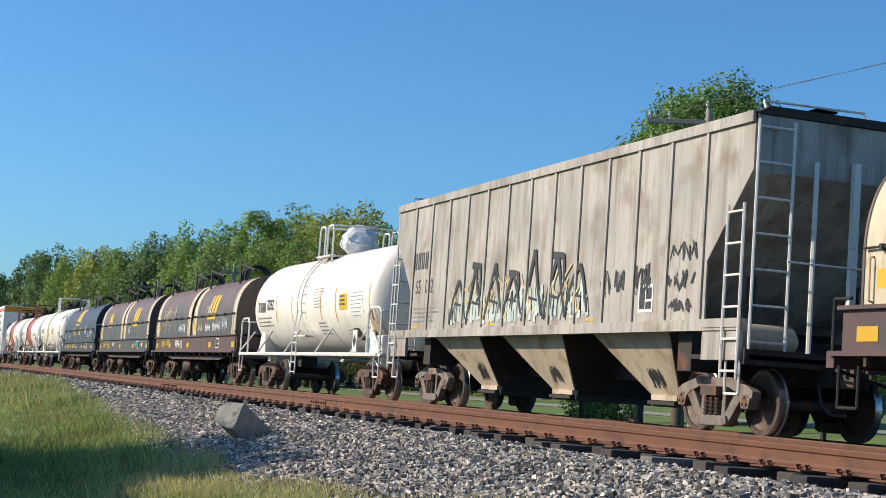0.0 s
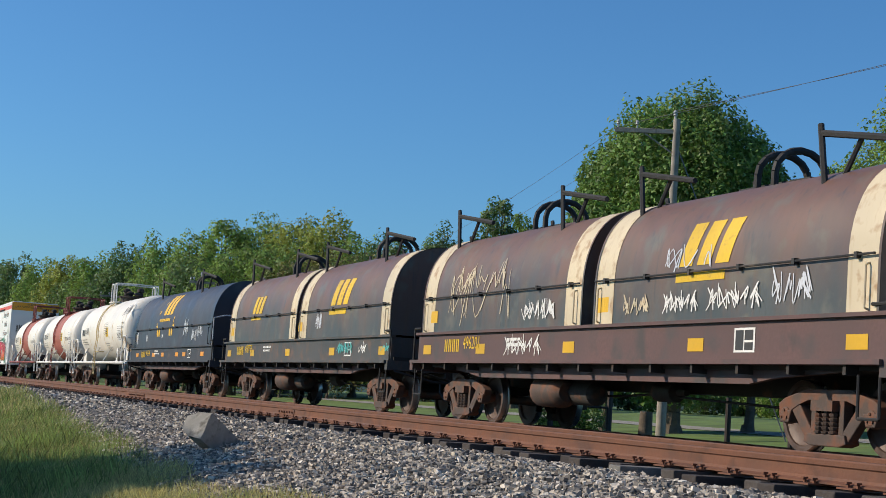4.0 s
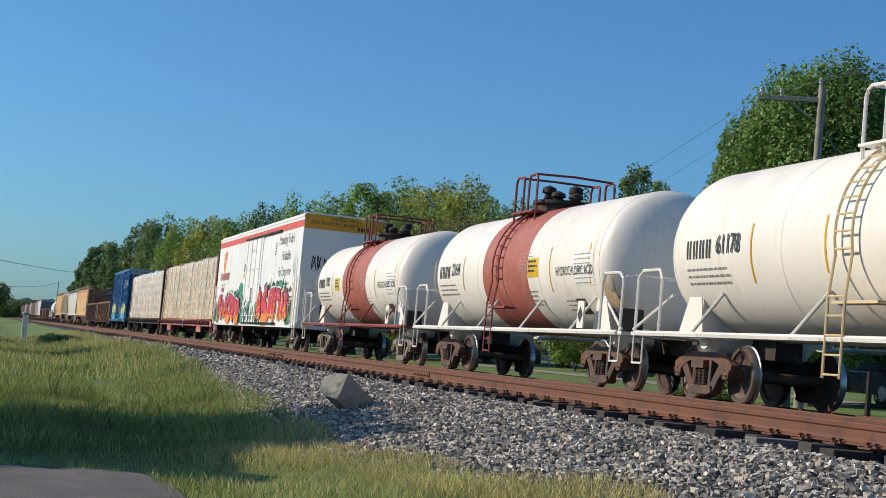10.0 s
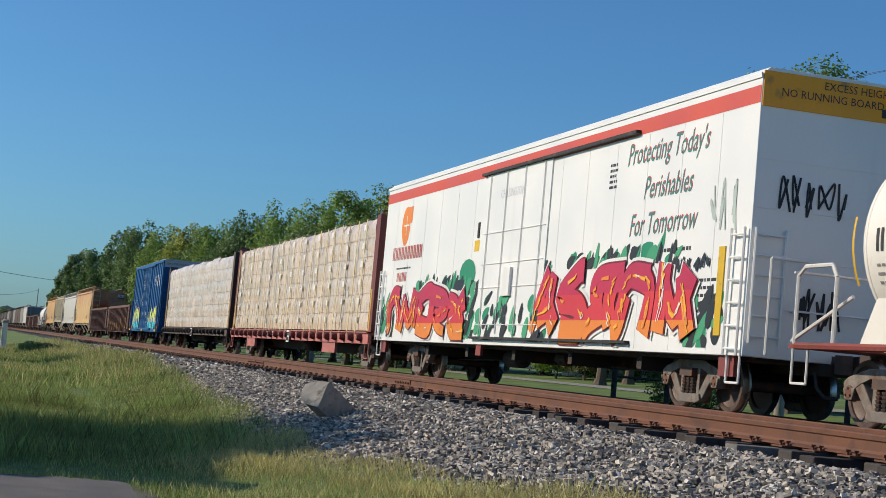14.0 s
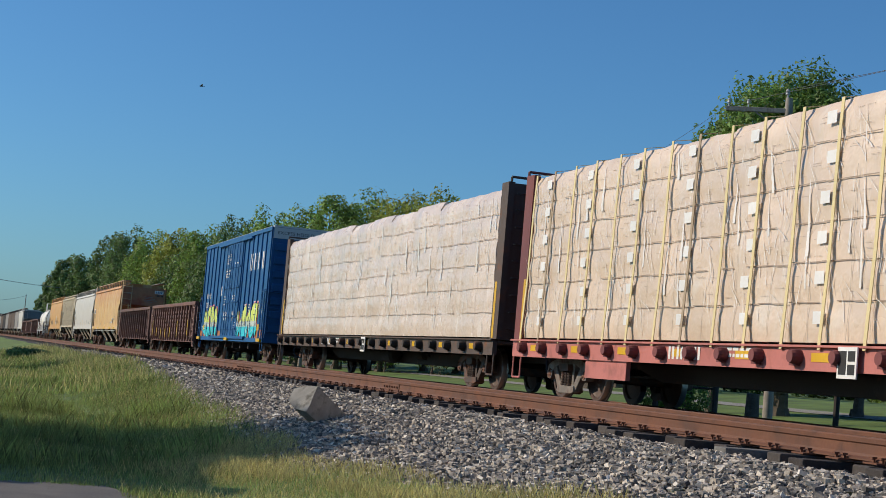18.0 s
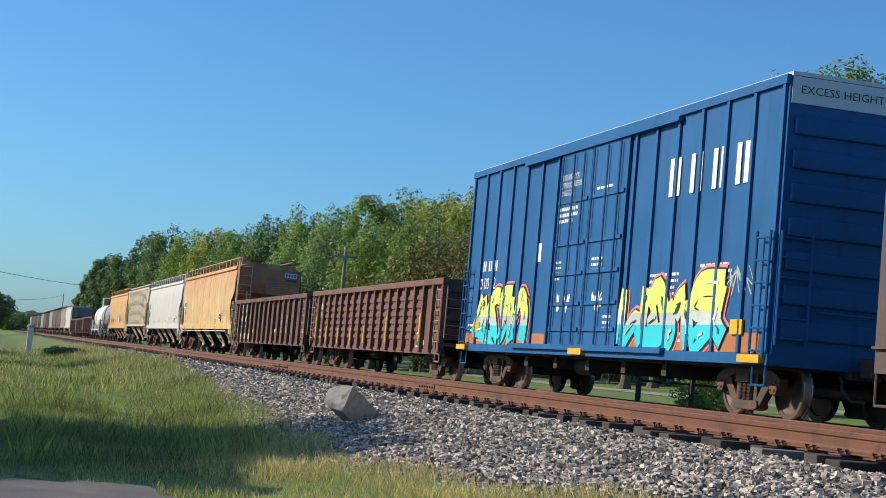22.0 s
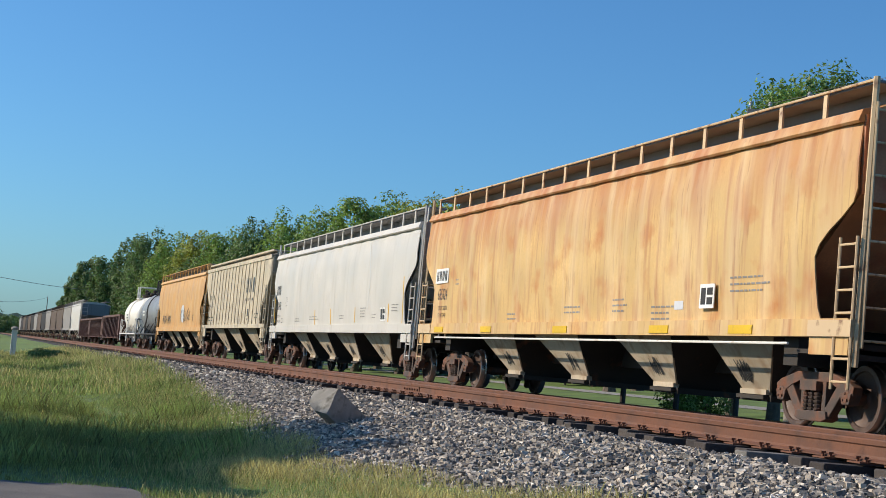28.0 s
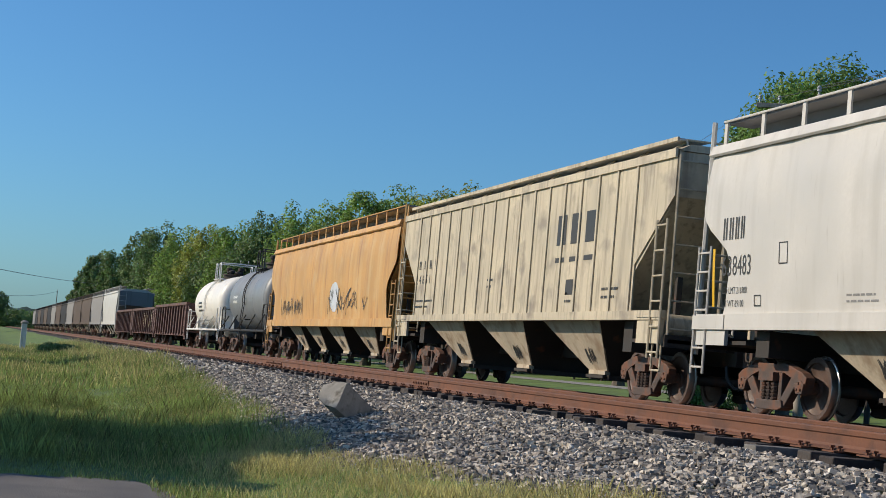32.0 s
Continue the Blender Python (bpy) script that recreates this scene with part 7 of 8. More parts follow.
    burner(-38.6 - o, -31.6 - o, 0.94, 2.42, 5, P["spray_white"], P["spray_wine"], fire, inside, car, sf, 8, 0.016, 0.26)
    scrawl(-32.4 - o, -30.9 - o, 2.15, 2.42, P["spray_black"], car, sf, 124, 0.03, 6, 0.012)
    scrawl(-31.2 - o, -30.2 - o, 2.7, 3.6, P["mint"], car, sf, 125, 0.03, 3, 0.008)
    mark("graffiti_fill", [[(-43.3 - o + 0.6 * math.cos(t), 2.45 + 0.35 * math.sin(t)) for t in np.linspace(0, 2 * math.pi, 14)[:-1]]], P["spray_green"], car, sf, 0.006)
    bm = bmesh.new()
    tag_r = random.Random(77)
    for y0, y1, z in ((-1.15, -0.05, 3.05), (-0.75, 0.0, 1.4)):
        for k in range(5):
            y, w_ = y0 + (y1 - y0) * k / 5, (y1 - y0) / 5
            pts = [(y + w_ * tag_r.uniform(-0.1, 1.1), z + 0.42 * (q % 2) + tag_r.uniform(-0.08, 0.12)) for q in range(5)]
            pipe(bm, [(L / 2 + 0.012, a_, b_) for a_, b_ in curve_pts(pts, 5)], 0.017, 5)
    part("graffiti_tag", bm, P["spray_black"], car)
    for k in (-1, 1):
        end_gear(car, L, hw, P["reefer_white"], z0 + 0.1, 2.75, k)
        solid("step_box", P["tank_red"], car, (min(k * (L / 2 - 0.35), k * (L / 2 - 0.85)), max(k * (L / 2 - 0.35), k * (L / 2 - 0.85)), -1.5, -1.42, 0.55, 0.86))
    grab(car, [(L / 2 + 0.3, -1.35, 0.9), (L / 2 + 0.3, -1.35, 2.3), (L / 2 + 0.3, -0.6, 2.3)], P["pipe_white"], 0.025)
    solid("ladder_pad", P["yellow"], car, (L / 2 - 0.95, L / 2 - 0.75, -hw - 0.02, -hw, 1.15, 2.5))
    solid("hanging_frame", P["tank_red"], car, (d0 + 0.0, d0 + 0.35, -1.52, -1.46, 0.62, 0.86))


reefer()


# ---- centre-beam flat cars with wrapped lumber ----
def centre_beam(label, a, b, frame_m, bulk_m, wrap_m, seed, strapped):
    car, L = new_car("centre_beam_flat", label, a, b, 2.0 if strapped else 2.75, "grey" if strapped else "dark")
    r = random.Random(seed)
    zf = 1.08
    for s in (-1, 1):
        solid("side_sill", frame_m, car, (-L / 2 + 0.1, L / 2 - 0.1, min(s * 1.44, s * 1.54), max(s * 1.44, s * 1.54), 0.74, zf), (-L / 2 + 0.1, L / 2 - 0.1, min(s * 1.38, s * 1.60), max(s * 1.38, s * 1.60), zf - 0.03, zf))
    solid("deck", frame_m, car, (-L / 2 + 0.1, L / 2 - 0.1, -1.42, 1.42, 1.0, 1.05))
    bm = bmesh.new()
    prism(bm, [(-L / 2 + 3.6, 0.74), (L / 2 - 3.6, 0.74), (L / 2 - 5.0, 0.45), (-L / 2 + 5.0, 0.45)], -0.5, 0.5)
    part("belly_beam", bm, M["under"], car)
    solid("centre_sill", M["under"], car, (-L / 2 - 0.1, L / 2 + 0.1, -0.3, 0.3, 0.66, 1.0))
    if strapped:
        for x in (-L / 2 + 4.8, L / 2 - 5.2):
            solid("bolster_plate", frame_m, car, (x - 0.9, x + 0.9, -1.5, -1.42, 0.42, 0.76))
    for k in (-1, 1):
        x = k * L / 2
        solid("bulkhead", bulk_m, car, (min(x - k * 0.06, x - k * 0.12), max(x - k * 0.06, x - k * 0.12), -1.355, 1.355, zf, 4.40))
        for y in (-1.5, 1.36):
            solid("bulkhead_post", bulk_m, car, (min(x - k * 0.02, x - k * 0.45), max(x - k * 0.02, x - k * 0.45), y, y + 0.14, zf, 4.42))
        for i in range(9):
            z = 1.3 + i * 0.36
            grab(car, [(x + k * 0.02, -1.3, z), (x + k * 0.06, -1.28, z), (x + k * 0.06, 1.28, z), (x + k * 0.02, 1.3, z)], M["steel"], 0.02)
        grab(car, [(x, -1.45, 4.42), (x, -1.45, 4.52), (x, 1.45, 4.52), (x, 1.45, 4.42)], bulk_m, 0.03)
        step(car, x - k * 0.1 - (0.42 if k > 0 else 0), -1.5, 0.78, frame_m, 0.42, 0.45)
        mark("reflector", rect(x - k * 0.36 - 0.02, x - k * 0.36 + 0.10, 1.1, 2.3), P["reflector"], car, flat(-1.5))
    # lumber packs: columns of tiers under film
    x0, x1 = -L / 2 + 0.55, L / 2 - 0.55
    cols = 11 if strapped else 10
    tiers = 6

    def film_y(x, z, s):
        return 1.47 + 0.03 * noise.noise(Vector((x * 1.3, z * 1.1, seed + s))) + 0.014 * noise.noise(Vector((x * 5, z * 1.6, seed)))
    for s in (-1, 1):
        edges = [x0 + (x1 - x0) * i / cols for i in range(cols + 1)]
        for i, (ea, eb) in enumerate(zip(edges, edges[1:])):
            bm = bmesh.new()
            nx, nz = 10, 18
            zt = 4.33 + r.uniform(-0.03, 0.04)
            rows = []
            for j in range(nz + 1):
                z = 1.12 + (zt - 1.12) * j / nz
                row = []
                for q in range(nx + 1):
                    x = ea + (eb - ea) * q / nx
                    edge = min(q, nx - q) / nx
                    bulge = 0.018 * math.sin(min(1, edge * 4) * math.pi / 2)
                    tier = 0.014 * math.cos((z - 1.12) / (zt - 1.12) * tiers * 2 * math.pi)
                    y = film_y(x, z, s) + bulge - tier
                    if j == nz:
                        y -= 0.08
                    row.append(bm.verts.new((x, s * y, z + (0.02 * noise.noise(Vector((x * 2, 0, seed))) if j == nz else 0))))
                rows.append(row)
            for ra, rb in zip(rows, rows[1:]):
                for q in range(nx):
                    bm.faces.new((ra[q], ra[q + 1], rb[q + 1], rb[q]))
            inner = [[bm.verts.new((v.co.x, s * 0.15, v.co.z)) for v in rows[k]] for k in (0, nz)]
            for q in range(nx):
                bm.faces.new((rows[nz][q], rows[nz][q + 1], inner[1][q + 1], inner[1][q]))
                bm.faces.new((rows[0][q], inner[0][q], inner[0][q + 1], rows[0][q + 1]))
            for col in (0, nx):
                bm.faces.new([rows[k][col] for k in range(nz + 1)] + [inner[1][col], inner[0][col]])
            pk = part("lumber_pack", bm, wrap_m, car, smooth=True)
            if s < 0:
                ys = lambda x, z: -film_y(x, z, -1) - 0.024
                seams = []
                for t in range(1, tiers):
                    z = 1.12 + (zt - 1.12) * t / tiers
                    for q in range(5):
                        if r.random() < 0.94:
                            xa = ea + (eb - ea) * (q / 5) + 0.01
                            xb = ea + (eb - ea) * ((q + 1) / 5)
                            dz = r.uniform(-0.012, 0.012)
                            seams += rect(xa, (xa + xb) / 2, z + dz - 0.010, z + dz + 0.006) + rect((xa + xb) / 2, xb, z + dz - 0.012, z + dz + 0.004)
                            for k in range(2):
                                zz, xx = z + r.uniform(0.06, 0.45), r.uniform(xa, xb - 0.1)
                                seams += rect(xx, min(xb, xx + r.uniform(0.1, 0.3)), zz, zz + 0.004)
                for q in range(4):
                    xv = ea + (eb - ea) * q / 4 + 0.02
                    za, zb = (1.14, zt - 0.05) if q % 2 == 0 else (1.14, r.uniform(1.8, 3.6))
                    seams += stroke([(xv + 0.02 * k / 10, za + (zb - za) * k / 10) for k in range(11)], 0.004)
                mark("tier_seam", seams, P["seam"], pk, ys, 0.002)
                # film folds as pale strokes; the broad ones are painted highlights
                shine_strokes = []
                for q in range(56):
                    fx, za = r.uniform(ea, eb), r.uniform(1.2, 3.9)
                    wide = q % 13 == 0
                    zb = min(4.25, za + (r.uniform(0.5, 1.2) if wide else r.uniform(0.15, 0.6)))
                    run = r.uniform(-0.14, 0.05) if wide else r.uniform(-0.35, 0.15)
                    shine_strokes += stroke([(fx + run * (k / 8) ** 1.3, za + (zb - za) * k / 8) for k in range(9)], r.uniform(0.02, 0.05) if wide else r.uniform(0.003, 0.010), 0.002)
                mark("film_fold", shine_strokes, P["film"], pk, ys, 0.004)
            if strapped and s < 0:
                for q, m in ((0.02, "strap"), (0.5, "strap_brown" if i % 3 == 0 else "strap")):
                    fx = ea + (eb - ea) * q
                    bm = bmesh.new()
                    path = [(fx, -1.585, 1.02), (fx + 0.05, -1.548, 2.3), (fx + 0.10, -1.545, 3.8), (fx + 0.12, -1.53, 4.36), (fx + 0.12, -1.2, 4.42)]
                    for (xa, ya, za), (xb, yb, zb) in zip(path, path[1:]):
                        add(bm, [(xa - 0.036, ya, za), (xa + 0.036, ya, za), (xb + 0.036, yb, zb), (xb - 0.036, yb, zb), (xa - 0.036, ya + 0.012, za - 0.004), (xa + 0.036, ya + 0.012, za - 0.004), (xb + 0.036, yb + 0.012, zb - 0.004), (xb - 0.036, yb + 0.012, zb - 0.004)],
                            [(0, 1, 2, 3), (7, 6, 5, 4), (0, 4, 5, 1), (1, 5, 6, 2), (2, 6, 7, 3), (3, 7, 4, 0)])
                    part("tie_down_strap", bm, P[m], car)
                for t in range(tiers):
                    lx = ea + 0.8 + r.uniform(-0.06, 0.06)
                    mark("pack_label", rect(lx, lx + 0.24, 1.36 + t * 0.535, 1.53 + t * 0.535), P["spray_white"], pk, flat(-1.532))
        n_w = 2 * cols
        for i in range(n_w if s < 0 else 0):
            x = x0 + 0.3 + (x1 - x0 - 0.6) * i / (n_w - 1)
            bm = bmesh.new()
            lathe(bm, [(-0.10, 0.0), (-0.10, 0.085), (-0.05, 0.1), (0.06, 0.1), (0.1, 0.06)], "y", 12, (x, -1.60, 0.92))
            box(bm, x - 0.14, x + 0.02, -1.62, -1.53, 0.80, 1.0)
            part("winch", bm, P["bulkhead_red"] if strapped else M["under"], car)
            if i % 2 == 0:
                mark("reflector", rect(x + 0.3, x + 0.75, 0.86, 0.98), P["reflector"], car, flat(-1.542))
    solid("stencil_frame", P["white"], car, (0.55, 1.0, -1.625, -1.605, 0.66, 1.06))
    solid("stencil_panel", M["black"], car, (0.59, 0.76, -1.63, -1.625, 0.71, 1.01), (0.80, 0.96, -1.63, -1.625, 0.88, 1.01), (0.80, 0.96, -1.63, -1.625, 0.71, 0.84))
    block_letters(4, -4.6, 0.82, 1.2, 0.2, P["white"], car, flat(-1.542))
    fine_print(-2.8, 0.98, 1.2, 2, P["white"], car, flat(-1.542), seed)
    brake_gear(car, L, M["under"], 2.0)


centre_beam("faded red centre-beam flat car with strapped, film-wrapped lumber", -75.95, -52.0, P["flat_red"], P["bulkhead_red"], P["wrap_tan"], 5, True)
centre_beam("dark brown centre-beam flat car with film-wrapped lumber", -100.1, -77.0, P["flat_brown"], P["flat_brown"], P["wrap"], 8, False)


# ---- box car ----
def box_car():
    a, b = -118.45, -102.85
    car, L = new_car("box_car", "royal blue high-cube box car with green and cyan graffiti", a, b, 1.55)
    o, hw, z0, z1 = (a + b) / 2, 1.53, 0.78, 5.06
    under_box(car, L, z0 + 0.12)
    box_shell(car, L, z0, z1, hw - 0.02, P["box_blue"])
    solid("roof", P["galv"], car, (-L / 2 - 0.02, L / 2 + 0.02, -hw + 0.05, hw - 0.05, z1 - 0.01, z1 + 0.05))
    solid("end_top", P["galv"], car, (L / 2, L / 2 + 0.02, -hw + 0.05, hw - 0.05, z1 - 0.42, z1 - 0.02), label="bare galvanised top of the end wall")
    me = text_mesh("EXCESS HEIGHT CAR", 0.17, P["letter"])
    for v in me.vertices:
        v.co = (L / 2 + 0.025, -1.35 + v.co.x * 1.15, z1 - 0.3 + v.co.y)
    part("lettering", me, None, car)
    for s in (-1, 1):
        solid("top_chord", P["box_blue"], car, (-L / 2, L / 2, min(s * (hw - 0.03), s * (hw + 0.04)), max(s * (hw - 0.03), s * (hw + 0.04)), z1 - 0.14, z1))
        solid("side_sill", P["box_blue"], car, (-L / 2, L / 2, min(s * (hw - 0.03), s * (hw + 0.04)), max(s * (hw - 0.03), s * (hw + 0.04)), z0, z0 + 0.16))
    d0, d1 = -1.6, 1.95
    bm = bmesh.new()
    prism(bm, [(-0.045, z0 + 0.16), (0.045, z0 + 0.16), (0.045, z1 - 0.14), (-0.045, z1 - 0.14)], 0, 0.05)
    rib = mesh_of("rib", bm, P["box_blue"], bevel=0.012)
    xs = [x for x in np.linspace(-L / 2 + 0.1, d0 - 0.25, 7)] + [x for x in np.linspace(d1 + 0.25, L / 2 - 0.1, 7)]
    for x in xs:
        for s in (-1, 1):
            part("rib", rib, None, car, at=pose(x, -hw - 0.03 if s < 0 else hw - 0.02, 0))
    for da, db in ((d0, 0.1), (0.12, d1)):
        bm = bmesh.new()
        box(bm, da, db, -hw - 0.045, -hw + 0.01, z0 + 0.2, z1 - 0.22)
        door = part("door", bm, P["box_blue"], car, "blue steel door with raised bars", bevel=0.01)
        for z in (1.25, 1.75, 2.35, 2.95, 3.8):
            solid("door_bar", P["box_blue"], door, (da + 0.05, db - 0.05, -hw - 0.08, -hw - 0.04, z, z + 0.07))
        for x in (da + 0.2, db - 0.3, (da + db) / 2):
            grab(door, [(x, -hw - 0.09, 1.0), (x, -hw - 0.09, z1 - 0.3)], P["box_blue"], 0.02, "locking_bar")
    solid("door_track", P["box_blue"], car, (d0 - 2.2, d1 + 2.2, -hw - 0.10, -hw, z1 - 0.24, z1 - 0.16), (d0 - 2.2, d1 + 2.2, -hw - 0.12, -hw, z0 + 0.1, z0 + 0.2))
    sf, df = flat(-hw + 0.018), flat(-hw - 0.046)
    block_letters(4, 3.7, 3.55, 3.35, 0.66, P["white"], car, flat(-hw + 0.012), 0.42, 0.012)
    block_letters(3, -6.6, 2.62, 1.25, 0.24, P["white"], car, sf, 0.4)
    word("10 00 62", -6.9, 2.12, 0.40, P["white"], car, sf, wide=0.95)
    for i, w_ in enumerate(("CLOSE AND LOCK", "BOTH DOORS BEFORE", "MOVING CAR")):
        word(w_, -1.55, 4.25 - i * 0.16, 0.17, P["white"], car, df, wide=0.72)
    fine_print(-1.5, 3.78, 1.1, 4, P["white"], car, df, 4, 0.07, 0.05)
    fine_print(0.5, 3.95, 0.9, 1, P["white"], car, df, 5)
    for x, z, w, n in ((-1.5, 2.6, 0.4, 4), (0.5, 2.6, 0.8, 3), (1.3, 1.5, 0.5, 3), (3.2, 2.2, 1.2, 4), (5.2, 2.3, 1.3, 5), (-7.4, 1.35, 0.5, 2), (4.2, 1.2, 0.5, 2)):
        fine_print(x, z, w, n, P["white"], car, df if d0 < x < d1 else sf, int(x * 7) % 50, 0.05, 0.06)
    mark("notice", rect(-2.95, -2.6, 2.7, 3.1) + rect(-0.75, -0.35, 2.62, 2.75), P["white"], car, sf)
    scrawl(-1.35, -0.4, 1.62, 2.0, P["white"], car, df, 131, 0.03, 3)
    scrawl(0.6, 1.2, 1.6, 2.0, P["white"], car, df, 132, 0.03, 2)
    scrawl(6.2, 7.2, 1.8, 2.3, P["mint"], car, sf, 133, 0.014, 3)
    mark("rust_primer", rect(-7.8, -2.0, z0 + 0.17, 1.2) + rect(2.3, 7.4, z0 + 0.17, 1.25), P["primer"], car, sf)
    for k, (x0, x1) in enumerate(((-6.9, -3.2), (2.1, 6.2))):
        burner(x0, x1, 0.84, 2.1, 4, P["spray_pink"], P["spray_black"], [(0, 0.42, P["spray_cyan"]), (0.42, 0.58, P["mint"]), (0.58, 1.3, P["spray_lime"])], ((P["spray_white"], 16, 0.025), (P["spray_black"], 22, 0.02)), car, sf, 2 + 3 * k, 0.008, 0.22, 0.035, 0.05)
    for x, m in ((-6.8, "yellow"), (6.5, "yellow")):
        solid("notice_plate", P[m], car, (x, x + 0.4, -hw - 0.03, -hw, 1.22, 1.45))
    for x in (-7.8, -0.2, 7.0):
        solid("reflector", P["reflector"], car, (x, x + 0.7, -hw - 0.125, -hw - 0.04, z0 + 0.02, z0 + 0.14))
    for i in range(7):
        z = z0 + 0.4 + i * 0.5
        solid("end_corrugation", P["box_blue"], car, (L / 2 - 0.02, L / 2 + 0.06, -1.4, 1.4, z, z + 0.28), bevel=0.03)
    for k in (-1, 1):
        end_gear(car, L, hw + 0.02, P["box_blue"], z0 + 0.2, 2.75, k)


box_car()


# ---- gondolas ----
def gon_marks(car, L, surf):
    o = -128.6
    pitch = L / 18
    block_letters(4, -L / 2 + pitch * 1.15, 1.95, 0.62, 0.2, P["white"], car, surf)
    word("9164", -L / 2 + pitch * 1.15, 1.62, 0.27, P["white"], car, surf, wide=0.8)
    fine_print(-L / 2 + pitch * 1.15, 1.2, 0.6, 2, P["white"], car, surf, 4, 0.06, 0.16)
    for i, z in ((1, 0.95), (3, 0.85), (5, 0.8), (7, 0.8), (9, 0.85), (12, 0.9), (16, 0.95)):
        x = -L / 2 + 0.08 + (L - 0.16) * i / 18
        solid("yellow_strip", P["yellow"], car, (x - 0.085, x + 0.02, -1.592, -1.581, z, z + (0.75 if i in (1, 12, 16) else 0.5)))
    x = L / 2 - pitch * 2.75
    mark("stencil_frame", rect(x, x + 0.42, 0.8, 1.2) + rect(x + 0.44, x + 0.8, 0.86, 1.0), P["white"], car, surf)
    mark("stencil_panel", rect(x + 0.04, x + 0.2, 0.85, 1.15) + rect(x + 0.23, x + 0.38, 1.02, 1.15) + rect(x + 0.23, x + 0.38, 0.85, 0.98), P["letter"], car, surf, 0.008)


ribbed_gondola("gondola", "oxide brown corrugated gondola with yellow strips", -136.95, -120.3, 2.58, P["gon_brown"], 18, gon_marks)


def rust_marks(car, L, surf):
    pitch = L / 15
    r = random.Random(3)
    block_letters(2, -L / 2 + pitch * 1.2, 2.0, 0.5, 0.26, P["white"], car, surf)
    block_letters(2, -L / 2 + pitch * 2.2, 2.0, 0.5, 0.26, P["white"], car, surf, seed=1)
    word("481", -L / 2 + pitch * 1.15, 1.52, 0.36, P["white"], car, surf, wide=0.85, bold=0.010)
    word("611", -L / 2 + pitch * 2.15, 1.52, 0.36, P["white"], car, surf, wide=0.85, bold=0.010)
    mark("black_panel", rect(-L / 2 + pitch * 1.05, -L / 2 + pitch * 1.9, 1.4, 2.3) + rect(-L / 2 + pitch * 2.1, -L / 2 + pitch * 2.9, 1.4, 2.3), P["letter"], car, surf, 0.002)
    for i in range(3, 14):
        x = -L / 2 + pitch * (i + 0.5)
        if i % 4 != 1:
            polys = []
            for _ in range(26):
                cx, cz, size = r.gauss(x, 0.12), r.gauss(1.45, 0.24), r.uniform(0.02, 0.075)
                if abs(cx - x) < 0.26 and 1.0 < cz < 2.1:
                    polys.append([(cx + size * r.uniform(0.5, 1.0) * math.cos(t), cz + size * r.uniform(0.6, 1.5) * math.sin(t)) for t in np.linspace(0, 2 * math.pi, 9)[:-1]])
            mark("rust_patch", polys, P["rust_patch"], car, surf)
            if i > 8 or i == 3:
                for k in range(3):
                    scrawl(x - 0.24, x + 0.24, 1.1 + 0.25 * k, 1.4 + 0.25 * k, P["hood_cream"], car, surf, 400 + 7 * i + k, 0.02, 3, 0.010)
        scrawl(x - 0.25, x + 0.25, 1.05, 2.0, P["letter"] if i % 2 else P["rust_patch"], car, surf, 170 + i, 0.018, 2, 0.012)
    for i in (0.3, 2.5, 4.2, 6.8, 9.1, 11.6, 14.2):
        x = -L / 2 + pitch * i
        mark("reflector", rect(x, x + 0.32, 1.12, 1.26), P["yellow"], car, surf, 0.016)
    for k in (1, 2, 3):
        x = -L / 2 + pitch * k
        mark("pale_panel", [[(x + pitch * 0.12, 0.82), (x + pitch * 0.88, 0.80), (x + pitch * (0.9 - 0.1 * (k == 3)), 1.07), (x + pitch * 0.5, 1.02 + 0.03 * k), (x + pitch * 0.1, 1.06)]], P["hood_cream"], car, surf)
    edge = []
    for k in (1, 2):
        a, b = -L / 2 + pitch * (k + 0.03), -L / 2 + pitch * (k + 0.95)
        edge += rect(a, a + 0.06, 1.36, 2.36) + rect(b - 0.05, b, 1.42, 2.36) + rect(a, b, 2.28, 2.36) + rect(a, b, 1.34, 1.42)
    mark("pale_edge", edge, P["hood_cream"], car, surf, 0.001)


ribbed_gondola("gondola", "rust-streaked brown gondola with white lettering", -155.1, -138.15, 2.56, P["gon_rust"], 15, rust_marks, corrugated=False)


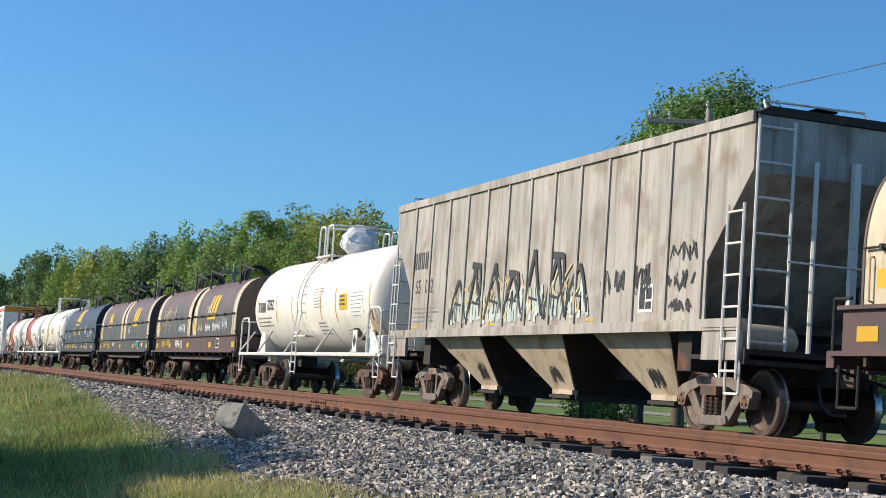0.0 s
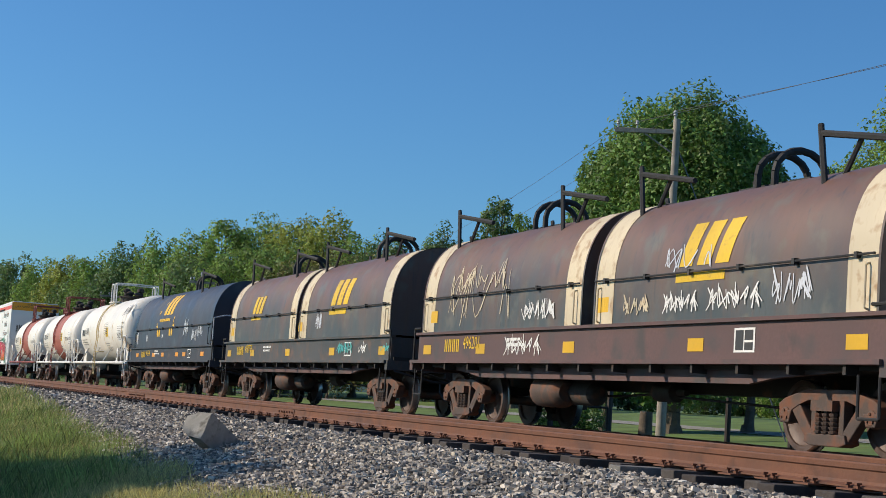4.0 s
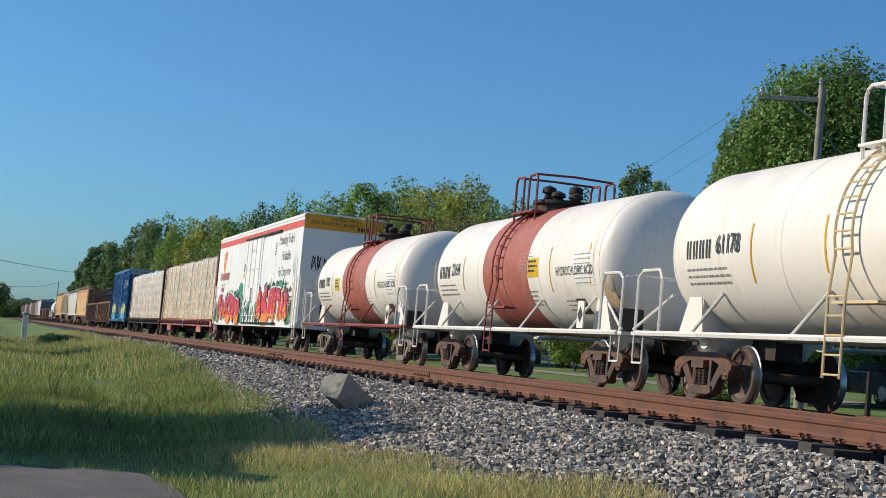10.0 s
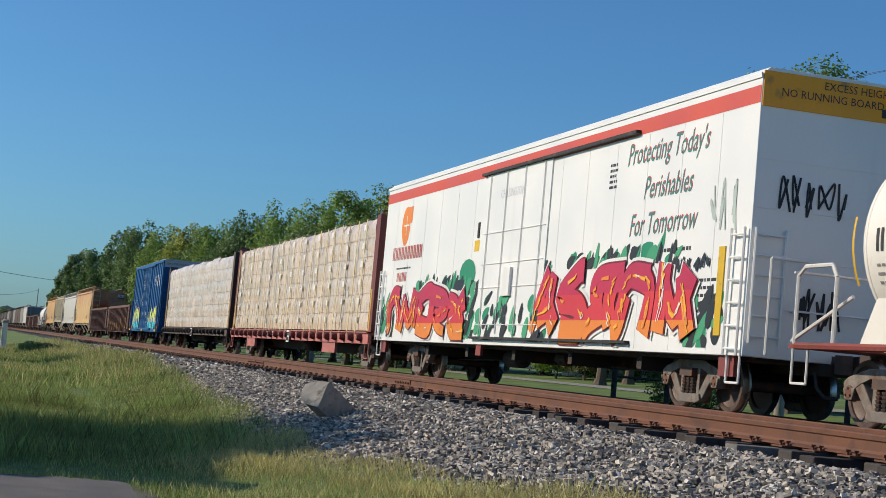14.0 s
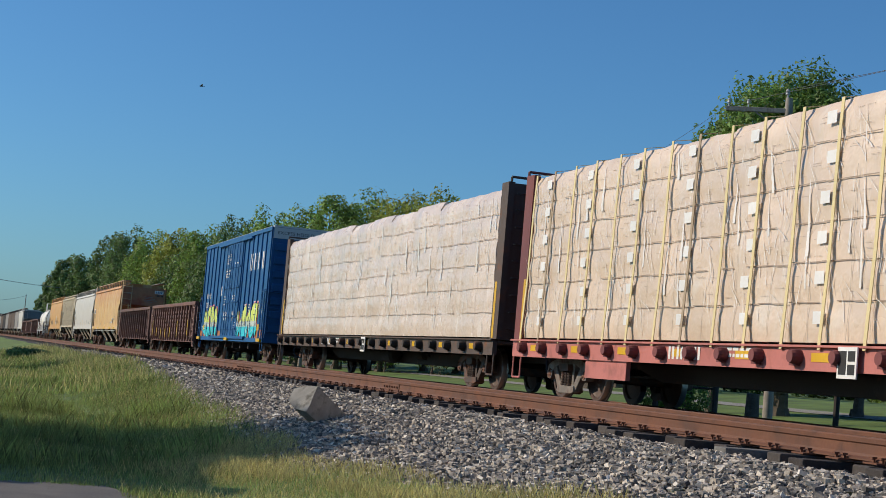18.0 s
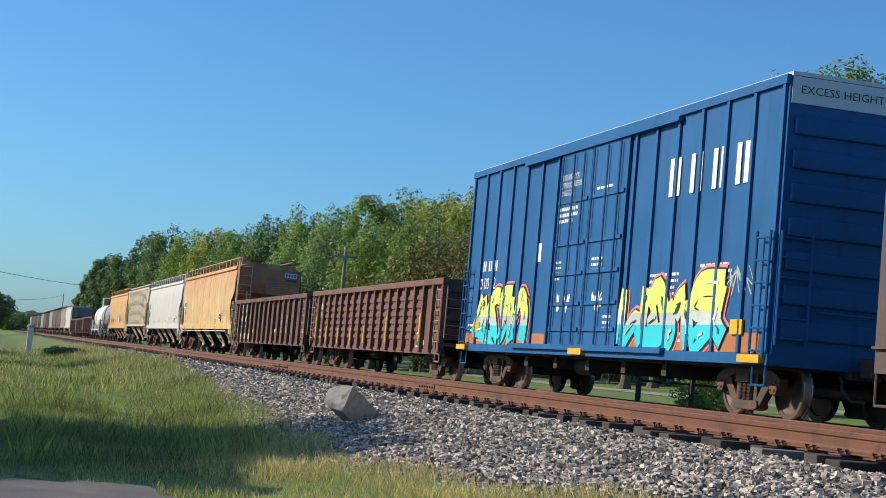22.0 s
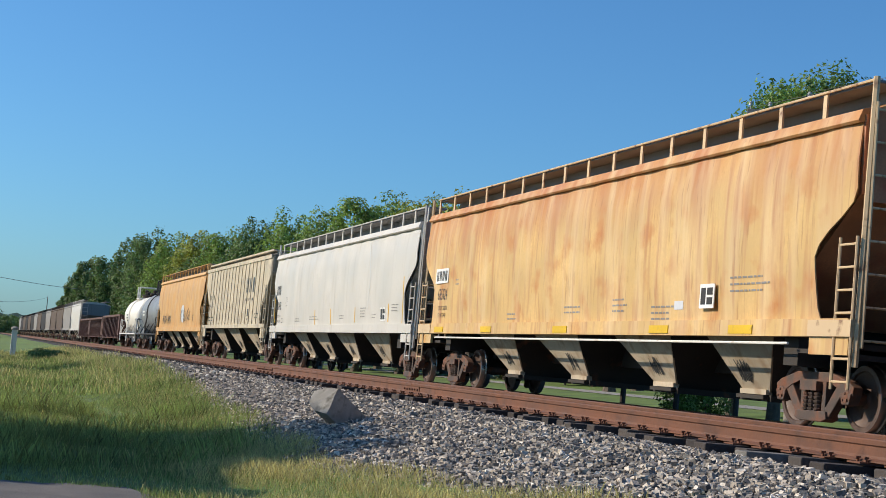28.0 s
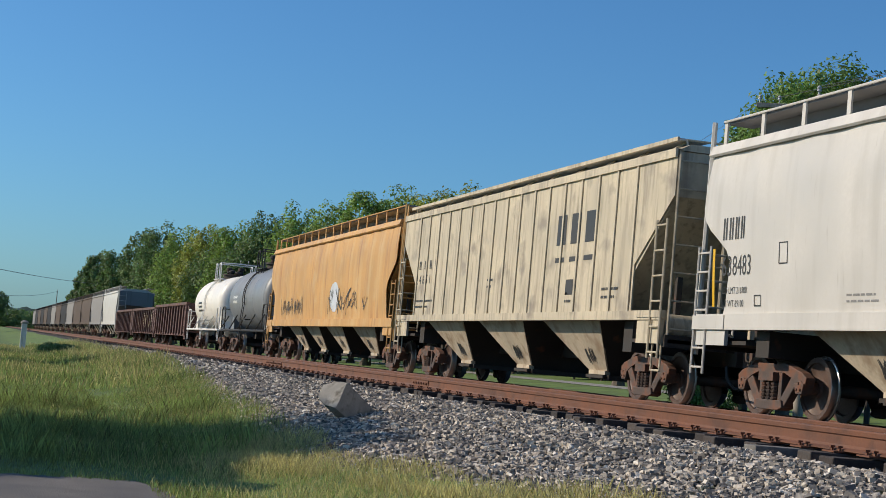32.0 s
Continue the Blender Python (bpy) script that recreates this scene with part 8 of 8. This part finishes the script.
# ---- covered hoppers at the rear ----
def yellow_marks(car, L, surf):
    o = -166.4
    solid("name_panel", P["spray_white"], car, (-175.5 - o, -174.45 - o, -1.60, -1.585, 2.46, 2.82), label="white panel with black initials")
    block_letters(4, -175.4 - o, 2.52, 0.92, 0.24, P["letter"], car, flat(-1.601), 0.3)
    word("635624", -175.35 - o, 1.98, 0.40, P["letter"], car, surf, wide=0.72)
    word("LD LMT 212800", -175.3 - o, 1.78, 0.15, P["letter"], car, surf, wide=0.8)
    word("LT WT 57400", -175.3 - o, 1.60, 0.15, P["letter"], car, surf, wide=0.8)
    solid("stencil_frame", P["spray_white"], car, (-160.55 - o, -160.05 - o, -1.60, -1.585, 1.66, 2.04))
    solid("stencil_panel", M["black"], car, (-160.5 - o, -160.34 - o, -1.605, -1.60, 1.72, 1.98), (-160.29 - o, -160.1 - o, -1.605, -1.60, 1.87, 1.98), (-160.29 - o, -160.1 - o, -1.605, -1.60, 1.72, 1.83))
    for x, z, w, n in ((-159.6, 2.1, 1.3, 3), (-162.5, 1.7, 0.9, 3), (-166.6, 1.75, 0.9, 2), (-164.2, 1.85, 0.7, 3), (-170.0, 1.65, 0.6, 2), (-173.9, 2.5, 0.3, 2)):
        fine_print(x - o, z, w, n, P["print"], car, surf, int(-x) % 40, 0.03, 0.07)
    for x in (-175.3, -171.6, -167.0, -162.4, -159.5):
        solid("reflector", P["yellow"], car, (x - o, x + 0.75 - o, -1.60, -1.586, 1.27, 1.40))
    mark("notice", rect(-161.6 - o, -161.25 - o, 1.66, 1.8), P["tarp"], car, surf)
    e = L / 2 - 0.06
    solid("end_plate", P["spray_white"], car, (e, e + 0.012, 0.72, 1.32, 3.88, 4.10), label="white plate with blue marks")
    solid("end_initials", P["box_blue"], car, *[(e + 0.012, e + 0.018, 0.78 + 0.13 * k, 0.85 + 0.13 * k, 3.92, 4.06) for k in range(4)])
    for k in range(6):
        solid("end_number", P["letter"], car, (e, e + 0.006, 0.80 + 0.09 * k, 0.85 + 0.09 * k, 3.70, 3.82))
    solid("end_notice", P["print"], car, *[(e, e + 0.006, -0.02 + 0.1 * (k % 2), 0.62 + 0.15 * (k % 3), 3.60 - 0.11 * k, 3.635 - 0.11 * k) for k in range(4)], *[(e, e + 0.006, -1.2, -0.75 + 0.1 * k, 3.82 - 0.08 * k, 3.84 - 0.08 * k) for k in range(2)])
    for y in (-1.0, 0.55, 1.42):
        solid("end_stay", P["hopper_yellow"], car, (e + 0.02, e + 0.09, y - 0.035, y + 0.035, 1.3, 3.05 if y < 1 else 4.1))


curved_hopper("covered_hopper", "yellow ochre covered hopper with rust stains and white name panel", -176.75, -156.05, 4.22, P["hopper_yellow"], [(-6.4, -3.6, -4.8), (-2.7, 0.1, -0.9), (1.6, 4.4, 3.1), (5.5, 8.0, 6.4)], 1.75, P["bay_tan"], yellow_marks, end_m=mat("rusty_brown_end", (0.46, 0.20, 0.10), 0.7, vary=0.3, stain=((0.36, 0.09, 0.045), 0.55, 0.9)), rail_m=paint("cream_rail", (0.60, 0.44, 0.26), 0.6, stain=(RUST, 0.4, 0.2)), pipe_m=P["pipe_white"])


def white_marks(car, L, surf):
    o = -187.65
    block_letters(4, -197.0 - o, 2.62, 0.75, 0.34, P["letter"], car, surf, 0.3)
    word("638483", -197.0 - o, 1.98, 0.44, P["letter"], car, surf, wide=0.75)
    word("LD LMT 216900", -196.95 - o, 1.76, 0.15, P["letter"], car, surf, wide=0.8)
    word("LT WT 69100", -196.95 - o, 1.56, 0.15, P["letter"], car, surf, wide=0.8)
    for x, z0, z1 in ((-178.7, 1.5, 2.75), (-180.2, 1.55, 2.05), (-184.2, 1.55, 2.0), (-187.5, 1.5, 2.0), (-190.0, 1.5, 2.0), (-197.3, 1.6, 2.5)):
        mark("reflective_strip", rect(x - o, x + 0.08 - o, z0, z1, 4), P["reflector"], car, surf)
    for x, z, w, n in ((-193.3, 1.7, 0.8, 2), (-190.8, 1.75, 1.4, 2), (-186.2, 1.75, 0.6, 2), (-183.4, 1.95, 0.6, 4), (-182.0, 1.75, 0.5, 2), (-179.8, 2.0, 0.8, 3)):
        fine_print(x - o, z, w, n, P["print"], car, surf, int(-x) % 40, 0.028, 0.055)
    mark("stencil_frame", rect(-181.0 - o, -180.5 - o, 1.58, 1.95), P["spray_white"], car, surf)
    mark("stencil_panel", rect(-180.96 - o, -180.77 - o, 1.62, 1.91) + rect(-180.72 - o, -180.54 - o, 1.62, 1.75) + rect(-180.72 - o, -180.54 - o, 1.79, 1.91), P["letter"], car, surf, 0.008)
    mark("notice", stroke([(-195.2 - o, 2.2), (-194.95 - o, 2.2), (-194.95 - o, 2.5), (-195.2 - o, 2.5), (-195.2 - o, 2.2)], 0.012) + stroke([(-195.9 - o, 1.6), (-195.7 - o, 1.6), (-195.7 - o, 1.75), (-195.9 - o, 1.75), (-195.9 - o, 1.6)], 0.012), P["letter"], car, surf)
    mark("scuff", stroke(curve_pts([(-183.0 - o, 3.9), (-182.4 - o, 2.9), (-182.6 - o, 1.9)], 6), 0.07, 0.03), paint("grey_scuff", (0.55, 0.545, 0.52), 0.6), car, surf)


# end sheets a darker, bluer grey than the off-white sides
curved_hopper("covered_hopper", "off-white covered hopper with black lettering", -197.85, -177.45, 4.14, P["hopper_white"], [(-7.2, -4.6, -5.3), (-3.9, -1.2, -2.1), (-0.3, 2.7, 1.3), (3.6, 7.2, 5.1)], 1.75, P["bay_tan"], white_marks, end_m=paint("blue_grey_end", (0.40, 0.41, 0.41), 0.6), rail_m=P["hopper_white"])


def tan_marks(car, L, surf):
    o = -207.9
    for i in range(3):
        x = -204.6 + i * 0.78 - o
        mark("company_logo", rect(x, x + 0.5, 2.9, 3.5) + rect(x, x + 0.5, 2.55, 2.65), P["letter"], car, surf)
    block_letters(4, -215.0 - o, 2.75, 2.0, 0.22, P["letter"], car, surf, 0.6)
    word("2 4 6 5 1", -215.2 - o, 2.3, 0.34, P["letter"], car, surf, wide=1.15)
    for x, z, w in ((-215.3, 1.9, 1.8), (-209.0, 2.3, 0.5), (-203.9, 1.9, 0.4), (-202.0, 1.95, 0.8)):
        fine_print(x - o, z, w, 2, P["letter"], car, surf, int(-x) % 40, 0.05, 0.1)
    mark("stencil_panel", rect(-203.9 - o, -203.5 - o, 1.9, 2.2), P["letter"], car, surf)


ribbed_hopper("covered_hopper", "weathered tan ribbed covered hopper with large dark initials", -216.75, -199.05, 4.28, P["hopper_tan"], 17, [(-6.6, -3.2, -4.4), (-2.2, 1.2, -0.1), (2.2, 5.6, 4.3)], 1.75, P["bay_tan"], P["hopper_tan"], tan_marks, rails=True, tone="dark", cut=1.5, brake=False)


def orange_marks(car, L, surf):
    scrawl(-7.5, -3.2, 1.6, 2.3, P["letter"], car, surf, 181, 0.02, 8)
    mark("graffiti_fill", [[(2.1 + 0.7 * math.cos(t), 2.2 + 0.5 * math.sin(t)) for t in np.linspace(0, 6.0, 12)]], P["tarp"], car, surf)
    scrawl(1.2, 6.8, 1.6, 2.5, P["letter"], car, surf, 182, 0.022, 5)


curved_hopper("covered_hopper", "orange ochre covered hopper with graffiti", -237.3, -217.2, 4.24, P["hopper_orange"], [(-7.0, -4.4, -5.3), (-3.8, -1.1, -2.2), (-0.2, 2.6, 1.4), (3.8, 7.2, 5.3)], 1.75, P["bay_tan"], orange_marks, end_m=P["hopper_orange"])
tank_car("tank_car", "dull grey tank car", -250.6, -237.9, P["tank_grey"], 1.45, 2.5, lambda car, L, surf: fine_print(-3.5, 2.5, 1.2, 2, P["white"], car, surf, 6, 0.12, 0.1), ladder_x=0.0, plat=(-0.9, 0.9), rail_m=M["black"])
tank_car("tank_car", "small white tank car with a pale top platform", -263.6, -251.2, P["tank_white"], 1.4, 2.45, lambda car, L, surf: fine_print(-3.0, 2.4, 1.6, 3, P["letter"], car, surf, 7, 0.1, 0.1), ladder_x=0.0, plat=(-1.0, 0.9))
ribbed_gondola("gondola", "dark rusty ribbed gondola", -281.0, -264.3, 2.55, P["gon_rust"], 12, lambda car, L, surf: None, corrugated=False)
ribbed_gondola("gondola", "dark gondola with pale graffiti", -297.4, -281.6, 2.45, P["gon_rust"], 12, lambda car, L, surf: scrawl(-6, 6, 0.9, 2.1, P["hood_cream"], car, surf, 190, 0.07, 7), corrugated=False)
ribbed_gondola("gondola", "dark rusty ribbed gondola", -313.0, -298.0, 2.45, P["gon_rust"], 12, lambda car, L, surf: None, corrugated=False, rolls=False)
bays4 = [(-6.6, -4.0, -5.0), (-3.4, -1.0, -2.0), (0.0, 2.6, 1.5), (3.6, 6.6, 5.0)]
TAIL = {"hopper_white": "pale grey", "tail_grey": "dusty grey", "tail_brown": "faded brown", "tail_dark": "dark"}
for i, m in enumerate(("hopper_white", "tail_grey", "tail_brown", "tail_brown", "tail_grey", "tail_dark", "tail_brown", "tail_grey", "tail_dark", "tail_brown", "tail_dark", "tail_brown", "tail_dark", "tail_grey")):
    lab = TAIL[m] + " covered hopper far back in the train"
    b_ = -313.8 - i * 17.6
    # only the first of these has ends darker than its sides
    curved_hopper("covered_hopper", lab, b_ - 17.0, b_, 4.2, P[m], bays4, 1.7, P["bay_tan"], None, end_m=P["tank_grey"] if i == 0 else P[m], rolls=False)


# ---- bird over the line ----
bird = tagged(new("bird"), "small dark bird flying high over the tracks", "bird")
bm = bmesh.new()
lathe(bm, [(-0.14, 0.0), (-0.10, 0.025), (0.0, 0.045), (0.08, 0.035), (0.12, 0.03), (0.16, 0.0)], "x", 8)
part("body", bm, M["black"], bird, smooth=True)
for s in (-1, 1):
    bm = bmesh.new()
    prism(bm, [(-0.06, 0.0), (0.07, 0.0), (0.05, s * 0.16), (-0.03, s * 0.30), (-0.06, s * 0.15)], -0.006, 0.006, "z")
    part("wing", bm, M["black"], bird, at=pose(0, s * 0.02, 0.02, s * 18, 0, 0))
bm = bmesh.new()
prism(bm, [(-0.24, -0.05), (-0.12, -0.015), (-0.12, 0.015), (-0.24, 0.05)], -0.005, 0.005, "z")
part("tail", bm, M["black"], bird)
FLIGHT = [(0.0, -20, 190, 60), (15.5, -52, 30, 21), (17.5, -58.0, 11.2, 10.7), (18.0, -58.6, 7.9, 10.0), (18.5, -59.1, 4.55, 9.3), (19.0, -59.4, 1.1, 8.8), (21.0, -60, -14, 8.0), (32.0, -70, -110, 14.0)]


# ---- dark car on the road behind the lawn ----
suv = tagged(new("car"), "dark sport utility car driving away on the road behind the tracks", "car")
suv_paint = paint("dark_car_paint", (0.018, 0.020, 0.026), 0.25, spec=0.6)
bm = bmesh.new()
prism(bm, [(-2.3, 0.45), (-2.35, 0.85), (-2.2, 1.02), (2.0, 1.05), (2.3, 0.95), (2.36, 0.5), (2.2, 0.32), (-2.15, 0.32)], -0.92, 0.92)
part("body", bm, suv_paint, suv, bevel=0.06)
bm = bmesh.new()
prism(bm, [(-1.25, 1.03), (-0.55, 1.62), (1.75, 1.66), (2.15, 1.04)], -0.78, 0.78)
part("cabin", bm, M["glass"], suv, "dark tinted windows and roof", bevel=0.06)
solid("roof", suv_paint, suv, (-0.6, 1.8, -0.74, 0.74, 1.64, 1.70), bevel=0.02)
for x in (-1.45, 1.4):
    for s in (-1, 1):
        bm = bmesh.new()
        lathe(bm, [(-0.12, 0.0), (-0.12, 0.30), (-0.10, 0.36), (0.10, 0.36), (0.12, 0.30), (0.12, 0.0)], "y", 18)
        wheel = part("wheel", bm, M["hose"], suv, smooth=True, at=pose(x, s * 0.82, 0.36))
        bm = bmesh.new()
        lathe(bm, [(-0.125, 0.0), (-0.13, 0.22), (-0.12, 0.24), (0.12, 0.24), (0.13, 0.22), (0.125, 0.0)], "y", 14)
        part("rim", bm, P["galv"], wheel, smooth=True)
for s in (-1, 1):
    solid("tail_light", P["spray_red"], suv, (2.30, 2.37, min(s * 0.62, s * 0.9), max(s * 0.62, s * 0.9), 0.78, 0.95))
solid("rear_plate", P["spray_white"], suv, (2.36, 2.38, -0.25, 0.25, 0.58, 0.70))
solid("bumper", M["black"], suv, (2.3, 2.42, -0.88, 0.88, 0.36, 0.54), bevel=0.03)


# ---- what moves ----
def motions():
    """The bird and the car cross; the train runs by, and the wheels of the cars that pass close roll with it."""
    walk(bird, [(t, pose(x * 1.8, y * 1.8, 0.23 + (z - 0.23) * 1.8, 0, 0, -90)) for t, x, y, z in FLIGHT])
    walk(suv, [(t, pose(81.0 - 12.5 * t, 27.3, ground_z(81.0 - 12.5 * t, 27.3) + 0.03)) for t in range(0, 33, 1)])
    for car, c in TRAIN:
        walk(car, [(t, pose(c + s, TRAIN_Y, TRAIN_Z)) for t, s in RUN])
    ts, ss = [t for t, s in RUN], [s for t, s in RUN]
    steps = [k * 2 / FPS for k in range(int(32 * FPS / 2) + 1)]
    turns = [math.degrees(float(np.interp(t, ts, ss)) / 0.457) for t in steps]
    for ws, x in WHEELSETS:
        walk(ws, [(t, pose(x, 0, 0.457, 0, a, 0)) for t, a in zip(steps, turns)])


motions()
